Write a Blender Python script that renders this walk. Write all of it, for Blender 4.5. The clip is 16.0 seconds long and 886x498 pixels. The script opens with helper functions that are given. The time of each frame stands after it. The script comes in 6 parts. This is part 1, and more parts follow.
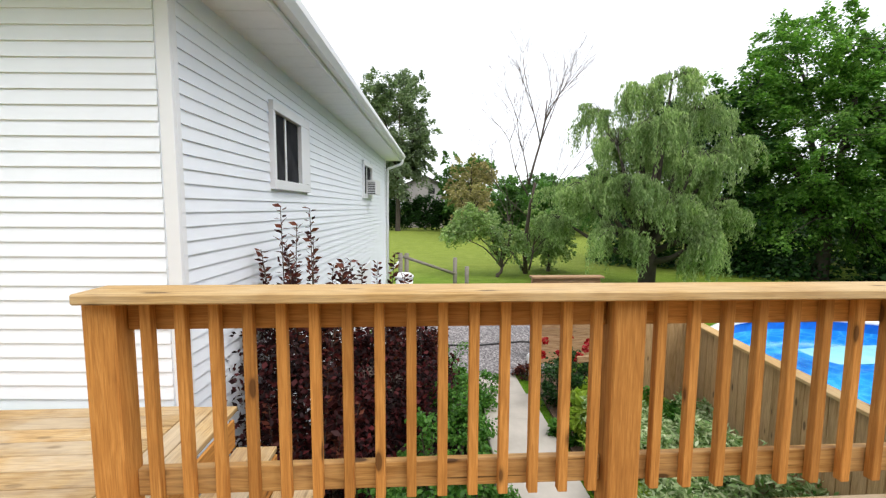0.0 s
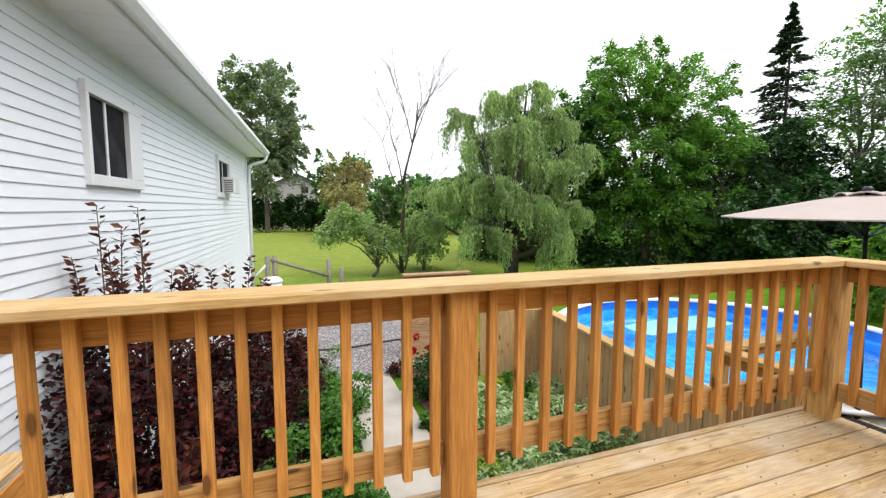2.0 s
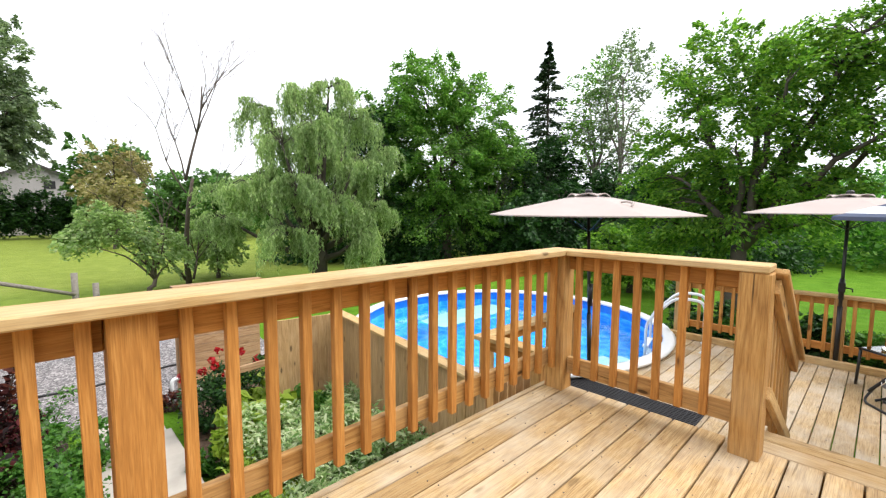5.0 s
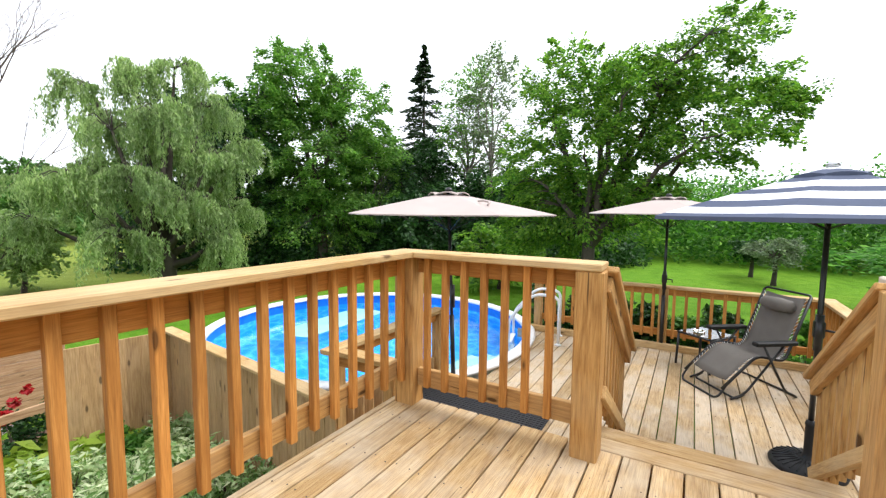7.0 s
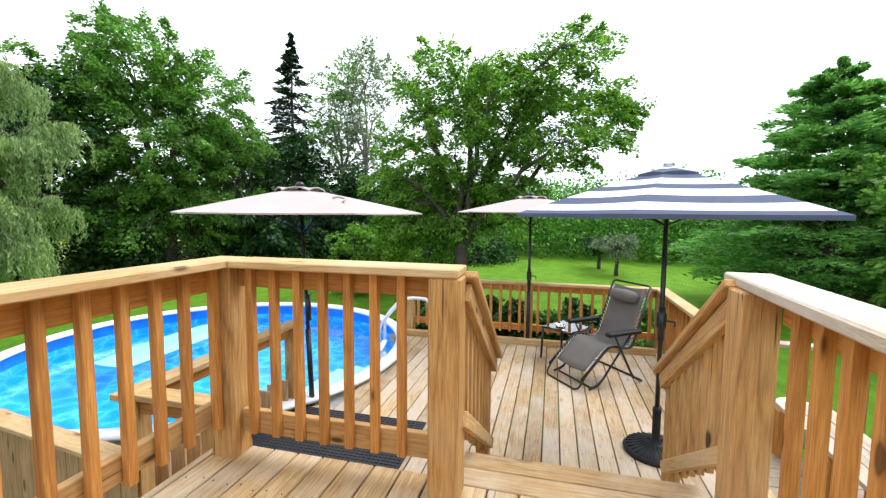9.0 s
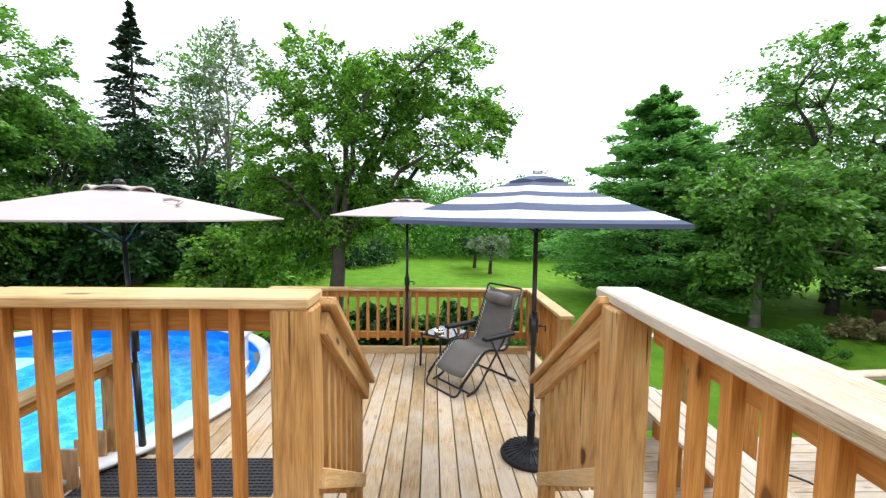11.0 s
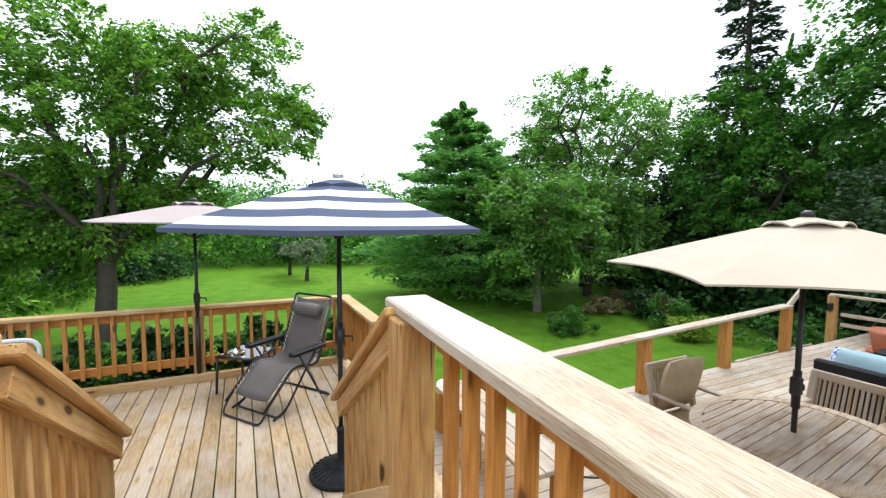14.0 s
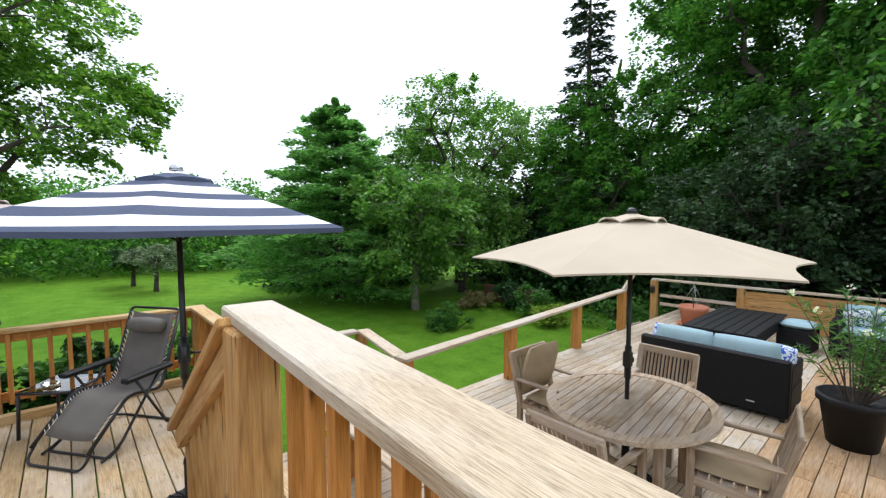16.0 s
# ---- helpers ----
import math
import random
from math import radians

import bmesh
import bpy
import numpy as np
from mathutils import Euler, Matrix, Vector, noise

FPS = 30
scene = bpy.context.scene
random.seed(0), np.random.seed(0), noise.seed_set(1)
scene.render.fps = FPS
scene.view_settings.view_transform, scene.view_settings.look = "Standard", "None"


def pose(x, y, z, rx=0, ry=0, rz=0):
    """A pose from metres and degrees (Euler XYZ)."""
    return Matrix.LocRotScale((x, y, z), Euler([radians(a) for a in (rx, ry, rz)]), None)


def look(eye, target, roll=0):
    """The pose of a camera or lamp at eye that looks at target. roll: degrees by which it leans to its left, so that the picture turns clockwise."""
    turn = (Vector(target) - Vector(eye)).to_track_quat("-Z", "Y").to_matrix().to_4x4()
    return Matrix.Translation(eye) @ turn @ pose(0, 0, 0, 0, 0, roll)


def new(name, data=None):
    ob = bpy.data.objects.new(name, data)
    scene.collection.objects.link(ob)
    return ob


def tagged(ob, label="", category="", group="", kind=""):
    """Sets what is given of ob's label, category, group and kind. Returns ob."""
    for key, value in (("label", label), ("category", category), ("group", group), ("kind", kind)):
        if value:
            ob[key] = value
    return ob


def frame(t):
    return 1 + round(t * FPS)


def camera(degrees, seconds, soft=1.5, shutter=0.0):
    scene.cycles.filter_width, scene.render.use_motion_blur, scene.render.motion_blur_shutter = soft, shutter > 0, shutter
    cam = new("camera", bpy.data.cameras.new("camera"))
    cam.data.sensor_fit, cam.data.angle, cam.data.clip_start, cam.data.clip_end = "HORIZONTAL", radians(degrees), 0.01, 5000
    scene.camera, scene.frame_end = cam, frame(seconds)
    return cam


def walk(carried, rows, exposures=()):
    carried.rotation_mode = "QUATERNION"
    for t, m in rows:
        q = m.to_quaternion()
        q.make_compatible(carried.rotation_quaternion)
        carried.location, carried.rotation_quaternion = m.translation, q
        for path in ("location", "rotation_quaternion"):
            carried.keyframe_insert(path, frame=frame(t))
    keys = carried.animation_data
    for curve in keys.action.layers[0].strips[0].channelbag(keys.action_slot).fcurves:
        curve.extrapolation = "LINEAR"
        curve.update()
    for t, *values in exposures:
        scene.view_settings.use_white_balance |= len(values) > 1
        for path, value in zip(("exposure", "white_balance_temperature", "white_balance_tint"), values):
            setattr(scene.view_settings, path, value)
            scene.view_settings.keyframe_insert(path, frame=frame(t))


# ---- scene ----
cam = camera(92.31, 16.0, 1.3)
# seconds, eye x, y, z, yaw, pitch, roll
ROWS = [
    (0.0, -0.001, 0.000, 1.358, -3.47, -5.50, -0.32),
    (0.5, 0.029, -0.017, 1.360, -7.53, -5.57, -0.30),
    (1.0, 0.074, -0.034, 1.358, -11.60, -5.55, -0.29),
    (1.5, 0.116, -0.036, 1.354, -15.64, -5.47, -0.26),
    (2.0, 0.162, -0.031, 1.350, -19.66, -5.45, -0.18),
    (2.5, 0.206, -0.033, 1.345, -23.75, -5.47, -0.21),
    (3.0, 0.263, -0.035, 1.343, -27.83, -5.42, -0.19),
    (3.5, 0.327, -0.037, 1.332, -31.82, -5.35, -0.21),
    (4.0, 0.421, -0.016, 1.325, -36.00, -5.34, -0.18),
    (4.5, 0.532, 0.018, 1.325, -39.98, -5.30, -0.18),
    (7.0, 1.105, 0.034, 1.301, -59.50, -5.03, -0.55),
    (7.5, 1.209, 0.033, 1.302, -63.50, -5.00, -0.56),
    (8.0, 1.341, 0.040, 1.306, -67.51, -4.98, -0.55),
    (8.5, 1.477, 0.050, 1.290, -71.51, -4.87, -0.45),
    (9.0, 1.605, 0.039, 1.280, -75.53, -4.83, -0.43),
    (11.5, 1.958, -0.008, 1.341, -95.47, -4.55, -0.66),
    (12.0, 1.986, -0.034, 1.351, -99.50, -4.45, -0.54),
    (12.5, 1.999, -0.070, 1.358, -103.47, -4.36, -0.42),
    (13.0, 2.008, -0.105, 1.357, -107.47, -4.26, -0.49),
    (13.5, 2.010, -0.130, 1.355, -111.46, -4.14, -0.45),
    (14.0, 2.021, -0.158, 1.349, -115.32, -4.00, -0.37),
    (14.5, 2.029, -0.199, 1.342, -119.31, -3.90, -0.24),
    (15.0, 2.040, -0.231, 1.337, -123.40, -3.89, -0.14),
    (15.5, 2.039, -0.257, 1.337, -127.40, -3.90, 0.05),
    (16.0, 2.037, -0.280, 1.334, -131.43, -3.94, 0.12),
]
walk(cam, [(t, pose(x, y, z, 90 + pitch, roll, yaw)) for t, x, y, z, yaw, pitch, roll in ROWS],
     exposures=((0.0, 0.86, 6550, 10), (2.0, 1.02, 6600, 10), (3.5, 1.18, 6600, 10), (7.0, 1.26, 6400, 10), (9.0, 1.3, 6180, 10), (12.5, 1.34, 6050, 10), (14.5, 1.1, 6020, 10), (16.0, 0.92, 6020, 10)))

# ---- light ----
world = bpy.data.worlds.new("overcast_sky")
scene.world = world
world.use_nodes = True
wn, wl = world.node_tree.nodes, world.node_tree.links
wn.clear()
w_out, w_bg, w_sky, w_mix = wn.new("ShaderNodeOutputWorld"), wn.new("ShaderNodeBackground"), wn.new("ShaderNodeTexSky"), wn.new("ShaderNodeMixRGB")
w_sky.sky_type, w_sky.sun_disc = "NISHITA", False
w_sky.sun_elevation, w_sky.sun_rotation = radians(55), radians(143)
w_scale = wn.new("ShaderNodeMixRGB")
w_scale.blend_type, w_scale.inputs[0].default_value, w_scale.inputs[2].default_value = "MULTIPLY", 1.0, (0.1, 0.1, 0.1, 1)
wl.new(w_sky.outputs[0], w_scale.inputs[1])
w_mix.inputs[0].default_value, w_mix.inputs[2].default_value = 0.88, (0.96, 0.985, 1.045, 1)
wl.new(w_scale.outputs[0], w_mix.inputs[1])
wl.new(w_mix.outputs[0], w_bg.inputs[0])
w_bg.inputs[1].default_value = 0.86
wl.new(w_bg.outputs[0], w_out.inputs[0])
sun = new("sun", bpy.data.lights.new("sun", "SUN"))
sun.data.energy, sun.data.angle, sun.data.color = 1.5, radians(45), (1.0, 0.97, 0.92)
sun.matrix_world = look((13, -17.5, 31), (0, 0, 0))

# ---- materials ----


def material(name):
    m = bpy.data.materials.new(name)
    m.use_nodes = True
    n = m.node_tree.nodes
    return m, n, m.node_tree.links, n["Principled BSDF"]


def ramp(n, stops):
    r = n.new("ShaderNodeValToRGB")
    el = r.color_ramp.elements
    while len(el) < len(stops):
        el.new(0.5)
    for e, (p, c) in zip(el, stops):
        e.position, e.color = p, (*c, 1)
    return r


def noise_tex(n, l, vec, scale, detail=3.0, rough=0.55, distort=0.0):
    t = n.new("ShaderNodeTexNoise")
    t.inputs["Scale"].default_value, t.inputs["Detail"].default_value = scale, detail
    t.inputs["Roughness"].default_value, t.inputs["Distortion"].default_value = rough, distort
    if vec:
        l.new(vec, t.inputs["Vector"])
    return t


def mixc(n, l, kind, fac, a, b):
    m = n.new("ShaderNodeMixRGB")
    m.blend_type = kind
    for i, v in enumerate((fac, a, b)):
        if isinstance(v, (int, float)):
            m.inputs[i].default_value = v
        elif isinstance(v, tuple):
            m.inputs[i].default_value = (*v, 1)
        else:
            l.new(v, m.inputs[i])
    return m.outputs[0]


def bump(n, l, bsdf, height, strength, dist=0.01):
    b = n.new("ShaderNodeBump")
    b.inputs["Strength"].default_value, b.inputs["Distance"].default_value = strength, dist
    l.new(height, b.inputs["Height"])
    l.new(b.outputs[0], bsdf.inputs["Normal"])


def wood(name, pale, mid, dark, rough=0.7, vary=0.5, weather=0.0, knots=0.8, grey=(0.42, 0.4, 0.37), lines=0.35, rings_k=0.45, arch_k=0.6, hard=0.0, relief=0.25, checks=0.0, grain=260.0):
    """Boards: grain along the object's own X."""
    m, n, l, b = material(name)
    tc, info = n.new("ShaderNodeTexCoord"), n.new("ShaderNodeObjectInfo")
    off = n.new("ShaderNodeVectorMath")
    off.operation = "MULTIPLY_ADD"
    comb = n.new("ShaderNodeCombineXYZ")
    for i, k in enumerate((37.0, 11.0, 7.0)):
        mm = n.new("ShaderNodeMath")
        mm.operation = "MULTIPLY"
        mm.inputs[1].default_value = k
        l.new(info.outputs["Random"], mm.inputs[0])
        l.new(mm.outputs[0], comb.inputs[i])
    off.inputs[1].default_value = (1, 1, 1)
    l.new(tc.outputs["Object"], off.inputs[0])
    l.new(comb.outputs[0], off.inputs[2])
    mp = n.new("ShaderNodeMapping")
    mp.inputs["Scale"].default_value = (0.07, 1, 1)
    l.new(off.outputs[0], mp.inputs[0])
    warp = noise_tex(n, l, off.outputs[0], 2.2, 2.0)
    add = n.new("ShaderNodeVectorMath")
    add.operation = "MULTIPLY_ADD"
    add.inputs[1].default_value = (0.0, 0.045, 0.045)
    l.new(warp.outputs["Color"], add.inputs[0])
    l.new(mp.outputs[0], add.inputs[2])
    rings = noise_tex(n, l, add.outputs[0], 75.0, 3.0, 0.6)
    fmap = n.new("ShaderNodeMapping")
    fmap.inputs["Scale"].default_value = (0.025, 1, 1)
    l.new(off.outputs[0], fmap.inputs[0])
    fine = noise_tex(n, l, fmap.outputs[0], grain, 3.0, 0.65)
    patch = noise_tex(n, l, off.outputs[0], 1.7, 4.0, 0.6)
    soft_dark = tuple(rings_k * p + (1 - rings_k) * q for p, q in zip(dark, mid))
    base = ramp(n, ((0.3, soft_dark), (0.5, mid), (0.7, pale)))
    l.new(rings.outputs[0], base.inputs[0])
    amap = n.new("ShaderNodeMapping")
    amap.inputs["Scale"].default_value = (0.1, 1, 1)
    l.new(off.outputs[0], amap.inputs[0])
    arch = noise_tex(n, l, amap.outputs[0], 6.5, 1.5, 0.4)
    many, fold = n.new("ShaderNodeMath"), n.new("ShaderNodeMath")
    many.operation, many.inputs[1].default_value = "MULTIPLY", 17.0
    fold.operation, fold.inputs[1].default_value = "PINGPONG", 1.0
    l.new(arch.outputs[0], many.inputs[0])
    l.new(many.outputs[0], fold.inputs[0])
    arches = ramp_out(n, l, fold.outputs[0], ((0.0, (0.56, 0.46, 0.36)), (0.3, (0.93, 0.9, 0.86)), (1.0, (1.06, 1.06, 1.06))))
    c = mixc(n, l, "MULTIPLY", arch_k, base.outputs[0], arches)
    c = mixc(n, l, "MULTIPLY", lines, c, ramp_out(n, l, fine.outputs[0], ((0.36 + 0.07 * hard, (0.42, 0.36, 0.3)), (0.52 - 0.02 * hard, (1, 1, 1)))))
    tone = ramp_out(n, l, info.outputs["Random"], ((0.0, (1 - vary * 0.45, 1 - vary * 0.5, 1 - vary * 0.6)), (0.5, (1, 1, 1)), (1.0, (1 + vary * 0.16, 1 + vary * 0.12, 1 + vary * 0.05))))
    c = mixc(n, l, "MULTIPLY", 1.0, c, tone)
    if weather:
        w = ramp_out(n, l, patch.outputs[0], ((0.42, (0, 0, 0)), (0.62, (weather, weather, weather))))
        c = mixc(n, l, "MIX", w, c, grey)
    kmap = n.new("ShaderNodeMapping")
    kmap.inputs["Scale"].default_value = (2.4, 7.0, 7.0)
    l.new(off.outputs[0], kmap.inputs[0])
    vor = n.new("ShaderNodeTexVoronoi")
    vor.inputs["Scale"].default_value = 1.0
    l.new(kmap.outputs[0], vor.inputs["Vector"])
    k = ramp_out(n, l, vor.outputs["Distance"], ((0.085, (knots, knots, knots)), (0.11, (0.4 * knots,) * 3), (0.15, (0, 0, 0))))
    c = mixc(n, l, "MIX", k, c, tuple(v * 0.28 for v in dark))
    if checks:
        # drying cracks: long thin dark splits along the grain
        cmap = n.new("ShaderNodeMapping")
        cmap.inputs["Scale"].default_value = (0.03, 1, 1)
        l.new(off.outputs[0], cmap.inputs[0])
        split = noise_tex(n, l, cmap.outputs[0], 62.0, 2.0, 0.5)
        ck = ramp_out(n, l, split.outputs[0], ((0.685, (0, 0, 0)), (0.72, (checks, checks, checks))))
        c = mixc(n, l, "MIX", ck, c, tuple(v * 0.3 for v in dark))
    l.new(c, b.inputs["Base Color"])
    b.inputs["Roughness"].default_value = rough
    b.inputs["Specular IOR Level"].default_value = 0.3
    h = mixc(n, l, "MIX", 0.4, rings.outputs[0], fine.outputs[0])
    bump(n, l, b, h, relief, 0.003)
    return m


def ramp_out(n, l, src, stops):
    r = ramp(n, stops)
    l.new(src, r.inputs[0])
    return r.outputs[0]


def plain(name, color, rough=0.6, metal=0.0, vary=0.12, scale=8.0, bumps=0.1, fine=60.0, spec=0.5):
    m, n, l, b = material(name)
    tc = n.new("ShaderNodeTexCoord")
    big = noise_tex(n, l, tc.outputs["Object"], scale, 4.0)
    small = noise_tex(n, l, tc.outputs["Object"], fine, 3.0)
    t = ramp_out(n, l, big.outputs[0], ((0.3, (1 - vary,) * 3), (0.7, (1 + vary * 0.5,) * 3)))
    l.new(mixc(n, l, "MULTIPLY", 1.0, color, t), b.inputs["Base Color"])
    b.inputs["Roughness"].default_value, b.inputs["Metallic"].default_value = rough, metal
    b.inputs["Specular IOR Level"].default_value = spec
    if bumps:
        bump(n, l, b, small.outputs[0], bumps, 0.004)
    return m


def leafy(name, a, b_, c_, gloss=0.45, through_light=0.35):
    """Leaves: each leaf its own tone, some light through the blade."""
    m, n, l, b = material(name)
    geo, tc = n.new("ShaderNodeNewGeometry"), n.new("ShaderNodeTexCoord")
    tone = ramp_out(n, l, geo.outputs["Random Per Island"], ((0.0, a), (0.5, b_), (1.0, c_)))
    cl = noise_tex(n, l, tc.outputs["Object"], 0.7, 3.0)
    tone = mixc(n, l, "MULTIPLY", 1.0, tone, ramp_out(n, l, cl.outputs[0], ((0.3, (0.68, 0.7, 0.74)), (0.7, (1.25, 1.2, 1.18)))))
    l.new(tone, b.inputs["Base Color"])
    b.inputs["Roughness"].default_value = gloss
    b.inputs["Specular IOR Level"].default_value = 0.25
    tr, mx = n.new("ShaderNodeBsdfTranslucent"), n.new("ShaderNodeMixShader")
    l.new(mixc(n, l, "MULTIPLY", 1.0, tone, (1.2, 1.45, 0.85)), tr.inputs[0])
    mx.inputs[0].default_value = through_light
    l.new(b.outputs[0], mx.inputs[1])
    l.new(tr.outputs[0], mx.inputs[2])
    l.new(mx.outputs[0], n["Material Output"].inputs[0])
    return m


RAIL_WOOD = wood("stained_rail_wood", (0.60, 0.295, 0.08), (0.50, 0.225, 0.053), (0.26, 0.1, 0.023), vary=0.5, lines=0.4, rings_k=0.3, arch_k=0.3, knots=0.85)
POST_WOOD = wood("post_wood", (0.58, 0.35, 0.125), (0.49, 0.268, 0.085), (0.22, 0.1, 0.03), vary=0.3, lines=0.4, rings_k=0.45, weather=0.25, grey=(0.54, 0.42, 0.24), arch_k=0.6, checks=0.85, knots=0.95)
CAP_WOOD = wood("sun_bleached_cap_wood", (0.62, 0.43, 0.2), (0.54, 0.345, 0.14), (0.3, 0.16, 0.055), vary=0.3, weather=0.35, grey=(0.6, 0.49, 0.31), lines=0.5, arch_k=0.35, rings_k=0.3)
BROAD_CAP = wood("weathered_broad_cap", (0.54, 0.45, 0.325), (0.5, 0.405, 0.28), (0.29, 0.2, 0.12), vary=0.05, weather=0.55, grey=(0.6, 0.55, 0.475), lines=0.75, rings_k=0.12, knots=0.85, arch_k=0.3, hard=0.5, relief=0.6, grain=620.0)
DECK_WOOD = wood("upper_deck_boards", (0.6, 0.44, 0.235), (0.52, 0.35, 0.165), (0.31, 0.175, 0.065), vary=0.55, weather=0.45, grey=(0.56, 0.5, 0.4), lines=0.6, knots=0.45, arch_k=0.4, rings_k=0.35, hard=0.5, checks=0.5)
LOW_WOOD = wood("lower_deck_boards", (0.62, 0.475, 0.29), (0.54, 0.385, 0.21), (0.34, 0.2, 0.09), vary=0.6, weather=0.5, grey=(0.56, 0.51, 0.44), lines=0.6, knots=0.4, arch_k=0.4, rings_k=0.35, hard=0.5)
GREY_WOOD = wood("weathered_deck_boards", (0.60, 0.50, 0.38), (0.52, 0.42, 0.30), (0.32, 0.24, 0.15), vary=0.45, weather=0.5, grey=(0.52, 0.49, 0.44), lines=0.6, arch_k=0.4, knots=0.5, hard=0.5)
DINE_WOOD = wood("brown_deck_boards", (0.5, 0.34, 0.185), (0.41, 0.255, 0.125), (0.23, 0.125, 0.055), vary=0.6, weather=0.3, grey=(0.45, 0.38, 0.29), lines=0.6, arch_k=0.45, knots=0.5, hard=0.5)
RUSTY_WOOD = wood("dark_timber", (0.17, 0.085, 0.05), (0.12, 0.058, 0.034), (0.06, 0.03, 0.02), vary=0.4, weather=0.3, grey=(0.1, 0.085, 0.07))
FENCE_WOOD = wood("fence_boards_wood", (0.56, 0.375, 0.195), (0.48, 0.305, 0.145), (0.26, 0.15, 0.07), vary=0.4, weather=0.12, grey=(0.46, 0.37, 0.27), arch_k=0.35)
CEDAR_WALL = wood("garden_wall_wood", (0.50, 0.33, 0.2), (0.42, 0.26, 0.145), (0.27, 0.15, 0.08), vary=0.3)
TEAK = wood("weathered_teak", (0.54, 0.44, 0.33), (0.44, 0.34, 0.24), (0.24, 0.165, 0.11), vary=0.75, weather=0.5, knots=0.0, grey=(0.52, 0.475, 0.42), lines=0.5)
OLD_POST = wood("grey_fence_wood", (0.3, 0.28, 0.25), (0.22, 0.2, 0.175), (0.12, 0.1, 0.085), vary=0.2)
VINYL = plain("white_vinyl", (0.865, 0.9, 0.965), 0.45, vary=0.03, scale=2.0, bumps=0.05, fine=90)
TRIM_WHITE = plain("white_trim", (0.82, 0.83, 0.86), 0.4, vary=0.02, scale=3, bumps=0.03)
SOFFIT = plain("soffit_vinyl", (0.82, 0.82, 0.82), 0.5, vary=0.04)
METAL_WHITE = plain("painted_metal", (0.78, 0.79, 0.8), 0.3, vary=0.03, bumps=0)
BLACK = plain("black_metal", (0.012, 0.012, 0.013), 0.35, vary=0.2, bumps=0.05)
BLACK_RESIN = plain("black_resin", (0.014, 0.014, 0.015), 0.55, vary=0.25, bumps=0.25, fine=35, spec=0.25)
STEEL = plain("brushed_steel", (0.55, 0.55, 0.56), 0.3, 1.0, vary=0.1, bumps=0)
SHINGLE = plain("roof_shingle", (0.16, 0.15, 0.145), 0.9, vary=0.3, scale=5, bumps=0.4, fine=30)
TAN_CLOTH = plain("tan_canvas", (0.50, 0.425, 0.325), 0.85, vary=0.06, scale=2.5, bumps=0.15, fine=220, spec=0.1)
PINK_CLOTH = plain("faded_beige_canvas", (0.43, 0.365, 0.34), 0.85, vary=0.06, scale=2.5, bumps=0.15, fine=220, spec=0.1)
NAVY = plain("navy_canvas", (0.085, 0.1, 0.15), 0.85, vary=0.12, scale=3, bumps=0.15, fine=220, spec=0.1)
WHITE_CLOTH = plain("white_canvas", (0.78, 0.79, 0.82), 0.85, vary=0.04, scale=3, bumps=0.15, fine=220, spec=0.1)
SLING = plain("grey_sling_mesh", (0.16, 0.145, 0.13), 0.8, vary=0.12, scale=6, bumps=0.35, fine=260, spec=0.2)
LACE = plain("white_lacing", (0.75, 0.75, 0.74), 0.7, bumps=0)
CUSHION_TAN = plain("taupe_cushion", (0.4, 0.315, 0.2), 0.9, vary=0.1, bumps=0.2, fine=200, spec=0.1)
CUSHION_BLUE = plain("pale_blue_cushion", (0.33, 0.46, 0.50), 0.9, vary=0.08, bumps=0.2, fine=200, spec=0.1)
TERRACOTTA = plain("terracotta", (0.52, 0.2, 0.115), 0.8, vary=0.15, bumps=0.2)
CONCRETE = plain("path_concrete", (0.43, 0.39, 0.34), 0.9, vary=0.18, scale=3, bumps=0.3, fine=40)
SOIL = plain("dark_soil", (0.06, 0.04, 0.028), 0.95, vary=0.4, scale=6, bumps=0.8, fine=25)
MULCH = plain("bark_mulch", (0.14, 0.085, 0.055), 0.95, vary=0.5, scale=20, bumps=0.9, fine=45)
RUBBER = plain("rubber_mat", (0.03, 0.03, 0.034), 0.75, vary=0.2)
RUST = plain("rusted_screw", (0.13, 0.095, 0.07), 0.7, vary=0.3, bumps=0)
BARK = plain("bark", (0.075, 0.06, 0.048), 0.95, vary=0.4, scale=3, bumps=0.8, fine=14)
BARK_PALE = plain("pale_bark", (0.22, 0.19, 0.165), 0.95, vary=0.35, scale=3, bumps=0.7, fine=16)
TWIG = plain("bare_twig", (0.1, 0.075, 0.06), 0.9, vary=0.3, bumps=0)
ROOF_FAR = plain("far_roof", (0.09, 0.08, 0.08), 0.9)
WALL_FAR = plain("far_wall", (0.42, 0.39, 0.39), 0.8)

LEAF_MAPLE = leafy("maple_leaves", (0.058, 0.15, 0.022), (0.12, 0.25, 0.034), (0.27, 0.43, 0.06), through_light=0.5)
# tones lowered so the deep shade in and under the woods is in the colour
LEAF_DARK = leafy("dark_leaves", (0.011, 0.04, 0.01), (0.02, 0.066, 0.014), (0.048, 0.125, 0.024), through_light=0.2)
LEAF_MID = leafy("shaded_maple_leaves", (0.036, 0.12, 0.021), (0.078, 0.215, 0.032), (0.175, 0.38, 0.055), through_light=0.42)
LEAF_BRIGHT = leafy("bright_leaves", (0.07, 0.17, 0.034), (0.125, 0.265, 0.047), (0.23, 0.4, 0.08), through_light=0.45)
LEAF_ASH = leafy("ash_leaves", (0.055, 0.135, 0.036), (0.095, 0.205, 0.052), (0.16, 0.3, 0.08), through_light=0.4)
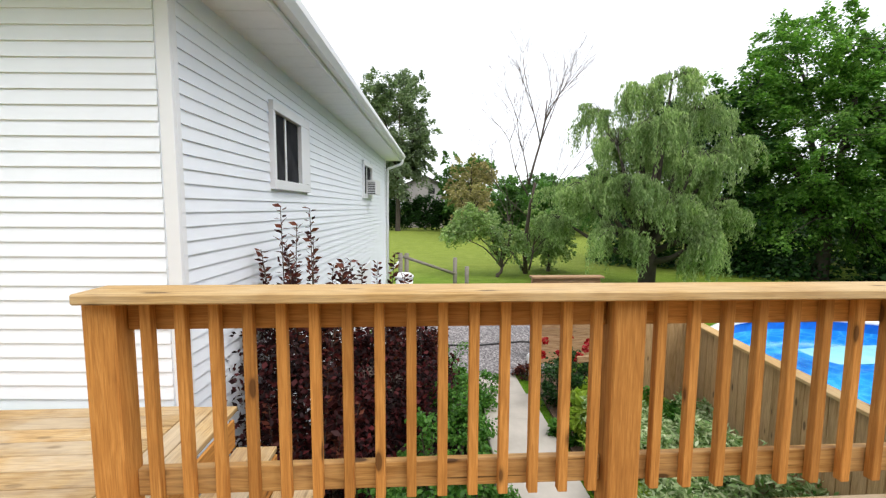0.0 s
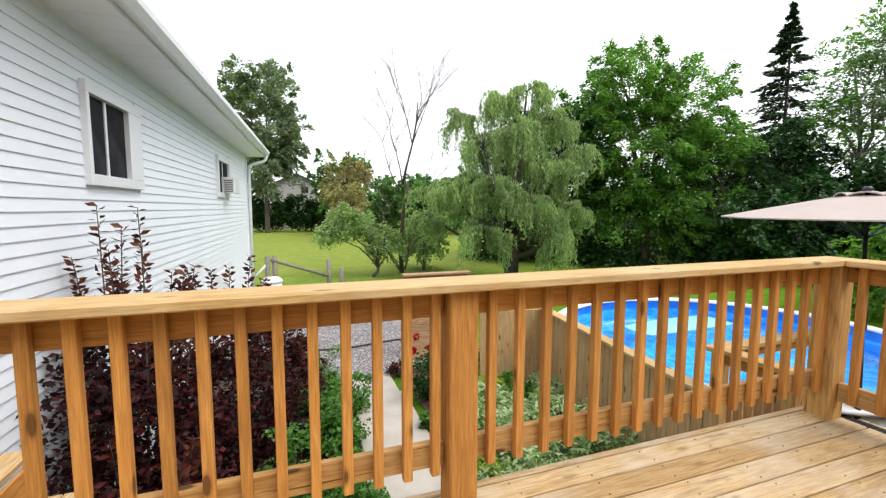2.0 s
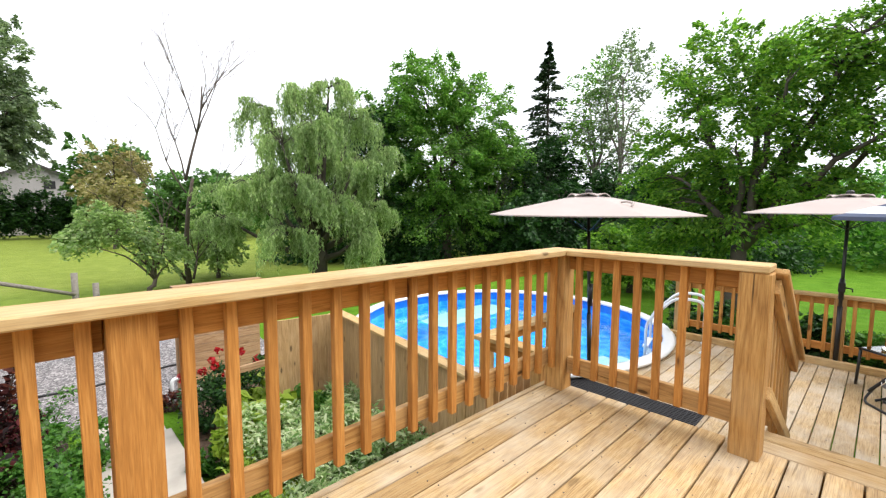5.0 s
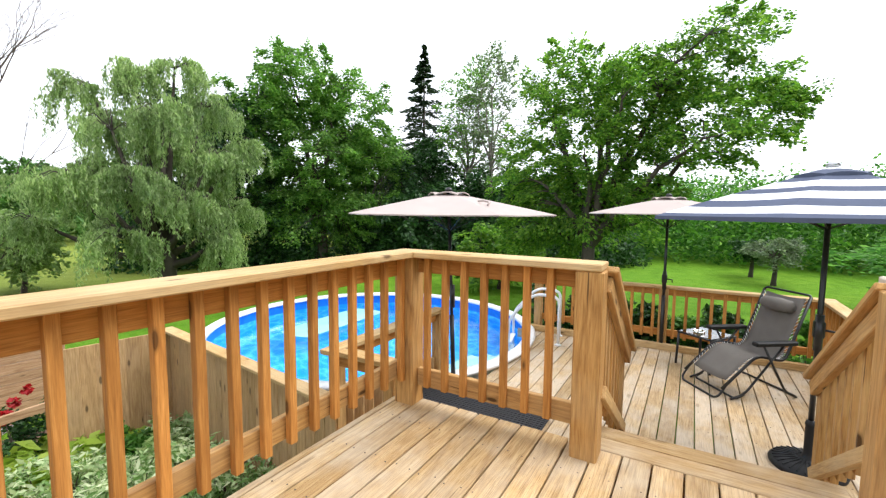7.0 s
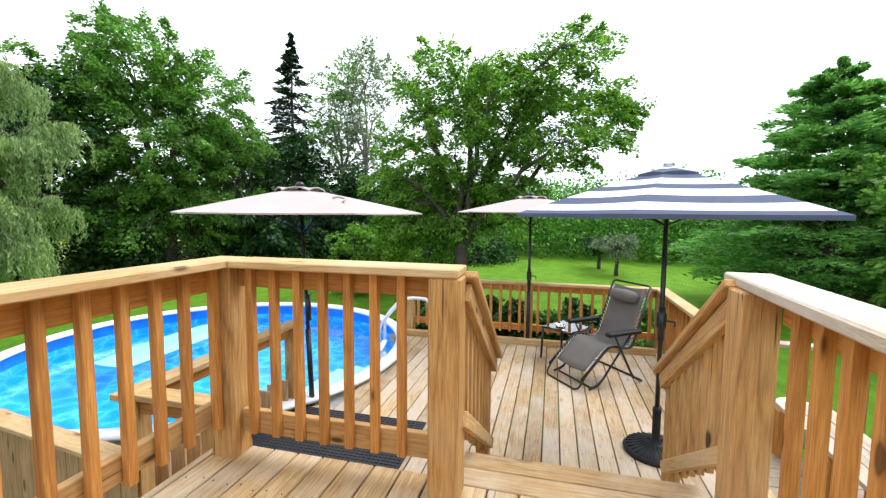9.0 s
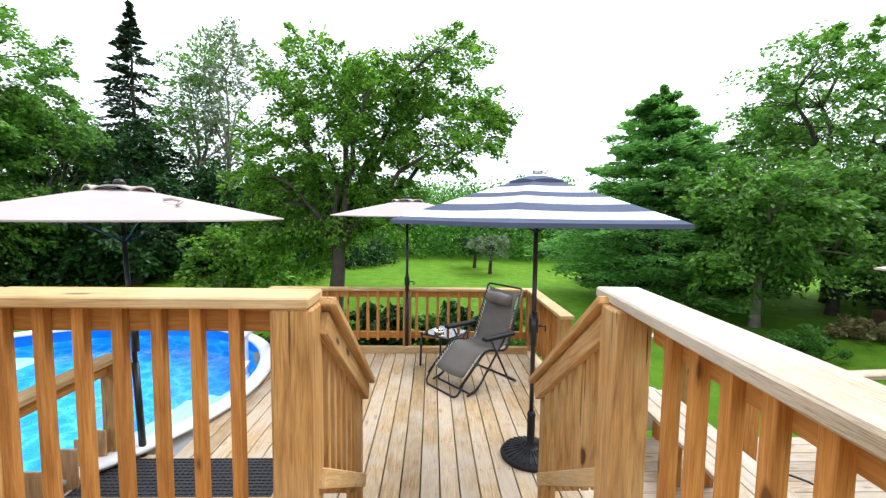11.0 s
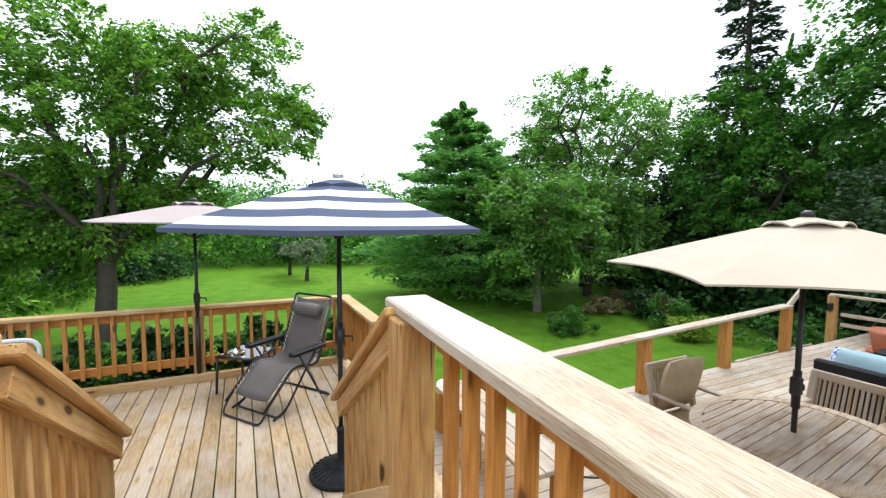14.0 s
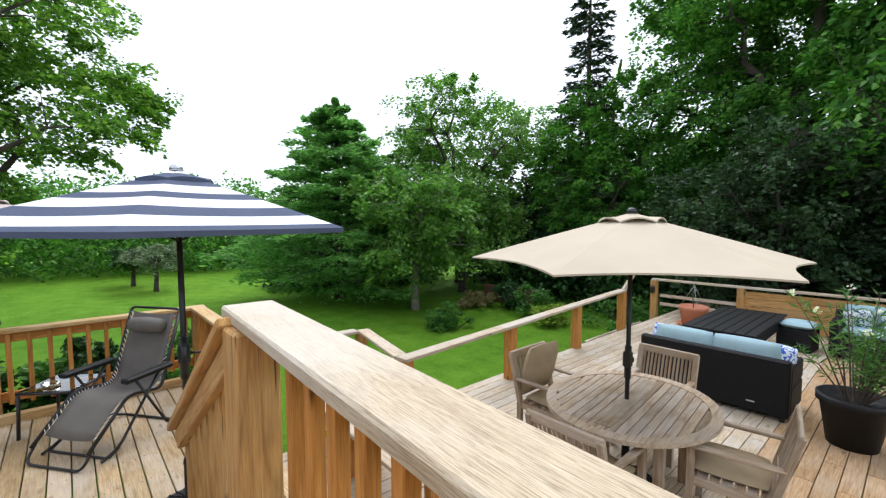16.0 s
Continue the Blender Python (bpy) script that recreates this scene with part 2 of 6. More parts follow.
LEAF_WILLOW = leafy("willow_leaves", (0.17, 0.25, 0.1), (0.28, 0.375, 0.16), (0.42, 0.5, 0.25), through_light=0.5)
LEAF_POPLAR = leafy("poplar_leaves", (0.12, 0.17, 0.1), (0.18, 0.235, 0.14), (0.27, 0.32, 0.2), through_light=0.4)
LEAF_BROWN = leafy("dry_leaves", (0.2, 0.18, 0.08), (0.3, 0.26, 0.12), (0.4, 0.33, 0.17), through_light=0.4)
NEEDLE = leafy("spruce_needles", (0.018, 0.04, 0.018), (0.03, 0.06, 0.026), (0.055, 0.095, 0.04), through_light=0.1)
NEEDLE_PINE = leafy("pine_needles", (0.075, 0.2, 0.05), (0.13, 0.3, 0.075), (0.25, 0.44, 0.13), through_light=0.5)
LEAF_PURPLE = leafy("purple_leaves", (0.009, 0.003, 0.004), (0.022, 0.005, 0.006), (0.1, 0.013, 0.014), gloss=0.7, through_light=0.2)
LEAF_PURPLE_TOP = leafy("ruddy_leaves", (0.028, 0.007, 0.008), (0.075, 0.016, 0.014), (0.18, 0.05, 0.024), gloss=0.6, through_light=0.3)
LEAF_GARDEN = leafy("garden_leaves", (0.04, 0.13, 0.02), (0.075, 0.2, 0.03), (0.13, 0.29, 0.05), through_light=0.35)
LEAF_LIME = leafy("lime_leaves", (0.17, 0.27, 0.03), (0.27, 0.38, 0.045), (0.38, 0.48, 0.08), through_light=0.35)
LEAF_VARIEGATED = leafy("variegated_leaves", (0.14, 0.27, 0.07), (0.36, 0.47, 0.22), (0.68, 0.72, 0.48), through_light=0.3)
PETAL_RED = leafy("red_petals", (0.3, 0.008, 0.012), (0.45, 0.012, 0.02), (0.55, 0.04, 0.04))
PETAL_WHITE = leafy("white_petals", (0.7, 0.7, 0.6), (0.8, 0.8, 0.7), (0.85, 0.84, 0.75))


def grass_material():
    m, n, l, b = material("lawn_grass")
    tc = n.new("ShaderNodeTexCoord")
    big = noise_tex(n, l, tc.outputs["Object"], 0.12, 4.0, 0.6)
    mid = noise_tex(n, l, tc.outputs["Object"], 1.6, 5.0, 0.7)
    fine = noise_tex(n, l, tc.outputs["Object"], 34.0, 4.0, 0.75)
    c = ramp_out(n, l, mid.outputs[0], ((0.3, (0.085, 0.19, 0.012)), (0.5, (0.12, 0.26, 0.016)), (0.72, (0.17, 0.31, 0.03))))
    c = mixc(n, l, "MULTIPLY", 0.8, c, ramp_out(n, l, big.outputs[0], ((0.35, (0.75, 0.85, 0.8)), (0.6, (1.1, 1.05, 1.0)), (0.72, (1.3, 1.08, 1.15)))))
    c = mixc(n, l, "MULTIPLY", 0.75, c, ramp_out(n, l, fine.outputs[0], ((0.25, (0.45, 0.5, 0.4)), (0.6, (1.1, 1.1, 1.1)))))
    # the field beyond the drive is drier and yellower
    sep, near_far = n.new("ShaderNodeSeparateXYZ"), n.new("ShaderNodeMapRange")
    l.new(tc.outputs["Object"], sep.inputs[0])
    near_far.inputs["From Min"].default_value, near_far.inputs["From Max"].default_value = 13.0, 22.0
    l.new(sep.outputs[1], near_far.inputs["Value"])
    dry = mixc(n, l, "MULTIPLY", 1.0, ramp_out(n, l, mid.outputs[0], ((0.3, (0.2, 0.225, 0.04)), (0.7, (0.3, 0.31, 0.075)))), ramp_out(n, l, fine.outputs[0], ((0.25, (0.65, 0.7, 0.6)), (0.6, (1.05, 1.05, 1.05)))))
    part_dry = n.new("ShaderNodeMath")
    part_dry.operation, part_dry.inputs[1].default_value = "MULTIPLY", 0.7
    l.new(near_far.outputs[0], part_dry.inputs[0])
    c = mixc(n, l, "MIX", part_dry.outputs[0], c, dry)
    l.new(c, b.inputs["Base Color"])
    b.inputs["Roughness"].default_value, b.inputs["Specular IOR Level"].default_value = 0.9, 0.1
    bump(n, l, b, fine.outputs[0], 0.9, 0.05)
    return m


def gravel_material():
    m, n, l, b = material("crushed_gravel")
    tc = n.new("ShaderNodeTexCoord")
    v = n.new("ShaderNodeTexVoronoi")
    v.inputs["Scale"].default_value = 34.0
    l.new(tc.outputs["Object"], v.inputs["Vector"])
    big = noise_tex(n, l, tc.outputs["Object"], 1.2, 4.0)
    c = ramp_out(n, l, v.outputs["Color"], ((0.1, (0.09, 0.08, 0.085)), (0.5, (0.2, 0.185, 0.185)), (0.95, (0.5, 0.47, 0.46))))
    c = mixc(n, l, "MULTIPLY", 0.6, c, ramp_out(n, l, big.outputs[0], ((0.3, (0.7, 0.7, 0.72)), (0.7, (1.15, 1.1, 1.1)))))
    l.new(c, b.inputs["Base Color"])
    b.inputs["Roughness"].default_value = 0.9
    bump(n, l, b, v.outputs["Distance"], 0.8, 0.02)
    return m


def water_material():
    m, n, l, b = material("pool_water")
    tc = n.new("ShaderNodeTexCoord")
    a = noise_tex(n, l, tc.outputs["Object"], 5.0, 3.0, 0.6, 0.6)
    b.inputs["Base Color"].default_value = (0.82, 0.96, 1.0, 1)
    b.inputs["Roughness"].default_value = 0.03
    b.inputs["Transmission Weight"].default_value = 1.0
    b.inputs["IOR"].default_value = 1.33
    b.inputs["Specular IOR Level"].default_value = 0.25
    bump(n, l, b, a.outputs[0], 0.35, 0.02)
    return m


def liner_material():
    m, n, l, b = material("pool_liner_caustics")
    tc = n.new("ShaderNodeTexCoord")
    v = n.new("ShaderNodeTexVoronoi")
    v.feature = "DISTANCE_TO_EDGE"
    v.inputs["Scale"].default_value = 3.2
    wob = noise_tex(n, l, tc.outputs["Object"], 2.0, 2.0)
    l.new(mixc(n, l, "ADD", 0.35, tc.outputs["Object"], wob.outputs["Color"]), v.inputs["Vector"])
    # pale cell edges: caustic light lines painted into the liner's blue
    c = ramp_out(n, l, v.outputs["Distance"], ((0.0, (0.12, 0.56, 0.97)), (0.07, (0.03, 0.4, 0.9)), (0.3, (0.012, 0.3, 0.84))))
    l.new(c, b.inputs["Base Color"])
    b.inputs["Roughness"].default_value = 0.35
    return m


def glass_material(name, tint):
    m, n, l, b = material(name)
    b.inputs["Base Color"].default_value = (*tint, 1)
    b.inputs["Roughness"].default_value, b.inputs["Transmission Weight"].default_value, b.inputs["IOR"].default_value = 0.02, 1.0, 1.45
    return m


GRASS, GRAVEL, WATER, LINER = grass_material(), gravel_material(), water_material(), liner_material()
GLASS = glass_material("window_glass", (0.8, 0.85, 0.85))
GLASS_TABLE = glass_material("table_glass", (0.35, 0.42, 0.4))
FLOAT_PALE = plain("pale_float_vinyl", (0.26, 0.62, 0.66), 0.35, vary=0.12, bumps=0)
LINER_PALE = plain("pale_pool_plastic", (0.5, 0.78, 0.84), 0.3, vary=0.1, bumps=0)
LINER_DARK = plain("liner_border", (0.01, 0.2, 0.72), 0.3, vary=0.25, scale=6, bumps=0)
# flat dark insect screen, standing in for the dark reflection in the panes
SCREEN = plain("insect_screen", (0.045, 0.045, 0.05), 0.95, vary=0.5, scale=3, bumps=0, spec=0.0)
DARK_ROOM = plain("dark_room", (0.03, 0.03, 0.032), 0.9)
BLIND = plain("amber_blind", (0.5, 0.33, 0.16), 0.8)


def wicker_material():
    m, n, l, b = material("black_wicker")
    tc = n.new("ShaderNodeTexCoord")
    w = n.new("ShaderNodeTexWave")
    w.inputs["Scale"].default_value, w.inputs["Distortion"].default_value = 28.0, 1.5
    w.bands_direction = "Z"
    l.new(tc.outputs["Object"], w.inputs["Vector"])
    l.new(ramp_out(n, l, w.outputs[0], ((0.2, (0.004, 0.004, 0.005)), (0.9, (0.014, 0.013, 0.014)))), b.inputs["Base Color"])
    b.inputs["Roughness"].default_value = 0.6
    b.inputs["Specular IOR Level"].default_value = 0.2
    bump(n, l, b, w.outputs[0], 0.5, 0.006)
    return m


def pattern_cloth(name, a, c_, scale):
    m, n, l, b = material(name)
    tc = n.new("ShaderNodeTexCoord")
    t = noise_tex(n, l, tc.outputs["Object"], scale, 1.0, 0.4, 2.5)
    r = ramp(n, ((0.47, a), (0.52, c_)))
    r.color_ramp.interpolation = "CONSTANT"
    l.new(t.outputs[0], r.inputs[0])
    l.new(r.outputs[0], b.inputs["Base Color"])
    b.inputs["Roughness"].default_value = 0.9
    return m


WICKER = wicker_material()
PILLOW_BLUE = pattern_cloth("blue_patterned_cloth", (0.7, 0.74, 0.78), (0.04, 0.12, 0.5), 14)
PILLOW_NAVY = pattern_cloth("navy_patterned_cloth", (0.68, 0.74, 0.76), (0.02, 0.06, 0.14), 11)

# ---- mesh helpers ----
MESHES = {}
RNG = np.random.default_rng(7)


def mesh_of(name, verts, faces, mat, smooth=False):
    me = bpy.data.meshes.new(name)
    me.from_pydata([tuple(v) for v in verts], [], faces)
    if mat:
        me.materials.append(mat)
    if smooth:
        me.polygons.foreach_set("use_smooth", [True] * len(me.polygons))
    me.update()
    return me


def attach(name, me, parent=None, m=None, label=""):
    ob = new(name, me)
    if m is not None:
        ob.matrix_basis = m
    if parent is not None:
        ob.parent = parent
    if label:
        ob["label"] = label
    return ob


def part(name, bm, mat, parent=None, label="", m=None, smooth=False):
    me = bpy.data.meshes.new(name)
    bm.to_mesh(me)
    bm.free()
    me.materials.append(mat)
    if smooth:
        me.polygons.foreach_set("use_smooth", [True] * len(me.polygons))
    return attach(name, me, parent, m, label)


def thing(name, label, category, m=None, group="", kind=""):
    ob = new(name)
    ob.empty_display_size = 0.2
    if m is not None:
        ob.matrix_basis = m
    return tagged(ob, label, category, group, kind)


def box_mesh(sx, sy, sz, mat, bev=0.004):
    key = (round(sx, 3), round(sy, 3), round(sz, 3), mat.name, bev)
    if key not in MESHES:
        bm = bmesh.new()
        bmesh.ops.create_cube(bm, size=1.0, matrix=Matrix.Diagonal((sx, sy, sz, 1)))
        if bev:
            bmesh.ops.bevel(bm, geom=list(bm.edges), offset=min(bev, 0.3 * min(sx, sy, sz)), segments=1, affect="EDGES", profile=0.5)
        me = bpy.data.meshes.new("board")
        bm.to_mesh(me)
        bm.free()
        me.materials.append(mat)
        MESHES[key] = me
    return MESHES[key]


def beam(name, p0, p1, wide, thick, mat, parent=None, label="", up=(0, 0, 1), bev=0.004):
    """A straight timber from p0 to p1, long side its own X; wide across, thick along up."""
    p0, p1 = Vector(p0), Vector(p1)
    x = (p1 - p0)
    length = x.length
    x.normalize()
    u = Vector(up)
    if abs(x.dot(u)) > 0.98:
        u = Vector((0, 1, 0))
    y = u.cross(x).normalized()
    z = x.cross(y)
    rot = Matrix((x, y, z)).transposed().to_4x4()
    return attach(name, box_mesh(length, wide, thick, mat, bev), parent, Matrix.Translation((p0 + p1) / 2) @ rot, label)


def block(name, lo, hi, mat, parent=None, label="", bev=0.004):
    lo, hi = Vector(lo), Vector(hi)
    s = hi - lo
    return attach(name, box_mesh(s.x, s.y, s.z, mat, bev), parent, Matrix.Translation((lo + hi) / 2), label)


def tube_data(pts, radii, seg=8, closed=True):
    """Verts and faces of a round tube through pts."""
    pts = [Vector(p) for p in pts]
    if isinstance(radii, (int, float)):
        radii = [radii] * len(pts)
    vs, fs = [], []
    side = None
    for i, p in enumerate(pts):
        d = (pts[min(i + 1, len(pts) - 1)] - pts[max(i - 1, 0)]).normalized()
        if side is None:
            side = d.orthogonal().normalized()
        side = (side - d * side.dot(d)).normalized()
        other = d.cross(side)
        for k in range(seg):
            a = 2 * math.pi * k / seg
            vs.append(p + (side * math.cos(a) + other * math.sin(a)) * radii[i])
    for i in range(len(pts) - 1):
        for k in range(seg):
            a, b = i * seg + k, i * seg + (k + 1) % seg
            fs.append((a, b, b + seg, a + seg))
    if closed:
        fs.append(tuple(range(seg))[::-1])
        fs.append(tuple(range((len(pts) - 1) * seg, len(pts) * seg)))
    return vs, fs


def joined(chunks):
    vs, fs = [], []
    for v, f in chunks:
        o = len(vs)
        vs += list(v)
        fs += [tuple(i + o for i in q) for q in f]
    return vs, fs


def tube(name, pts, radii, mat, parent=None, seg=10, label="", m=None):
    return attach(name, mesh_of(name, *tube_data(pts, radii, seg), mat, True), parent, m, label)


def round_pts(pts, r=0.05, n=4):
    """Round the corners of a polyline."""
    pts = [Vector(p) for p in pts]
    out = [pts[0]]
    for a, b, c in zip(pts, pts[1:], pts[2:]):
        ra = min(r, (a - b).length * 0.45, (c - b).length * 0.45)
        s, e = b + (a - b).normalized() * ra, b + (c - b).normalized() * ra
        for k in range(n + 1):
            u = k / n
            out.append(s * (1 - u) ** 2 + b * 2 * u * (1 - u) + e * u * u)
    return out + [pts[-1]]


def lathe(name, profile, mat, parent=None, seg=32, label="", m=None, smooth=True, caps=True):
    """Turned shape about Z from (radius, height) rows."""
    vs, fs = [], []
    for r, z in profile:
        for k in range(seg):
            a = 2 * math.pi * k / seg
            vs.append((r * math.cos(a), r * math.sin(a), z))
    for i in range(len(profile) - 1):
        for k in range(seg):
            a, b = i * seg + k, i * seg + (k + 1) % seg
            fs.append((a, b, b + seg, a + seg))
    if caps and profile[0][0] > 0.001:
        fs.append(tuple(range(seg))[::-1])
    if caps and profile[-1][0] > 0.001:
        fs.append(tuple(range((len(profile) - 1) * seg, len(profile) * seg)))
    return attach(name, mesh_of(name, vs, fs, mat, smooth), parent, m, label)


def cushion(name, sx, sy, sz, mat, parent=None, m=None, label="", puff=0.25, n=12):
    """A stuffed cushion: rounded in plan, thinner towards its seams."""
    vs, fs = [], []
    for side in (1, -1):
        for i in range(n + 1):
            for j in range(n + 1):
                u, v = 2 * i / n - 1, 2 * j / n - 1
                edge = (1 - abs(u) ** 3.5) * (1 - abs(v) ** 3.5)
                h = sz / 2 * (max(edge, 0) ** 0.33 * (1 - puff) + puff * max(edge, 0))
                k = 1 - 0.06 * (u * u) * (v * v)
                vs.append((sx / 2 * u * k, sy / 2 * v * k, side * h))
    for s in range(2):
        o = s * (n + 1) ** 2
        for i in range(n):
            for j in range(n):
                q = (o + i * (n + 1) + j, o + (i + 1) * (n + 1) + j, o + (i + 1) * (n + 1) + j + 1, o + i * (n + 1) + j + 1)
                fs.append(q if s == 0 else q[::-1])
    me = mesh_of(name, vs, fs, mat, True)
    return attach(name, me, parent, m, label)


def leaf_mesh(name, centres, size, mat, aspect=0.55, droop=0.3, along=None, jitter=0.35, up_bias=0.4):
    """Many folded leaf blades, one island each."""
    c = np.asarray(centres, float)
    n = len(c)
    if along is None:
        d = RNG.normal(size=(n, 3))
        d[:, 2] = d[:, 2] * 0.6 - droop
    else:
        d = np.asarray(along, float) + RNG.normal(size=(n, 3)) * 0.25
    d /= np.linalg.norm(d, axis=1, keepdims=True)
    nr = RNG.normal(size=(n, 3))
    nr[:, 2] += up_bias * 2
    s = np.cross(nr, d)
    s /= np.linalg.norm(s, axis=1, keepdims=True) + 1e-9
    nn = np.cross(d, s)
    L = size * (1 + jitter * RNG.uniform(-1, 1, (n, 1)))
    W = L * aspect
    a = c - d * L * 0.5
    b = c + s * W * 0.5 + nn * W * 0.14
    e = c + d * L * 0.5
    f = c - s * W * 0.5 + nn * W * 0.14
    v = np.stack([a, b, e, f], 1).reshape(-1, 3)
    i = np.arange(n) * 4
    loops = np.stack([i, i + 1, i + 2, i, i + 2, i + 3], 1).ravel()
    me = bpy.data.meshes.new(name)
    me.vertices.add(len(v))
    me.vertices.foreach_set("co", v.ravel())
    me.loops.add(len(loops))
    me.loops.foreach_set("vertex_index", loops)
    me.polygons.add(n * 2)
    me.polygons.foreach_set("loop_start", np.arange(n * 2) * 3)
    me.polygons.foreach_set("loop_total", np.full(n * 2, 3))
    me.materials.append(mat)
    me.update(calc_edges=True)
    return me

# ---- large structure ----
GROUND, LOW, DINE, RAIL = -1.75, -0.68, -0.93, 1.045


def ground_sheet():
    """One sheet to the horizon, a little rolling away from the house."""
    xs = np.concatenate([np.linspace(-900, -60, 8), np.linspace(-40, 60, 51), np.linspace(80, 900, 8)])
    ys = np.concatenate([np.linspace(-900, -60, 8), np.linspace(-40, 80, 61), np.linspace(100, 900, 8)])
    vs, fs = [], []
    for y in ys:
        for x in xs:
            r = math.hypot(x - 3, y)
            h = GROUND + (0.18 * noise.noise((x * 0.07, y * 0.07, 0.3)) * min(1, max(0, (r - 12) / 15)))
            vs.append((x, y, h))
    w = len(xs)
    for j in range(len(ys) - 1):
        for i in range(w - 1):
            a = j * w + i
            fs.append((a, a + 1, a + w + 1, a + w))
    return tagged(attach("ground", mesh_of("ground", vs, fs, GRASS, True)), "green mown lawn grass on gently rolling ground", "lawn", kind="structure")


ground_sheet()


def patch(name, outline, z, mat, label, category, kind="structure", thick=0.06):
    bm = bmesh.new()
    f = bm.faces.new([bm.verts.new((x, y, z)) for x, y in outline])
    top = bmesh.ops.extrude_face_region(bm, geom=[f])
    for v in top["geom"]:
        if isinstance(v, bmesh.types.BMVert):
            v.co.z -= thick
    bmesh.ops.recalc_face_normals(bm, faces=bm.faces)
    return tagged(part(name, bm, mat), label, category, kind=kind)


patch("driveway", [(-1.2, 8.6), (0.3, 7.6), (2.5, 7.6), (4.3, 9.2), (4.6, 12.4), (2.5, 13.4), (-1.0, 13.0)], GROUND + 0.03, GRAVEL, "grey crushed gravel driveway beside the house", "driveway")
patch("garden_bed", [(-1.6, 2.9), (0.8, 2.0), (0.8, 7.6), (-0.2, 9.0), (-1.3, 9.4)], GROUND + 0.04, SOIL, "dark soil of the shrub bed along the house wall", "garden bed")
patch("garden_bed", [(1.8, 1.85), (3.55, 1.85), (3.95, 5.7), (3.7, 7.6), (2.1, 7.6)], GROUND + 0.045, MULCH, "bark mulch of the flower bed beside the fence", "garden bed")

# concrete walk in slabs, stepping down to the drive
walkway = thing("garden_path", "pale worn concrete garden path with shallow steps", "path", kind="structure")
for k, (y0, y1, z, x0, x1) in enumerate(((2.0, 3.1, 0.19, 0.8, 1.75), (3.12, 4.45, 0.16, 0.85, 1.78), (4.47, 5.75, 0.13, 0.92, 1.82), (5.77, 6.6, 0.1, 1.0, 1.84), (6.62, 7.5, 0.06, 1.05, 1.8))):
    block("slab", (x0, y0, GROUND - 0.1), (x1, y1, GROUND + z), CONCRETE, walkway, bev=0.012)


# ---- decks ----
def boards(parent, x0, x1, y0, y1, z, mat, width=0.136, gap=0.0095, cuts=None, thick=0.036):
    """Boards along X filling y0..y1; cuts(y) may give spans of its own."""
    y = y0
    k = 0
    while y < y1 - 0.03:
        w = min(width, y1 - y)
        for a, b in (cuts(y + w / 2) if cuts else ((x0, x1),)):
            if b - a < 0.08:
                continue
            joints = [a]
            while b - joints[-1] > 4.9:
                joints.append(joints[-1] + 2.4 + 1.2 * (k % 3 == 0) + 0.6 * (k % 2))
            joints.append(b)
            for s, e in zip(joints, joints[1:]):
                lift = 0.0015 * math.sin(k * 12.9 + s)
                beam("board", (s + 0.0015, y + w / 2, z - thick / 2 + lift), (e - 0.0015, y + w / 2, z - thick / 2 + lift), w, thick, mat, parent)
        y += w + gap
        k += 1


upper = thing("upper_deck", "upper wooden deck of tan weathered boards beside the house", "deck", kind="structure")
boards(upper, -3.2, 3.52, -0.86, 1.80, 0.0, DECK_WOOD, cuts=lambda y: ((-1.05, 3.48 if -0.64 < y < 0.43 else 3.52),))
boards(upper, -4.2, -1.52, -0.86, 2.9, 0.0, DECK_WOOD, cuts=lambda y: ((-4.2, -1.52 if y > 1.8 else -1.055),))
for y0, y1 in ((1.81, 2.88),):
    for k in range(2):
        beam("board", (-1.445 + 0.145 * k, y0, -0.018), (-1.445 + 0.145 * k, y1, -0.018), 0.138, 0.036, DECK_WOOD, upper)
for k in range(2):
    beam("board", (3.555 + 0.143 * k, -0.66, -0.018), (3.555 + 0.143 * k, 0.46, -0.018), 0.139, 0.038, DECK_WOOD, upper)
# unseen slab, added to block light from below so the board gaps stay dark
block("subframe", (-3.1, -0.82, -0.275), (3.47, 1.75, -0.255), FENCE_WOOD, upper, "added slab below the boards that keeps their gaps dark", bev=0)
beam("rim_joist", (-1.2, 1.775, -0.16), (3.5, 1.775, -0.16), 0.038, 0.235, RAIL_WOOD, upper)
beam("rim_joist", (3.50, 1.75, -0.16), (3.50, -0.85, -0.16), 0.038, 0.235, RAIL_WOOD, upper)
beam("rim_joist", (-3.2, -0.845, -0.16), (3.48, -0.845, -0.16), 0.038, 0.235, RAIL_WOOD, upper)
for x in (-1.1, 0.9, 3.4):
    for y in (1.65, -0.72):
        beam("post", (x, y, GROUND), (x, y, -0.04), 0.14, 0.14, RAIL_WOOD, upper)



def screws(parent, xs, ys, z):
    """Pairs of dark screw heads where the boards cross their joists."""
    vs, fs = [], []
    for x in xs:
        for y in ys:
            for dy in (-0.042, 0.042):
                o = len(vs)
                cx, cy = x + 0.012 * math.sin(9 * y + dy * 40), y + dy + 0.006 * math.sin(7 * x + y)
                vs += [(cx + 0.0042 * math.cos(a), cy + 0.0042 * math.sin(a), z + 0.0022) for a in np.linspace(0, 2 * math.pi, 7)[:6]]
                vs += [(cx + 0.0042 * math.cos(a), cy + 0.0042 * math.sin(a), z - 0.004) for a in np.linspace(0, 2 * math.pi, 7)[:6]]
                fs += [tuple(range(o, o + 6))] + [(o + j, o + 6 + j, o + 6 + (j + 1) % 6, o + (j + 1) % 6) for j in range(6)]
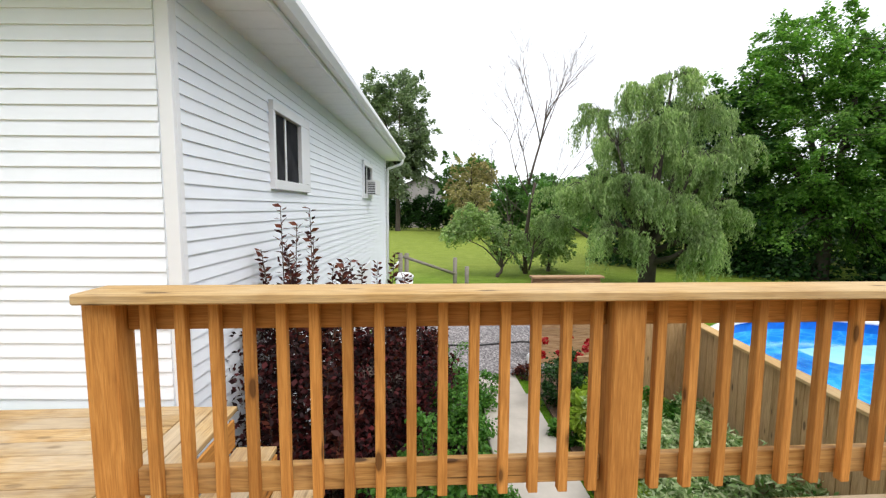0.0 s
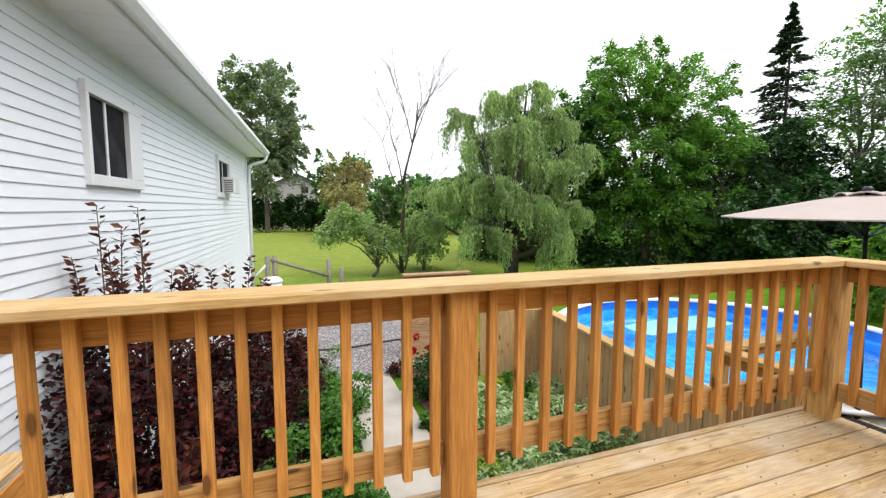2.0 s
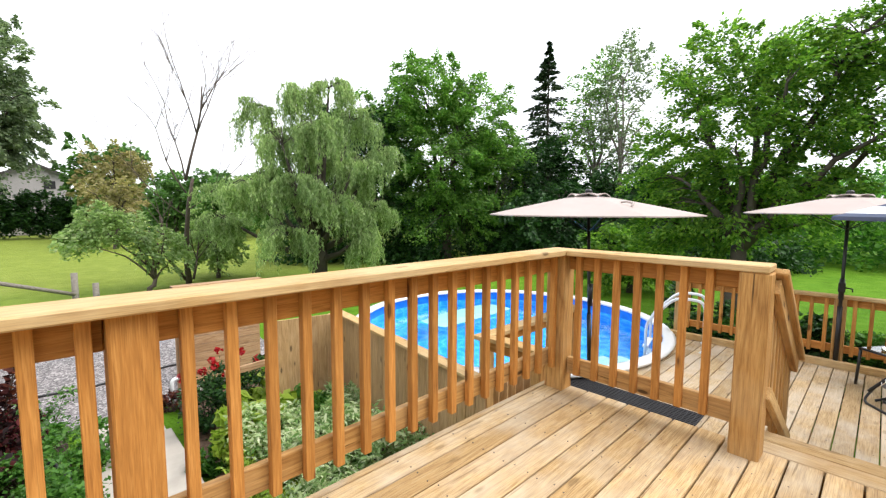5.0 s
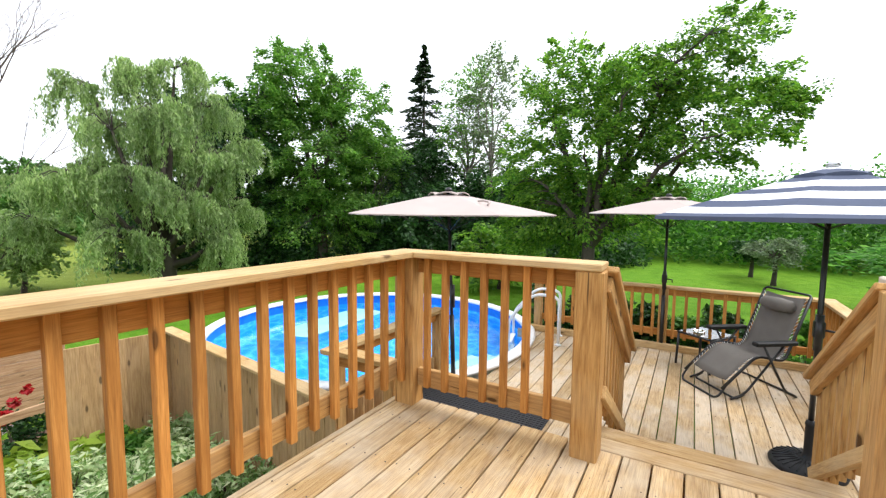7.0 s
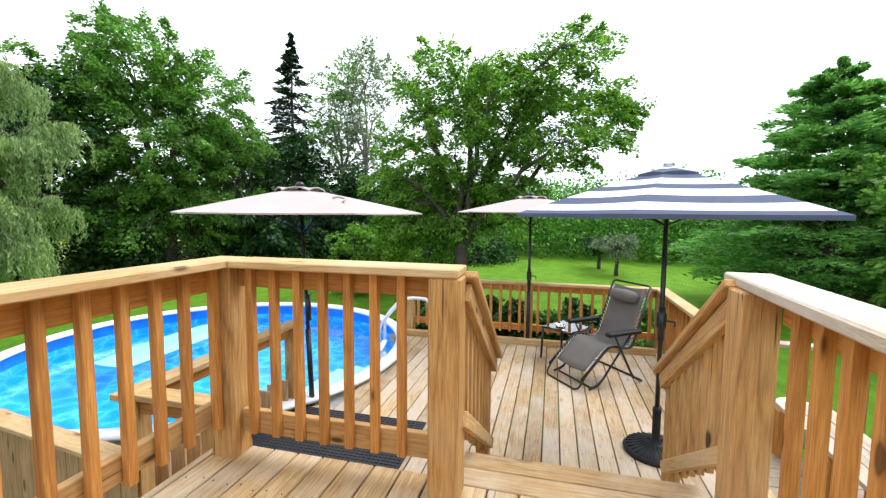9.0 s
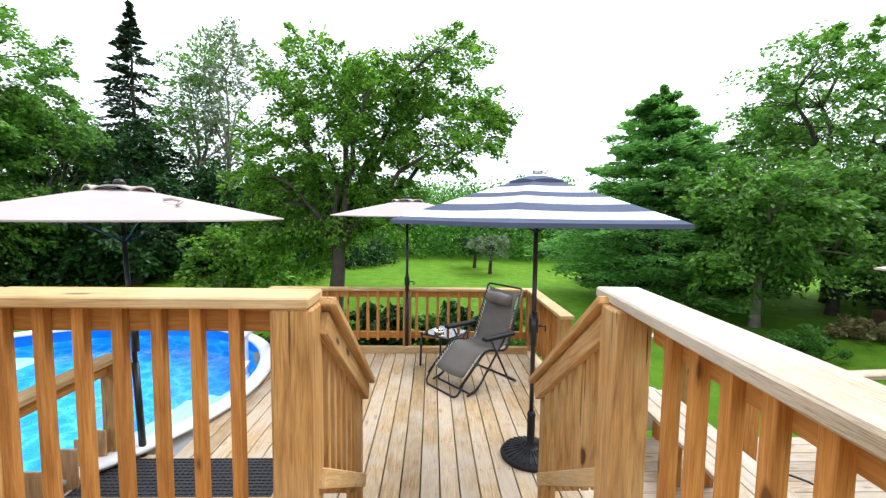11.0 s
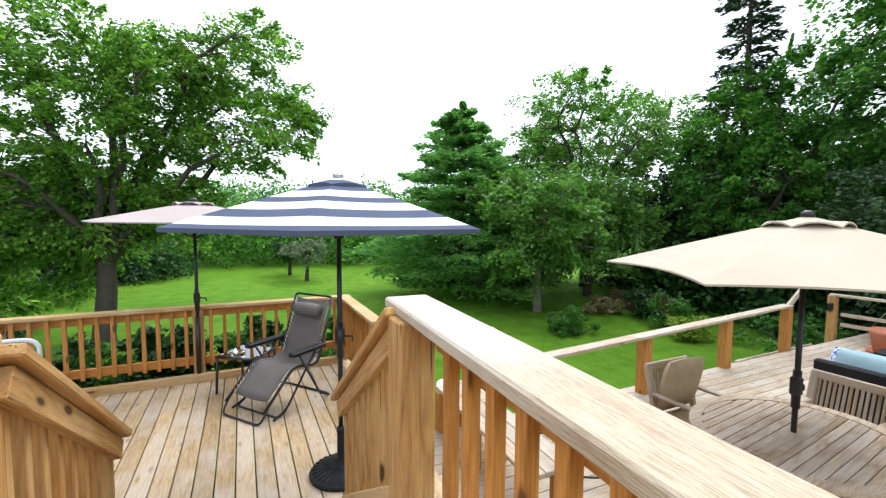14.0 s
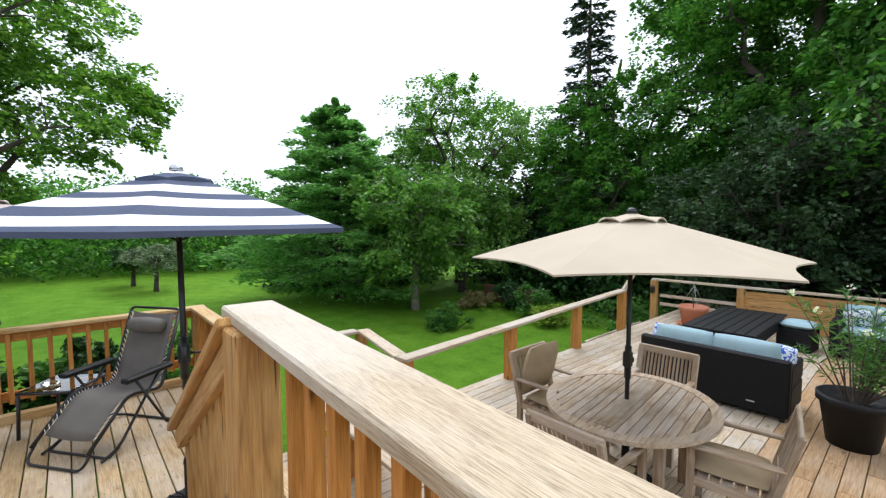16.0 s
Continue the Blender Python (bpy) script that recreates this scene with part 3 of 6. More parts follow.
    return tagged(attach("screws", mesh_of("screws", vs, fs, RUST), parent, None, "small dark screw heads in the boards"), kind="stuff")


screws(upper, [-0.9 + 0.41 * k for k in range(11)], [-0.792 + 0.1455 * k for k in range(18)], 0.0)
# stairs from the upper to the lower deck
stairs = thing("deck_stairs", "wooden stairs between the two deck levels", "stairs", kind="structure")
for k in range(2):
    for j in range(2):
        x = 3.83 + 0.27 * k + 0.137 * j
        beam("tread", (x, -0.64, -0.227 * (k + 1) - 0.018), (x, 0.44, -0.227 * (k + 1) - 0.018), 0.131, 0.036, LOW_WOOD, stairs)
for y in (-0.66, 0.46):
    beam("stringer", (3.52, y, -0.15), (4.36, y, -0.78 + 0.13), 0.038, 0.2, RAIL_WOOD, stairs)
for k in range(3):
    beam("riser", (3.69 + 0.27 * k, -0.64, -0.227 * k - 0.13), (3.69 + 0.27 * k, 0.44, -0.227 * k - 0.13), 0.018, 0.17, LOW_WOOD, stairs)
# garden steps from the wing by the house
garden_steps = thing("garden_steps", "wooden steps from the deck down into the garden", "stairs", kind="structure")
for k in range(2):
    for j in range(2):
        x = -1.15 + 0.27 * k + 0.137 * j
        beam("tread", (x, 1.84, -0.25 * (k + 1) - 0.018), (x, 2.8, -0.25 * (k + 1) - 0.018), 0.131, 0.036, DECK_WOOD, garden_steps)
    beam("riser", (-1.22 + 0.27 * k, 1.86, -0.25 * k - 0.14), (-1.22 + 0.27 * k, 2.78, -0.25 * k - 0.14), 0.02, 0.19, RAIL_WOOD, garden_steps)
for y in (1.9, 2.74):
    beam("post", (-0.72, y, GROUND), (-0.72, y, -0.54), 0.09, 0.09, RAIL_WOOD, garden_steps)
    beam("post", (-1.0, y, GROUND), (-1.0, y, -0.29), 0.09, 0.09, RAIL_WOOD, garden_steps)

PX, PY, PR = 6.66, 4.66, 2.58


def low_cuts(y):
    spans = []
    right = 8.06
    r = PR + 0.03
    if abs(y - PY) < r:
        h = math.sqrt(r * r - (y - PY) ** 2)
        spans.append((3.6, min(5.35, PX - h) if y > 2.0 else PX - h))
        spans.append((PX + h, right))
        return spans
    return ((3.6, right),)


lower = thing("lower_deck", "lower wooden pool deck of tan boards", "deck", kind="structure")
boards(lower, 3.6, 8.06, -1.52, 2.6, LOW, LOW_WOOD, cuts=low_cuts)
screws(lower, [3.9 + 0.41 * k for k in range(10)], [-1.452 + 0.1455 * k for k in range(21)], LOW)
beam("kerb_board", (7.98, -1.4, LOW + 0.045), (7.98, 2.4, LOW + 0.045), 0.09, 0.09, CAP_WOOD, lower)
beam("rim_joist", (3.6, -1.54, LOW - 0.15), (8.06, -1.54, LOW - 0.15), 0.04, 0.22, LOW_WOOD, lower)
beam("rim_joist", (8.09, -1.5, LOW - 0.15), (8.09, 2.6, LOW - 0.15), 0.04, 0.22, LOW_WOOD, lower)
for x in (4.0, 6.0, 8.0):
    for y in (-1.45, 0.6):
        beam("post", (x, y, GROUND), (x, y, LOW - 0.05), 0.14, 0.14, RAIL_WOOD, lower)
for x, y in ((3.7, 2.4), (5.2, 2.4), (8.0, 2.4)):
    beam("post", (x, y, GROUND), (x, y, LOW - 0.05), 0.14, 0.14, RAIL_WOOD, lower)

dining = thing("dining_deck", "greying wooden dining deck of wide boards", "deck", kind="structure")
# its boards run away from the upper deck
for k in range(40):
    x = 0.3 + 0.146 * k
    for s, e in ((-13.2, -9.2 + 0.7 * (k % 3)), (-9.2 + 0.7 * (k % 3), -5.0 - 0.5 * (k % 2)), (-5.0 - 0.5 * (k % 2), -1.6)):
        beam("board", (x, s + 0.002, DINE - 0.018), (x, e - 0.002, DINE - 0.018), 0.139, 0.036, GREY_WOOD if k > 18 else DINE_WOOD, dining)
beam("rim_joist", (6.12, -13.2, DINE - 0.14), (6.12, -1.6, DINE - 0.14), 0.04, 0.2, GREY_WOOD, dining)
for y in (-2.0, -5.0, -8.0, -11.0):
    for x in (0.6, 3.3, 6.0):
        beam("post", (x, y, GROUND), (x, y, DINE - 0.05), 0.14, 0.14, RAIL_WOOD, dining)
# steps to the lawn at the far end
lawn_steps = thing("lawn_steps", "low wooden steps from the dining deck to the lawn", "stairs", kind="structure")
for k in range(3):
    for j in range(2):
        beam("tread", (6.28 + 0.29 * k + 0.14 * j, -9.9, DINE - 0.2 * (k + 1)), (6.28 + 0.29 * k + 0.14 * j, -8.0, DINE - 0.2 * (k + 1)), 0.135, 0.036, GREY_WOOD, lawn_steps)
    beam("riser", (6.2 + 0.29 * k, -9.9, DINE - 0.2 * k - 0.11), (6.2 + 0.29 * k, -8.0, DINE - 0.2 * k - 0.11), 0.02, 0.16, GREY_WOOD, lawn_steps)
for y in (-9.92, -7.98):
    beam("stringer", (6.16, y, DINE - 0.12), (7.05, y, DINE - 0.72), 0.04, 0.18, GREY_WOOD, lawn_steps)


# ---- guard rails ----
def baluster_row(rail, a, b, z_low, z_high, count, side, mat=None):
    """Square balusters spaced evenly between a and b (xy), offset to one side of the rail boards."""
    a, b = Vector((*a, 0)), Vector((*b, 0))
    for k in range(count):
        p = a.lerp(b, (k + 0.5) / count) + Vector((*side, 0))
        beam("baluster", (p.x, p.y, z_low), (p.x, p.y, z_high), 0.04, 0.04, mat or RAIL_WOOD, rail, bev=0.003)


fore = thing("deck_railing", "orange-tan wooden deck railing with square balusters and flat cap", "railing", group="railings of the upper deck")
YR = 1.678
for k, (x, w) in enumerate(((-1.185, 0.118), (0.852, 0.132), (3.455, 0.145))):
    beam("post", (x, YR, -0.16), (x, YR, RAIL - 0.041), w, w, POST_WOOD if k == 2 else RAIL_WOOD, fore, bev=0.008)
beam("cap", (-1.235, 1.655, RAIL - 0.02), (3.50, 1.655, RAIL - 0.02), 0.19, 0.04, CAP_WOOD, fore, bev=0.006)
for x0, x1 in ((-1.125, 0.785), (0.919, 3.38)):
    beam("top_rail", (x0, 1.71, RAIL - 0.104), (x1, 1.71, RAIL - 0.104), 0.038, 0.125, RAIL_WOOD, fore)
    beam("bottom_rail", (x0, 1.71, 0.246), (x1, 1.71, 0.246), 0.038, 0.115, POST_WOOD, fore)
baluster_row(fore, (-1.098, YR), (0.798, YR), 0.172, RAIL - 0.041, 15, (0, -0.01))
baluster_row(fore, (0.933, YR), (3.242, YR), 0.172, RAIL - 0.041, 16, (0, -0.01))
beam("baluster", (3.345, YR - 0.01, 0.172), (3.345, YR - 0.01, RAIL - 0.041), 0.04, 0.04, RAIL_WOOD, fore, bev=0.003)

side = thing("deck_railing", "short wooden railing section above the rubber mat", "railing", group="railings of the upper deck")
beam("post", (3.395, 0.478, -0.16), (3.395, 0.478, RAIL - 0.041), 0.14, 0.14, POST_WOOD, side, bev=0.008)
beam("cap", (3.415, 0.416, RAIL - 0.0195), (3.415, 1.559, RAIL - 0.0195), 0.19, 0.039, CAP_WOOD, side, bev=0.006)
beam("top_rail", (3.462, 0.563, RAIL - 0.095), (3.462, 1.6, RAIL - 0.095), 0.038, 0.105, RAIL_WOOD, side)
beam("bottom_rail", (3.462, 0.563, 0.183), (3.462, 1.6, 0.183), 0.038, 0.122, POST_WOOD, side)
baluster_row(side, (3.422, 0.632), (3.422, 1.577), 0.134, RAIL - 0.041, 7, (0, 0))

near = thing("deck_railing", "wooden railing with a broad weathered cap overlooking the dining deck", "railing", group="railings of the upper deck")


def near_y(x):
    """The run by the stairs swings a little outwards."""
    return -0.612 - 0.0555 * max(0.0, x - 1.22)


for x, dy in ((3.40, 0.043), (1.2, 0.0), (-1.1, 0.0), (-3.12, 0.0)):
    beam("post", (x, near_y(x) + dy, -0.16), (x, near_y(x) + dy, RAIL - 0.041), 0.132, 0.132, POST_WOOD, near, bev=0.008)
beam("cap", (-3.2, -0.612, RAIL - 0.0205), (1.22, -0.612, RAIL - 0.0205), 0.17, 0.04, BROAD_CAP, near, bev=0.007)
beam("cap", (1.222, -0.612, RAIL - 0.02), (3.60, -0.744, RAIL - 0.02), 0.172, 0.041, BROAD_CAP, near, bev=0.007)
for x0, x1, cnt in ((1.294, 3.228, 14), (-1.029, 1.129, 15), (-3.05, -1.171, 13)):
    ya, yb = (-0.664, -0.772) if x1 > 3 else (-0.664, -0.664)
    beam("top_rail", (x0, ya, RAIL - 0.095), (x1 + 0.1 * (x1 > 3), yb, RAIL - 0.095), 0.038, 0.105, RAIL_WOOD, near)
    beam("bottom_rail", (x0, ya, 0.175), (x1 + 0.1 * (x1 > 3), yb, 0.175), 0.038, 0.12, POST_WOOD, near)
    baluster_row(near, (x0, ya + 0.04), (x1, yb + 0.04), 0.13, RAIL - 0.041, cnt, (0, 0))


def stair_rail(y, out, label, drop):
    """Sloping cap and rails on the stair side, balusters fixed to their outer face."""
    r = thing("stair_railing", label, "railing", group="stair railings")
    xa, xb, za, zb = 3.46, 4.52, RAIL - drop, 0.285
    s = (zb - za) / (xb - xa)
    beam("cap", (xa, y, za), (xb, y, zb), 0.1, 0.036, POST_WOOD, r, bev=0.006)
    beam("top_rail", (xa, y, za - 0.083), (xb - 0.04, y, zb - 0.083 - s * 0.04), 0.038, 0.088, POST_WOOD, r)
    beam("bottom_rail", (xa - 0.04, y, 0.355), (xb - 0.16, y, -0.265), 0.036, 0.07, CAP_WOOD, r)
    beam("post", (xb - 0.085, y + out * 0.064, LOW), (xb - 0.085, y + out * 0.064, zb + 0.035), 0.088, 0.088, POST_WOOD, r)
    for k in range(7):
        x = xa + 0.07 + 0.118 * k
        zt = za + s * (x - xa) - 0.03
        beam("baluster", (x, y + out * 0.042, zt - 0.70), (x, y + out * 0.042, zt), 0.038, 0.038, POST_WOOD, r, bev=0.003)
    return r


stair_rail(0.405, 1, "sloping wooden stair railing with square balusters beside the rubber mat", 0.036)
stair_rail(-0.66, -1, "sloping wooden stair railing beside the striped umbrella", 0.026)

low_rail = thing("deck_railing", "wooden railing along the far edge of the pool deck", "railing", group="railings of the pool deck")
LT = 0.245
for y in (-1.47, 0.36, 2.25):
    beam("post", (8.12, y, LOW - 0.2), (8.12, y, LT - 0.04), 0.12, 0.12, POST_WOOD, low_rail, bev=0.006)
beam("cap", (8.12, -1.56, LT - 0.02), (8.12, 2.36, LT - 0.02), 0.15, 0.04, CAP_WOOD, low_rail, bev=0.006)
for y0, y1, cnt in ((-1.41, 0.3, 11), (0.42, 2.19, 12)):
    beam("top_rail", (8.14, y0, LT - 0.09), (8.14, y1, LT - 0.09), 0.038, 0.1, RAIL_WOOD, low_rail)
    beam("bottom_rail", (8.14, y0, LOW + 0.22), (8.14, y1, LOW + 0.22), 0.038, 0.1, RAIL_WOOD, low_rail)
    baluster_row(low_rail, (8.1, y0), (8.1, y1), LOW + 0.15, LT - 0.04, cnt, (0, 0))
low_side = thing("deck_railing", "wooden railing return beside the reclining chair", "railing", group="railings of the pool deck")
beam("post", (6.52, -1.47, LOW - 0.2), (6.52, -1.47, LT - 0.04), 0.12, 0.12, POST_WOOD, low_side, bev=0.006)
beam("cap", (6.42, -1.47, LT - 0.02), (8.04, -1.47, LT - 0.02), 0.16, 0.04, CAP_WOOD, low_side, bev=0.006)
beam("top_rail", (6.58, -1.49, LT - 0.09), (8.06, -1.49, LT - 0.09), 0.038, 0.1, RAIL_WOOD, low_side)
beam("bottom_rail", (6.58, -1.49, LOW + 0.22), (8.06, -1.49, LOW + 0.22), 0.038, 0.1, RAIL_WOOD, low_side)
baluster_row(low_side, (6.58, -1.45), (8.06, -1.45), LOW + 0.15, LT - 0.04, 10, (0, 0))
pool_rail = thing("deck_railing", "low wooden guard with flat cap at the pool edge", "railing", group="railings of the pool deck")
for x, y in ((3.62, 2.52), (5.28, 2.55), (3.62, 1.95)):
    beam("post", (x, y, LOW - 0.2), (x, y, 0.14), 0.1, 0.1, POST_WOOD, pool_rail)
beam("cap", (3.5, 2.52, 0.16), (5.34, 2.55, 0.16), 0.14, 0.04, CAP_WOOD, pool_rail)
beam("cap", (3.6, 1.8, 0.1595), (3.6, 2.449, 0.1595), 0.14, 0.039, CAP_WOOD, pool_rail)
for k in range(12):
    beam("board", (3.7 + 0.134 * k, 2.6, GROUND), (3.7 + 0.134 * k, 2.6, LOW + 0.3), 0.019, 0.13, FENCE_WOOD, pool_rail)
beam("top_rail", (3.67, 2.54, 0.09), (5.23, 2.56, 0.09), 0.038, 0.1, RAIL_WOOD, pool_rail)
beam("top_rail", (3.6, 1.91, 0.09), (3.6, 2.46, 0.09), 0.038, 0.1, RAIL_WOOD, pool_rail)

dine_rail = thing("deck_railing", "open post-and-cap railing of the dining deck, greyed cap", "railing", group="railings of the dining deck")
DT = DINE + 0.80
for x, y in ((5.68, -2.95), (5.86, -4.93), (6.02, -6.92), (6.14, -8.85)):
    beam("post", (x, y, DINE - 0.2), (x, y, DT - 0.04), 0.14, 0.14, RAIL_WOOD, dine_rail, bev=0.006)
beam("cap", (5.65, -2.87, DT - 0.02), (6.18, -8.98, DT - 0.02), 0.16, 0.04, GREY_WOOD, dine_rail, bev=0.006)
beam("cap", (5.74, -2.93, DT - 0.0205), (6.98, -3.2, DT - 0.0205), 0.16, 0.039, GREY_WOOD, dine_rail, bev=0.006)
beam("cap", (7.0, -3.11, DT - 0.02), (7.12, -1.65, DT - 0.02), 0.16, 0.04, GREY_WOOD, dine_rail, bev=0.006)
beam("post", (6.96, -3.16, GROUND), (6.96, -3.16, DT - 0.04), 0.12, 0.12, POST_WOOD, dine_rail)
far_rail = thing("deck_railing", "wooden deck railing with horizontal boards behind the sofa", "railing", group="railings of the dining deck")
for x, y in ((6.3, -10.85), (4.55, -10.93), (2.0, -11.1), (0.2, -11.2)):
    beam("post", (x, y, DINE - 0.2), (x, y, DT - 0.0), 0.14, 0.14, POST_WOOD, far_rail, bev=0.006)
beam("cap", (6.35, -10.85, DT + 0.02), (0.0, -11.22, DT + 0.02), 0.16, 0.04, GREY_WOOD, far_rail)
for k in range(5):
    beam("board", (4.48, -10.9, DINE + 0.1 + 0.145 * k), (0.1, -11.17, DINE + 0.1 + 0.145 * k), 0.025, 0.138, POST_WOOD, far_rail)
lamp_box = thing("wall_lantern", "small black lantern fixed to the deck post", "lantern", pose(6.3, -10.775, DT - 0.22))
block("back_plate", (-0.04, -0.004, -0.06), (0.04, 0.012, 0.08), BLACK, lamp_box, bev=0.003)
block("body", (-0.035, 0.0125, -0.08), (0.035, 0.08, 0.06), BLACK, lamp_box, bev=0.01)
lathe("lid", [(0.055, 0.0), (0.05, 0.012), (0.012, 0.04), (0.0, 0.045)], BLACK, lamp_box, 12, m=pose(0, 0.045, 0.061))
beam("brace", (6.16, -8.9, DT - 0.05), (6.16, -9.4, DT + 0.28), 0.05, 0.09, GREY_WOOD, far_rail)
for k in range(2):
    beam("bottom_rail", (6.16, -10.84, DINE + 0.25 + 0.2 * k), (4.2, -10.93, DINE + 0.25 + 0.2 * k), 0.03, 0.07, GREY_WOOD, far_rail)

# ---- pool ----
pool = thing("swimming_pool", "round above-ground pool with bright blue liner and white rim", "pool", pose(PX, PY, 0))
RIM = LOW + 0.07
lathe("wall", [(PR + 0.02, GROUND), (PR + 0.02, RIM - 0.02), (PR - 0.0, RIM - 0.02), (PR - 0.0, GROUND)], METAL_WHITE, pool, 72, "white corrugated pool wall", caps=False)
lathe("liner", [(0.0, GROUND + 0.09), (PR - 0.25, GROUND + 0.09), (PR - 0.08, GROUND + 0.16), (PR - 0.005, GROUND + 0.35), (PR - 0.005, RIM - 0.2)], LINER, pool, 72, "bright blue pool liner with caustic light lines painted in", caps=False)
lathe("liner_border", [(PR - 0.006, RIM - 0.2), (PR - 0.006, RIM - 0.02)], LINER_DARK, pool, 72, "darker blue border of the liner", caps=False)
lathe("rim", [(PR - 0.05, RIM - 0.03), (PR - 0.055, RIM), (PR - 0.03, RIM + 0.022), (PR + 0.09, RIM + 0.022), (PR + 0.125, RIM), (PR + 0.12, RIM - 0.03), (PR - 0.05, RIM - 0.03)], METAL_WHITE, pool, 72, "white top rim", caps=False)
water = lathe("water", [(PR - 0.004, RIM - 0.24), (0.0, RIM - 0.24)], WATER, pool, 72, "clear rippled water", caps=False)
water.visible_shadow = False
# pale steps and cover inside the pool
step = thing("pool_steps", "pale plastic steps standing in the pool", "pool steps", pose(6.5, 2.5, 0, rz=-10))
for k, (d, h) in enumerate(((0.0, RIM - 0.28), (0.3, RIM - 0.52), (0.6, RIM - 0.76))):
    block("tread", (-0.52, -0.28 + d, GROUND + 0.1), (0.62, 0.1 + d, h), LINER_PALE, step, bev=0.03)
ladder = thing("pool_ladder", "white tubular pool ladder handrails", "pool ladder", pose(7.52, 2.06, 0, rz=13))
for s in (-0.26, 0.26):
    tube("handrail", round_pts([(s, -0.32, LOW), (s, -0.32, LOW + 0.74), (s, 0.05, LOW + 0.76), (s, 0.42, LOW + 0.35), (s, 0.42, LOW - 0.6)], 0.13), 0.022, METAL_WHITE, ladder, 10)
    lathe("foot", [(0.05, LOW), (0.05, LOW + 0.015), (0.026, LOW + 0.03)], METAL_WHITE, ladder, 16, m=pose(s, -0.32, 0))
for k in range(3):
    block("rung", (-0.26, 0.38, LOW - 0.05 - 0.25 * k), (0.26, 0.46, LOW - 0.02 - 0.25 * k), METAL_WHITE, ladder)

fl = thing("pool_float", "pale aqua float drifting on the pool water", "pool float", pose(6.98, 5.84, RIM - 0.2, 0, 0, 2))
cushion("body", 2.2, 0.7, 0.14, FLOAT_PALE, fl, pose(0, 0, 0), puff=0.5)

# wooden skirting fence round the garden side of the pool
fence = thing("pool_fence", "brown vertical-board fence with a pale flat cap beside the pool", "fence")
FT = -0.2
for k in range(24):
    u = k / 23
    beam("board", (3.52 + 0.38 * u, 2.5 + 3.13 * u, GROUND), (3.52 + 0.38 * u, 2.5 + 3.13 * u, FT - 0.035 - 0.004 * (k % 3)), 0.132, 0.019, FENCE_WOOD, fence, up=(0.99, -0.125, 0))
for k in range(7):
    beam("board", (2.96 + 0.138 * k, 5.86 - 0.025 * k, GROUND), (2.96 + 0.138 * k, 5.86 - 0.025 * k, FT - 0.035), 0.141, 0.019, FENCE_WOOD, fence, up=(0.21, 0.97, 0))
beam("cap", (3.495, 2.42, FT - 0.02), (3.9, 5.76, FT - 0.02), 0.15, 0.034, CAP_WOOD, fence)
beam("post", (3.84, 5.72, GROUND), (3.84, 5.72, FT - 0.04), 0.13, 0.1, FENCE_WOOD, fence)
for u in (0.04, 0.5, 0.96):
    beam("post", (3.585 + 0.38 * u, 2.5 + 3.13 * u, GROUND), (3.585 + 0.38 * u, 2.5 + 3.13 * u, FT - 0.04), 0.09, 0.09, FENCE_WOOD, fence)
beam("side_rail", (2.35, 5.95, -0.85), (2.96, 5.88, -0.8), 0.04, 0.09, CEDAR_WALL, fence)

# ---- house ----
house = thing("house", "white vinyl-sided house with dark windows and gutters", "house", pose(-1.585, 2.93, 0, rz=-3.1))
HL, EAVE = 10.75, 2.86
block("wall", (-6.5, 0.02, GROUND - 0.3), (-0.02, HL, EAVE), VINYL, house, bev=0)
SIDE = {}


def siding(length):
    """One lapped course: a slanted face with a lip below, along its own X."""
    key = round(length, 2)
    if key not in SIDE:
        h, lip = 0.101, 0.016
        prof = [(0.0, 0.0), (lip, 0.0), (lip * 0.95, 0.008), (0.003, h), (0.0, h)]
        vs = [(x, -y, z) for x in (0, length) for y, z in prof]
        fs = [(i, i + 1, i + 6, i + 5) for i in range(4)] + [(4, 0, 5, 9), (0, 4, 3, 2, 1), (5, 6, 7, 8, 9)]
        SIDE[key] = mesh_of("siding_board", vs, [f[::-1] for f in fs], VINYL)
    return SIDE[key]


WINDOWS = ((1.6, 2.8, 1.545, 2.445), (6.78, 8.0, 1.57, 2.42))
DOORS = ((5.6, 7.9, -1.3, 0.12),)
COURSE = 0.0993
rows = int((EAVE + 1.75) / COURSE)
for k in range(rows):
    z = -1.76 + COURSE * k
    attach("siding_board", siding(6.4), house, pose(-6.5, 0.02, z))
    spans, a = [], 0.02
    for y0, y1, z0, z1 in sorted(WINDOWS + DOORS):
        if z + 0.1 > z0 and z < z1:
            spans.append((a, y0))
            a = y1
    spans.append((a, HL))
    for y0, y1 in spans:
        attach("siding_board", siding(y1 - y0), house, pose(-0.02, y0, z, 0, 0, 90))
block("corner_trim", (-0.075, -0.012, GROUND), (0.014, 0.02, EAVE), TRIM_WHITE, house, "white corner trim")
block("corner_trim", (-0.02, 0.0205, GROUND), (0.012, 0.075, EAVE), TRIM_WHITE, house, "white corner trim")
block("corner_trim", (-0.04, HL - 0.09, GROUND), (0.016, HL + 0.015, EAVE), TRIM_WHITE, house, "white corner trim")
OV = 0.46
block("soffit", (-6.6, -0.45, EAVE), (OV, HL + 0.35, EAVE + 0.02), SOFFIT, house, "white ribbed soffit")
for k in range(34):
    block("soffit_panel", (0.03, -0.4 + 0.33 * k, EAVE - 0.008), (OV - 0.01, -0.4 + 0.33 * k + 0.322, EAVE - 0.0005), SOFFIT, house, bev=0.003)
block("fascia", (OV, -0.45, EAVE - 0.02), (OV + 0.022, HL + 0.35, EAVE + 0.17), TRIM_WHITE, house, "white fascia board")
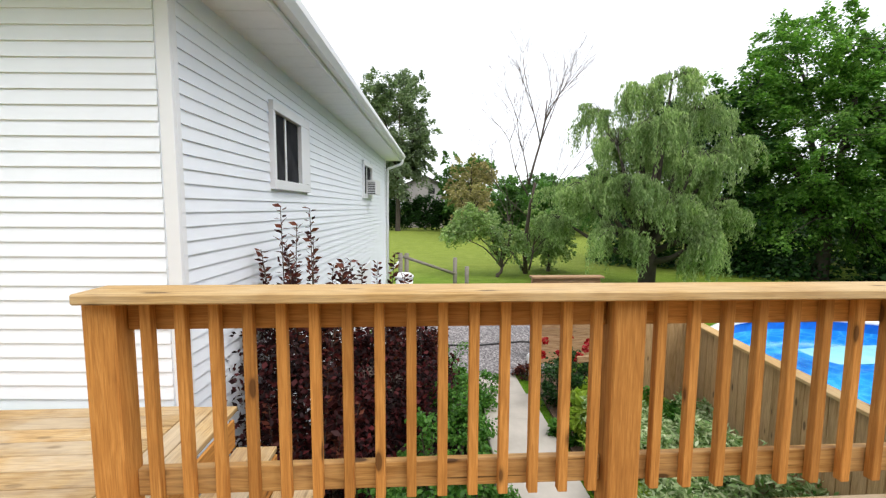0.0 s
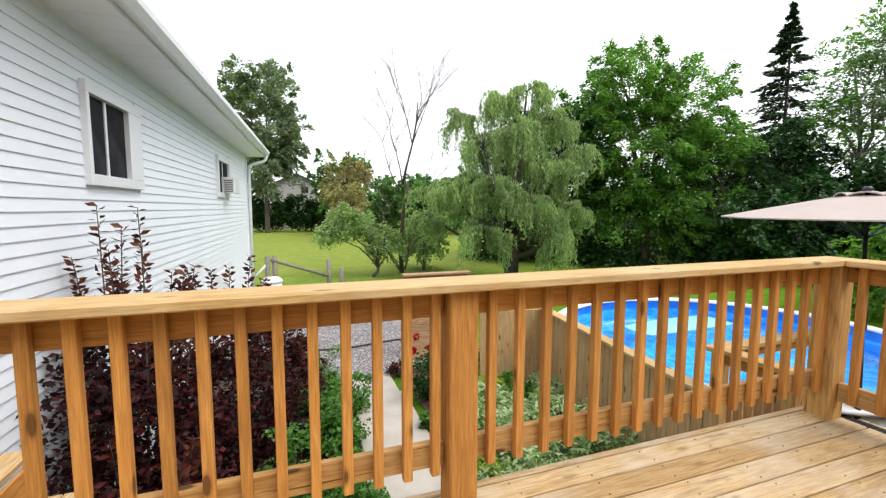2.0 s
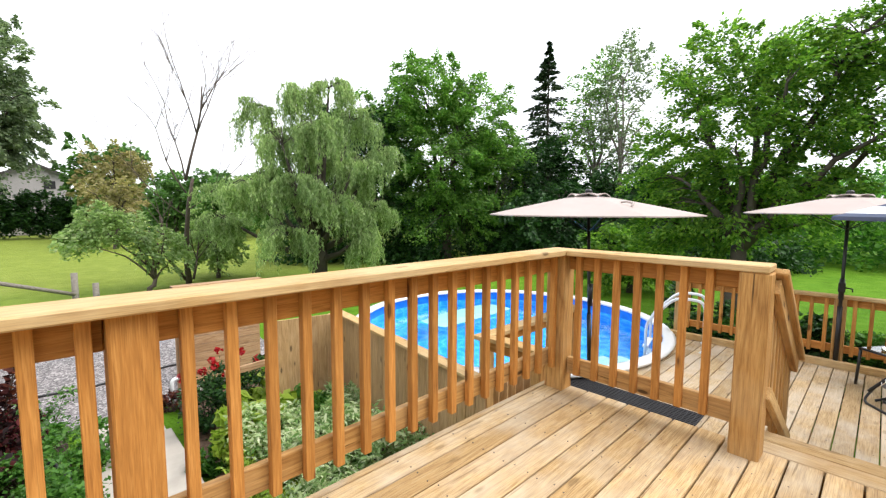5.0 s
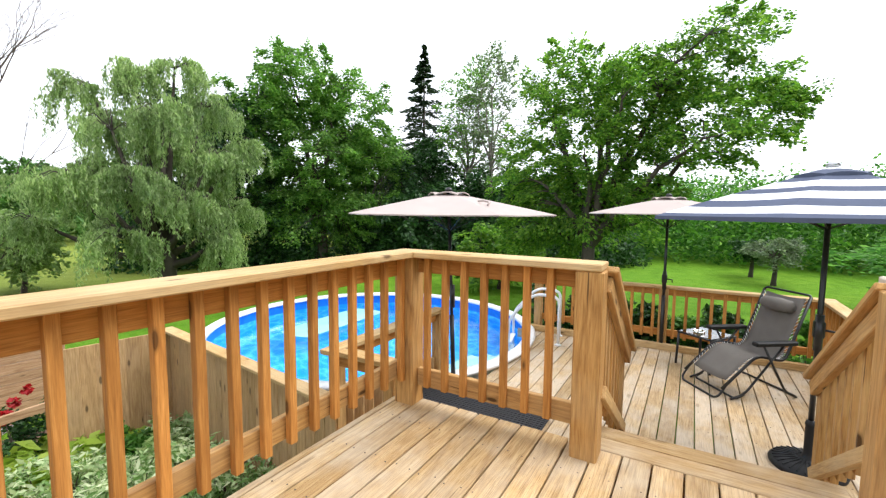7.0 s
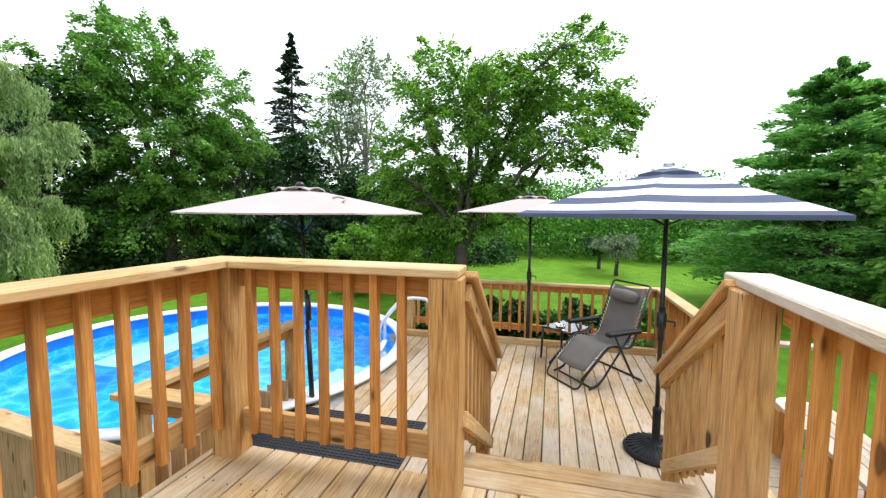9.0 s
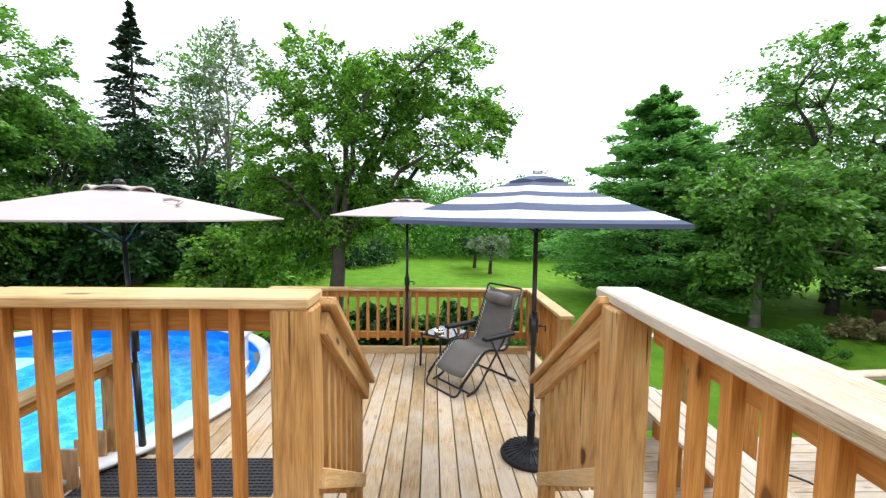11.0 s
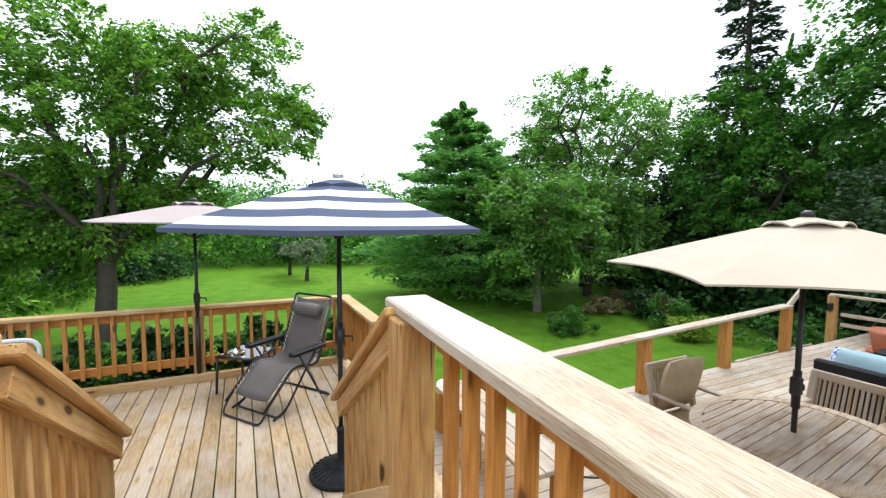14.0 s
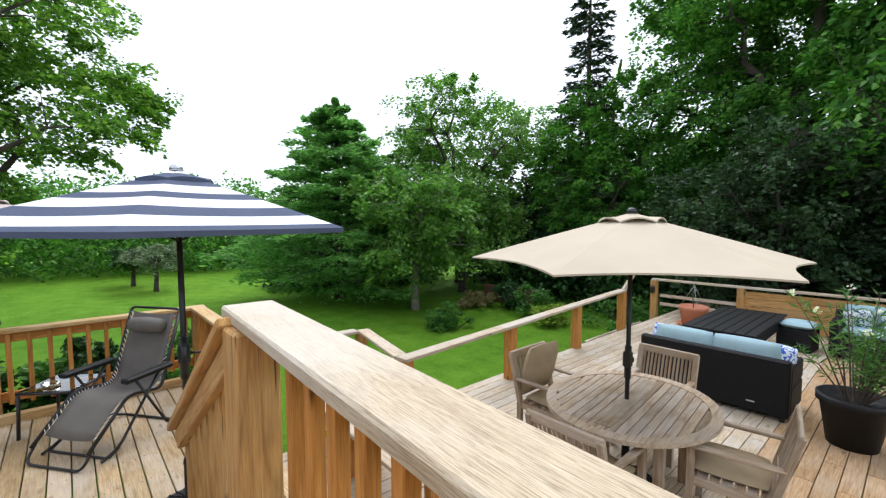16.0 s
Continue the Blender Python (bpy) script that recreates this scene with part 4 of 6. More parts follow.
gp = [(0.0, 0.0), (0.0, 0.125), (0.008, 0.125), (0.008, 0.006), (0.075, 0.006), (0.115, 0.07), (0.115, 0.125), (0.128, 0.125), (0.122, 0.065), (0.08, -0.004)]
gv = [(OV + 0.023 + x, y, EAVE + 0.03 + z) for y in (-0.47, HL + 0.37) for x, z in gp]
n_ = len(gp)
attach("gutter", mesh_of("gutter", gv, [(i, (i + 1) % n_, (i + 1) % n_ + n_, i + n_) for i in range(n_)] + [tuple(range(n_))[::-1], tuple(range(n_, 2 * n_))], METAL_WHITE), house, None, "white metal gutter")
attach("roof", mesh_of("roof", [(OV + 0.06, -0.5, EAVE + 0.15), (OV + 0.06, HL + 0.4, EAVE + 0.15), (-4.0, HL + 0.4, EAVE + 1.7), (-4.0, -0.5, EAVE + 1.7), (-8.5, HL + 0.4, EAVE + 0.15), (-8.5, -0.5, EAVE + 0.15),
    (OV + 0.06, -0.5, EAVE + 0.19), (OV + 0.06, HL + 0.4, EAVE + 0.19), (-4.0, HL + 0.4, EAVE + 1.74), (-4.0, -0.5, EAVE + 1.74)],
    [(0, 1, 2, 3), (3, 2, 4, 5), (6, 9, 8, 7), (0, 6, 7, 1), (0, 3, 9, 6), (1, 7, 8, 2)], SHINGLE), house, None, "grey shingle roof")
tube("downspout", round_pts([(OV + 0.08, HL + 0.1, EAVE + 0.03), (OV + 0.06, HL + 0.1, EAVE - 0.12), (0.07, HL - 0.03, EAVE - 0.3), (0.07, HL - 0.03, GROUND + 0.2)], 0.06), 0.042, METAL_WHITE, house, 8, "white downspout")
for y0, y1, z0, z1 in WINDOWS:
    win = block("window", (-0.025, y0, z1 - 0.1), (0.045, y1, z1), TRIM_WHITE, house, "white framed sliding window")
    for lo, hi in (((-0.025, y0, z0), (0.045, y1, z0 + 0.1)), ((-0.025, y0, z0 + 0.1005), (0.044, y0 + 0.055, z1 - 0.1005)), ((-0.025, y1 - 0.33 if y1 < 3 else y1 - 0.1, z0 + 0.1005), (0.044, y1, z1 - 0.1005))):
        fr = block("frame", lo, hi, TRIM_WHITE, win)
        fr.parent, fr.matrix_basis = win, win.matrix_basis.inverted() @ fr.matrix_basis
    yr = y1 - (0.33 if y1 < 3 else 0.1)
    ym = (y0 + yr) / 2
    for lo, hi, mat, nm in (((-0.012, y0 + 0.055, z0 + 0.1), (-0.008, yr, z1 - 0.1), GLASS, "pane"), ((-0.0185, ym - 0.02, z0 + 0.1), (0.006, ym + 0.02, z1 - 0.1), METAL_WHITE, "mullion"),
                            # sheet behind the pane: painted dark for the unlit room, amber where a blind hangs
                            ((-0.0195, y0 + 0.055, z0 + 0.1), (-0.0165, yr, z1 - 0.1), DARK_ROOM if y1 < 3 else BLIND, "blind"),
                            # dark screen sheets added before the glass to hide its sky reflection
                            ((-0.0065, y0 + 0.06, z0 + 0.105), (-0.0045, ym - 0.02 if y1 < 3 else ym + 0.3, z1 - 0.105), SCREEN, "insect_screen"), ((-0.0062, ym + 0.021, z0 + 0.105), (-0.0043, yr, z1 - 0.105), SCREEN, "insect_screen")):
        pc = block(nm, lo, hi, mat, win, bev=0.001)
        pc.matrix_basis = win.matrix_basis.inverted() @ pc.matrix_basis
        if nm == "pane":
            pc.visible_shadow = False
ac = thing("air_conditioner", "white window air conditioner jutting from the house wall", "air conditioner", pose(-1.585, 2.93, 0, rz=-3.1))
block("case", (0.0, 7.2, 1.66), (0.26, 7.75, 2.0), METAL_WHITE, ac, bev=0.012)
for k in range(7):
    block("slat", (0.05, 7.1985, 1.68 + 0.04 * k), (0.22, 7.2015, 1.70 + 0.04 * k), BLACK_RESIN, ac, bev=0)
garage = block("door", (-0.02, 5.7, GROUND + 0.02), (0.0, 7.8, 0.02), TRIM_WHITE, house, "white basement door")

# ---- umbrellas ----


def umbrella(label, x, y, z0, apex, rim, radius, turn, cloths, base=True, foot=None, sides=6, lean=(0, 0), scallop=0.05, crank=True, strap=None):
    """Market umbrella: pole, ribs, struts, panelled canopy with a raised vent, round ribbed base."""
    u = thing("patio_umbrella", label, "umbrella", pose(x, y, z0), group="patio umbrellas")
    a0, h, rz = radians(turn), apex - z0, rim - z0
    lx, ly = lean

    def spot(ang, f, drop=0.0):
        k = min(f, 1.0)
        z = rz + (h - rz) * (1 - k ** 1.04) - drop
        return Vector((lx + radius * f * math.cos(ang), ly + radius * f * math.sin(ang), z))

    striped_hem = len(cloths) > 1

    def canopy_mesh(f0, f1, bands, lift=0.0):
        vs, fs, mats = [], [], []
        steps, across = 26, 8
        for s in range(sides):
            o = len(vs)
            for i in range(steps + 1):
                f = f0 + (f1 - f0) * i / steps
                for j in range(across + 1):
                    v = j / across
                    a, b = spot(a0 + s * 2 * math.pi / sides, f), spot(a0 + (s + 1) * 2 * math.pi / sides, f)
                    p = a.lerp(b, v)
                    bow = 4 * v * (1 - v)
                    pull = scallop * bow * max(0, (f - 0.75) * 4) * 0.6
                    p.x -= (p.x - lx) * pull
                    p.y -= (p.y - ly) * pull
                    p.z += (h - rz) * (f ** 1.04 - (f * (1 - pull)) ** 1.04)
                    p.z -= bow * (0.011 * radius * f if not lift else -(0.012 if striped_hem else 0.03) * max(0.0, (i - 12) / 14) - 0.004)
                    p.z += lift
                    vs.append(p)
            for i in range(steps):
                for j in range(across):
                    q = o + i * (across + 1) + j
                    fs.append((q, q + 1, q + across + 2, q + across + 1))
                    f = f0 + (f1 - f0) * (i + 0.5) / steps
                    mats.append(next((k for edge, k in bands if f <= edge), bands[-1][1]))
            # hem
            o2 = len(vs)
            for drop in (0.0, 0.03 if striped_hem else 0.012):
                for j in range(across + 1):
                    p = vs[o + steps * (across + 1) + j].copy()
                    p.z -= drop
                    vs.append(p)
            for j in range(across):
                q, w = o2 + j, o2 + across + 1 + j
                fs.append((q, q + 1, w + 1, w))
                mats.append(bands[-1][1])
        me = mesh_of("canopy", vs, fs, None, True)
        for c in cloths:
            me.materials.append(c)
        me.polygons.foreach_set("material_index", mats)
        return me
    bands = [(0.29, 0), (0.42, 1), (0.53, 0), (0.68, 1), (0.79, 0), (0.93, 1), (1.1, 0)] if striped_hem else [(1.1, 0)]
    can = attach("canopy", canopy_mesh(0.13, 1.0, bands), u)
    attach("vent", canopy_mesh(0.02, 0.2, [(0.08, 1), (0.3, 0)] if striped_hem else [(1, 0)], 0.012), can)
    lathe("finial", [(0.0, 0.055), (0.025, 0.052), (0.04, 0.035), (0.045, 0.01)], STEEL if striped_hem else BLACK, u, 16, m=pose(lx, ly, h))
    tube("pole", [(0, 0, 0.02), (lx, ly, h)], 0.019, BLACK, u, 12)
    if not base:
        tube("lower_pole", [(0, 0, 0.0), (lx * 0.36, ly * 0.36, h * 0.36)], 0.027, BLACK, u, 12)
    tube("sleeve", [(lx * 0.25, ly * 0.25, h * 0.40), (lx * 0.3, ly * 0.3, h * 0.52)], 0.028, BLACK, u, 12)
    if striped_hem:
        tube("tilt_joint", [(lx * 0.86, ly * 0.86, h * 0.855), (lx * 0.9, ly * 0.9, h * 0.885)], 0.0235, STEEL, u, 12, "brushed steel tilt joint")
    if crank:
        box = block("crank_box", (-0.03 + lx * 0.4, -0.035 + ly * 0.4, h * 0.44), (0.035 + lx * 0.4, 0.035 + ly * 0.4, h * 0.50), BLACK, u, bev=0.012)
        ch = tube("crank_handle", [(0, -0.02, 0), (0, -0.1, -0.01), (0.0, -0.1, -0.05)], 0.009, BLACK, box, 8)
    for s in range(sides):
        ang = a0 + s * 2 * math.pi / sides
        rib = tube("rib", [spot(ang, 0.03, 0.02), spot(ang, 0.5, 0.022), spot(ang, 0.985, 0.022)], 0.007, BLACK, u, 6)
        tube("strut", [(lx * 0.8, ly * 0.8, h * 0.80), spot(ang, 0.5, 0.03)], 0.006, BLACK, rib, 6)
    if strap is not None:
        a1 = radians(strap)
        tube("tie_strap", [spot(a1 - 0.1, 0.47, -0.002), spot(a1 - 0.06, 0.52, -0.02), spot(a1, 0.56, -0.012), spot(a1 - 0.12, 0.62, 0.0)], 0.011, cloths[0], u, 6, "loose cloth tie on the canopy")
    if base:
        fx, fy = foot or (0, 0)
        bs = lathe("base", [(0.0, 0.0), (0.245, 0.0), (0.25, 0.02), (0.235, 0.04), (0.16, 0.062), (0.06, 0.075), (0.045, 0.085), (0.032, 0.12), (0.032, 0.34), (0.036, 0.35), (0.03, 0.38), (0.0, 0.38)], BLACK_RESIN, u, 40, "round black ribbed base", m=pose(fx, fy, 0))
        for k in range(28):
            ang = 2 * math.pi * k / 28
            beam("base_rib", (0.07 * math.cos(ang), 0.07 * math.sin(ang), 0.079), (0.225 * math.cos(ang), 0.225 * math.sin(ang), 0.047), 0.011, 0.012, BLACK_RESIN, bs, bev=0.002)
    return u


umbrella("navy and white striped patio umbrella on a round black base", 5.32, -0.835, LOW, 1.66, 1.285, 1.2, 38.5, (NAVY, WHITE_CLOTH), lean=(0.11, -0.02))
umbrella("faded beige patio umbrella standing by the pool edge", 5.33, 2.36, LOW, 1.52, 1.275, 1.2, 51.5, (PINK_CLOTH,), lean=(0.0, 0.09), base=False, strap=-112, crank=False)
umbrella("faded beige patio umbrella fixed at the far railing", 8.02, 0.36, LOW, 1.535, 1.305, 1.16, 20, (PINK_CLOTH,), base=False)
umbrella("tan canvas umbrella rising through the round teak table", 3.65, -3.79, DINE, 1.375, 1.0, 1.33, 36, (TAN_CLOTH,), scallop=0.13)


# ---- reclining chair ----
def recliner(m):
    c = thing("reclining_chair", "grey mesh zero-gravity reclining chair with black frame and headrest pillow", "chair", m)
    W = 0.29
    for s in (-W, W):
        tube("side_tube", round_pts([(s, 0.45, 0.12), (s, 0.07, 0.47), (s, -0.27, 0.40), (s, -0.53, 1.10)], 0.08, 6), 0.0155, BLACK, c, 8)
        tube("leg", round_pts([(s * 1.08, 0.36, 0.014), (s * 1.08, 0.2, 0.06), (s * 1.08, -0.24, 0.6)], 0.1, 5), 0.012, BLACK, c, 8)
        tube("leg", round_pts([(s * 1.16, -0.40, 0.014), (s * 1.16, -0.26, 0.08), (s * 1.16, 0.04, 0.6)], 0.1, 5), 0.012, BLACK, c, 8)
        block("armrest", (s * 1.16 - 0.04, -0.34, 0.592), (s * 1.16 + 0.04, 0.15, 0.64), BLACK_RESIN, c, bev=0.012)
    tube("front_bar", round_pts([(-W, 0.40, 0.16), (-W, 0.50, 0.013), (W, 0.50, 0.013), (W, 0.40, 0.16)], 0.08, 6), 0.012, BLACK, c, 8)
    tube("middle_bar", round_pts([(-W * 1.08, 0.2, 0.06), (-W * 1.08, 0.3, 0.013), (W * 1.08, 0.3, 0.013), (W * 1.08, 0.2, 0.06)], 0.06, 6), 0.012, BLACK, c, 8)
    tube("rear_bar", round_pts([(-W * 1.16, -0.26, 0.08), (-W * 1.16, -0.42, 0.013), (W * 1.16, -0.42, 0.013), (W * 1.16, -0.26, 0.08)], 0.1, 6), 0.012, BLACK, c, 8)
    tube("head_bar", round_pts([(-W, -0.5, 1.02), (-W, -0.535, 1.115), (W, -0.535, 1.115), (W, -0.5, 1.02)], 0.05, 5), 0.013, BLACK, c, 8)
    prof = round_pts([(0, 0.37, 0.195), (0, 0.08, 0.46), (0, -0.26, 0.395), (0, -0.52, 1.075)], 0.12, 8)
    fine = []
    for a, b in zip(prof, prof[1:]):
        fine += [a.lerp(b, k / 3) for k in range(3)]
    fine.append(prof[-1])
    vs, fs = [], []
    cols = 8
    for p in fine:
        for j in range(cols + 1):
            u = 2 * j / cols - 1
            vs.append((u * (W - 0.045), p.y, p.z - 0.02 * (1 - u * u)))
    for i in range(len(fine) - 1):
        for j in range(cols):
            q = i * (cols + 1) + j
            fs.append((q, q + 1, q + cols + 2, q + cols + 1))
    top = mesh_of("sling", vs, fs, SLING, True)
    sl = attach("sling", top, c, None, "grey woven mesh sling")
    mod = sl.modifiers.new("cloth", "SOLIDIFY")
    mod.thickness = 0.006
    lace = []
    for s in (-1, 1):
        for a, b in zip(prof[::1], prof[1::1]):
            d = (b - a)
            cnt = max(1, int(d.length / 0.045))
            for k in range(cnt):
                p, q = a.lerp(b, k / cnt), a.lerp(b, (k + 0.8) / cnt)
                lace.append(tube_data([(s * (W - 0.048), p.y, p.z + 0.004), (s * (W - 0.006), q.y, q.z + 0.012)], 0.0028, 5))
    tagged(attach("lacing", mesh_of("lacing", *joined(lace), LACE, False), c, None, "white elastic lacing"), kind="stuff")
    lathe("pillow", [(0.0, -0.19), (0.05, -0.185), (0.068, -0.16), (0.08, 0.0), (0.068, 0.16), (0.05, 0.185), (0.0, 0.19)], SLING, c, 20, "grey padded headrest pillow", m=pose(0, -0.42, 0.965, 0, 90, 0))
    return c


recliner(pose(6.92, -0.5, LOW, 0, 0, 37))

side_table = thing("side_table", "small black side table with a dark glass top", "table", pose(7.5, -0.18, LOW, 0, 0, -36))
for x in (-0.22, 0.22):
    for y in (-0.22, 0.22):
        tube("leg", [(x * 1.06, y * 1.06, 0), (x, y, 0.43)], 0.015, BLACK, side_table, 8)
for a, b in (((-0.23, -0.23), (0.23, -0.23)), ((0.23, -0.23), (0.23, 0.23)), ((0.23, 0.23), (-0.23, 0.23)), ((-0.23, 0.23), (-0.23, -0.23))):
    tube("rail", [(*a, 0.43), (*b, 0.43)], 0.013, BLACK, side_table, 8)
block("tabletop", (-0.225, -0.225, 0.438), (0.225, 0.225, 0.446), GLASS_TABLE, side_table, "smoked glass top", bev=0.002)
ash = lathe("ashtray", [(0.0, 0.008), (0.055, 0.008), (0.062, 0.028), (0.068, 0.03), (0.064, 0.002), (0.0, 0.0)], glass_material("clear_glass", (0.92, 0.95, 0.95)), None, 24, m=pose(7.46, -0.1, LOW + 0.447))
tagged(ash, "clear glass dish on the side table", "dish")

# rubber mat with a raised grid
mat_t = thing("rubber_mat", "black rubber grid mat lying on the pool deck", "mat", pose(4.75, 1.95, LOW))
block("sheet", (-0.52, -0.82, 0.0), (0.52, 0.6, 0.008), RUBBER, mat_t)
chunks = []
for k in range(36):
    y = -0.81 + 1.41 * k / 35
    chunks.append(tube_data([(-0.52, y, 0.01), (0.52, y, 0.01)], 0.006, 4))
for k in range(27):
    x = -0.51 + 1.02 * k / 26
    chunks.append(tube_data([(x, -0.82, 0.011), (x, 0.6, 0.011)], 0.006, 4))
tagged(attach("grid", mesh_of("grid", *joined(chunks), RUBBER), mat_t), kind="stuff")

# bench below the railing and a white lidded bucket
bench = thing("bench", "wooden bench of pale boards along the deck edge", "bench")
for k in range(3):
    beam("seat_board", (4.35, -2.02 - 0.145 * k, -0.48), (6.15, -2.1 - 0.145 * k, -0.48), 0.138, 0.038, GREY_WOOD, bench)
for x in (4.5, 5.3, 6.05):
    for y in (-2.05, -2.33):
        beam("leg", (x, y, DINE), (x, y, -0.5), 0.088, 0.088, RAIL_WOOD, bench)
bucket = thing("bucket", "white plastic bucket with lid beside the bench", "bucket", pose(6.33, -2.3, DINE))
lathe("body", [(0.0, 0.0), (0.13, 0.0), (0.15, 0.36), (0.145, 0.36), (0.125, 0.01)], METAL_WHITE, bucket, 28)
lathe("lid", [(0.155, 0.35), (0.158, 0.385), (0.14, 0.39), (0.13, 0.375), (0.0, 0.375)], METAL_WHITE, bucket, 28)
hose = thing("garden_hose", "black hose loop lying on the boards", "hose", pose(4.95, -2.85, DINE))
tube("loop", [(0.34 * math.cos(a) + 0.05 * math.sin(3 * a), 0.25 * math.sin(a), 0.014 + 0.004 * k) for k, a in enumerate(np.linspace(0, 10.5, 60))], 0.01, BLACK, hose, 8)

# ---- teak dining set ----
table = thing("dining_table", "round weathered teak dining table with slatted top", "table", pose(3.62, -3.78, DINE, 0, 0, -84))
TA, TB = 0.75, 0.665
for k in range(17):
    y = -0.56 + 0.07 * k
    hx = (TA - 0.09) * math.sqrt(max(0.02, 1 - (y / (TB - 0.07)) ** 2))
    if abs(y) > 0.01:
        beam("slat", (-hx, y, 0.722), (hx, y, 0.722), 0.064, 0.022, TEAK, table, bev=0.002)
    else:
        beam("slat", (0.03, y, 0.722), (hx, y, 0.722), 0.064, 0.022, TEAK, table, bev=0.002)
        beam("slat", (-hx, y, 0.722), (-0.03, y, 0.722), 0.064, 0.022, TEAK, table, bev=0.002)
beam("leaf_joint", (-0.585, 0.0, 0.7345), (0.585, 0.0, 0.7345), 0.12, 0.006, TEAK, table, bev=0.001)
ring_v, ring_f = [], []
SEG = 72
for k in range(SEG):
    a = 2 * math.pi * k / SEG
    for (ra, rb, z) in ((TA - 0.1, TB - 0.08, 0.706), (TA, TB, 0.706), (TA, TB, 0.738), (TA - 0.1, TB - 0.08, 0.738)):
        ring_v.append((ra * math.cos(a), rb * math.sin(a), z))
for k in range(SEG):
    for j in range(4):
        a, b = k * 4 + j, k * 4 + (j + 1) % 4
        c, d = ((k + 1) % SEG) * 4 + (j + 1) % 4, ((k + 1) % SEG) * 4 + j
        ring_f.append((a, d, c, b))
attach("rim", mesh_of("rim", ring_v, ring_f, TEAK), table)
for x in (-0.36, 0.36):
    for y in (-0.34, 0.34):
        beam("leg", (x, y, 0), (x, y, 0.70), 0.07, 0.07, TEAK, table)
for y in (-0.34, 0.34):
    beam("apron", (-0.36, y, 0.66), (0.36, y, 0.66), 0.025, 0.08, TEAK, table)
for x in (-0.36, 0.36):
    beam("apron", (x, -0.34, 0.66), (x, 0.34, 0.66), 0.025, 0.08, TEAK, table)


def teak_chair(m, label, padded):
    """Local Y runs from the backrest to the front."""
    c = thing("dining_chair", label, "chair", m, group="chairs round the teak table")
    for x in (-0.27, 0.27):
        beam("leg", (x, 0.24, 0), (x, 0.24, 0.64), 0.05, 0.05, TEAK, c)
        beam("leg", (x, -0.24, 0), (x, -0.24, 0.44), 0.05, 0.05, TEAK, c)
        beam("back_post", (x, -0.24, 0.43), (x, -0.36, 0.90), 0.05, 0.045, TEAK, c)
        beam("armrest", (x, -0.3, 0.65), (x, 0.3, 0.655), 0.06, 0.028, TEAK, c, bev=0.01)
        beam("side_rail", (x, -0.22, 0.40), (x, 0.22, 0.40), 0.025, 0.06, TEAK, c)
    beam("top_rail", (-0.295, -0.355, 0.885), (0.295, -0.355, 0.885), 0.03, 0.075, TEAK, c, bev=0.012)
    beam("lower_rail", (-0.25, -0.26, 0.50), (0.25, -0.26, 0.50), 0.025, 0.045, TEAK, c)
    for k in range(13):
        x = -0.222 + 0.037 * k
        beam("back_slat", (x, -0.26, 0.51), (x, -0.35, 0.855), 0.02, 0.016, TEAK, c, up=(0, 1, 0), bev=0.002)
    for k in range(7):
        beam("seat_slat", (-0.26, -0.2 + 0.073 * k, 0.43), (0.26, -0.2 + 0.073 * k, 0.43), 0.062, 0.02, TEAK, c, bev=0.002)
    beam("front_rail", (-0.25, 0.24, 0.40), (0.25, 0.24, 0.40), 0.025, 0.06, TEAK, c)
    cushion("seat_cushion", 0.5, 0.48, 0.08, CUSHION_TAN, c, pose(0, 0.02, 0.475), "taupe seat cushion")
    if padded:
        cushion("back_cushion", 0.48, 0.52, 0.17, CUSHION_TAN, c, pose(0, -0.205, 0.745, 76, 0, 0), "taupe back cushion")
    return c


teak_chair(pose(4.42, -3.9, DINE, 0, 0, 90), "grey weathered teak armchair with a rounded taupe back cushion", True)
for x, y, turn, lab in ((3.75, -4.56, 0, "grey weathered teak armchair with slatted back by the sofa"), (3.56, -3.03, 180, "grey weathered teak armchair with slatted back below the railing"),
                        (2.88, -3.86, -80, "grey weathered teak armchair with a taupe seat cushion")):
    teak_chair(pose(x, y, DINE, 0, 0, turn), lab, False)


# ---- lounge set ----
def sofa(m, label, length, pillows, seat_mat):
    s = thing("sofa", label, "sofa", m, group="wicker lounge set")
    L = length / 2
    block("back", (-L, -0.36, 0.05), (L, -0.26, 0.70), WICKER, s, bev=0.02)
    block("base", (-L, -0.2595, 0.05), (L, 0.40, 0.36), WICKER, s, bev=0.02)
    for x in (-L, L - 0.12):
        block("arm", (x, -0.2597, 0.3605), (x + 0.12, 0.40, 0.60), WICKER, s, bev=0.02)
    for x in (-L + 0.06, L - 0.06):
        for y in (-0.3, 0.34):
            beam("foot", (x, y, 0), (x, y, 0.06), 0.05, 0.05, BLACK, s)
    w = (2 * L - 0.26) / 2
    for k in (-1, 1):
        cushion("seat_cushion", w, 0.6, 0.15, seat_mat, s, pose(k * w / 2, 0.06, 0.43), "pale blue seat cushion")
        cushion("back_cushion", w + 0.02, 0.42, 0.18, seat_mat, s, pose(k * w / 2, -0.17, 0.64, 75, 0, 0), "pale blue back cushion")
    for x, mat, lab in pillows:
        cushion("pillow", 0.36, 0.36, 0.13, mat, s, pose(x, 0.02, 0.62, 64, 8, 12), lab)
    return s


so = sofa(pose(3.74, -6.47, DINE, 0, 0, 180), "black wicker loveseat with pale blue cushions, seen from behind", 1.62, ((0.62, PILLOW_BLUE, "blue and white patterned pillow"), (-0.62, PILLOW_BLUE, "blue and white patterned pillow")), CUSHION_BLUE)
block("maker_plate", (0.42, -0.3645, 0.16), (0.5, -0.3605, 0.175), STEEL, so, bev=0.001)
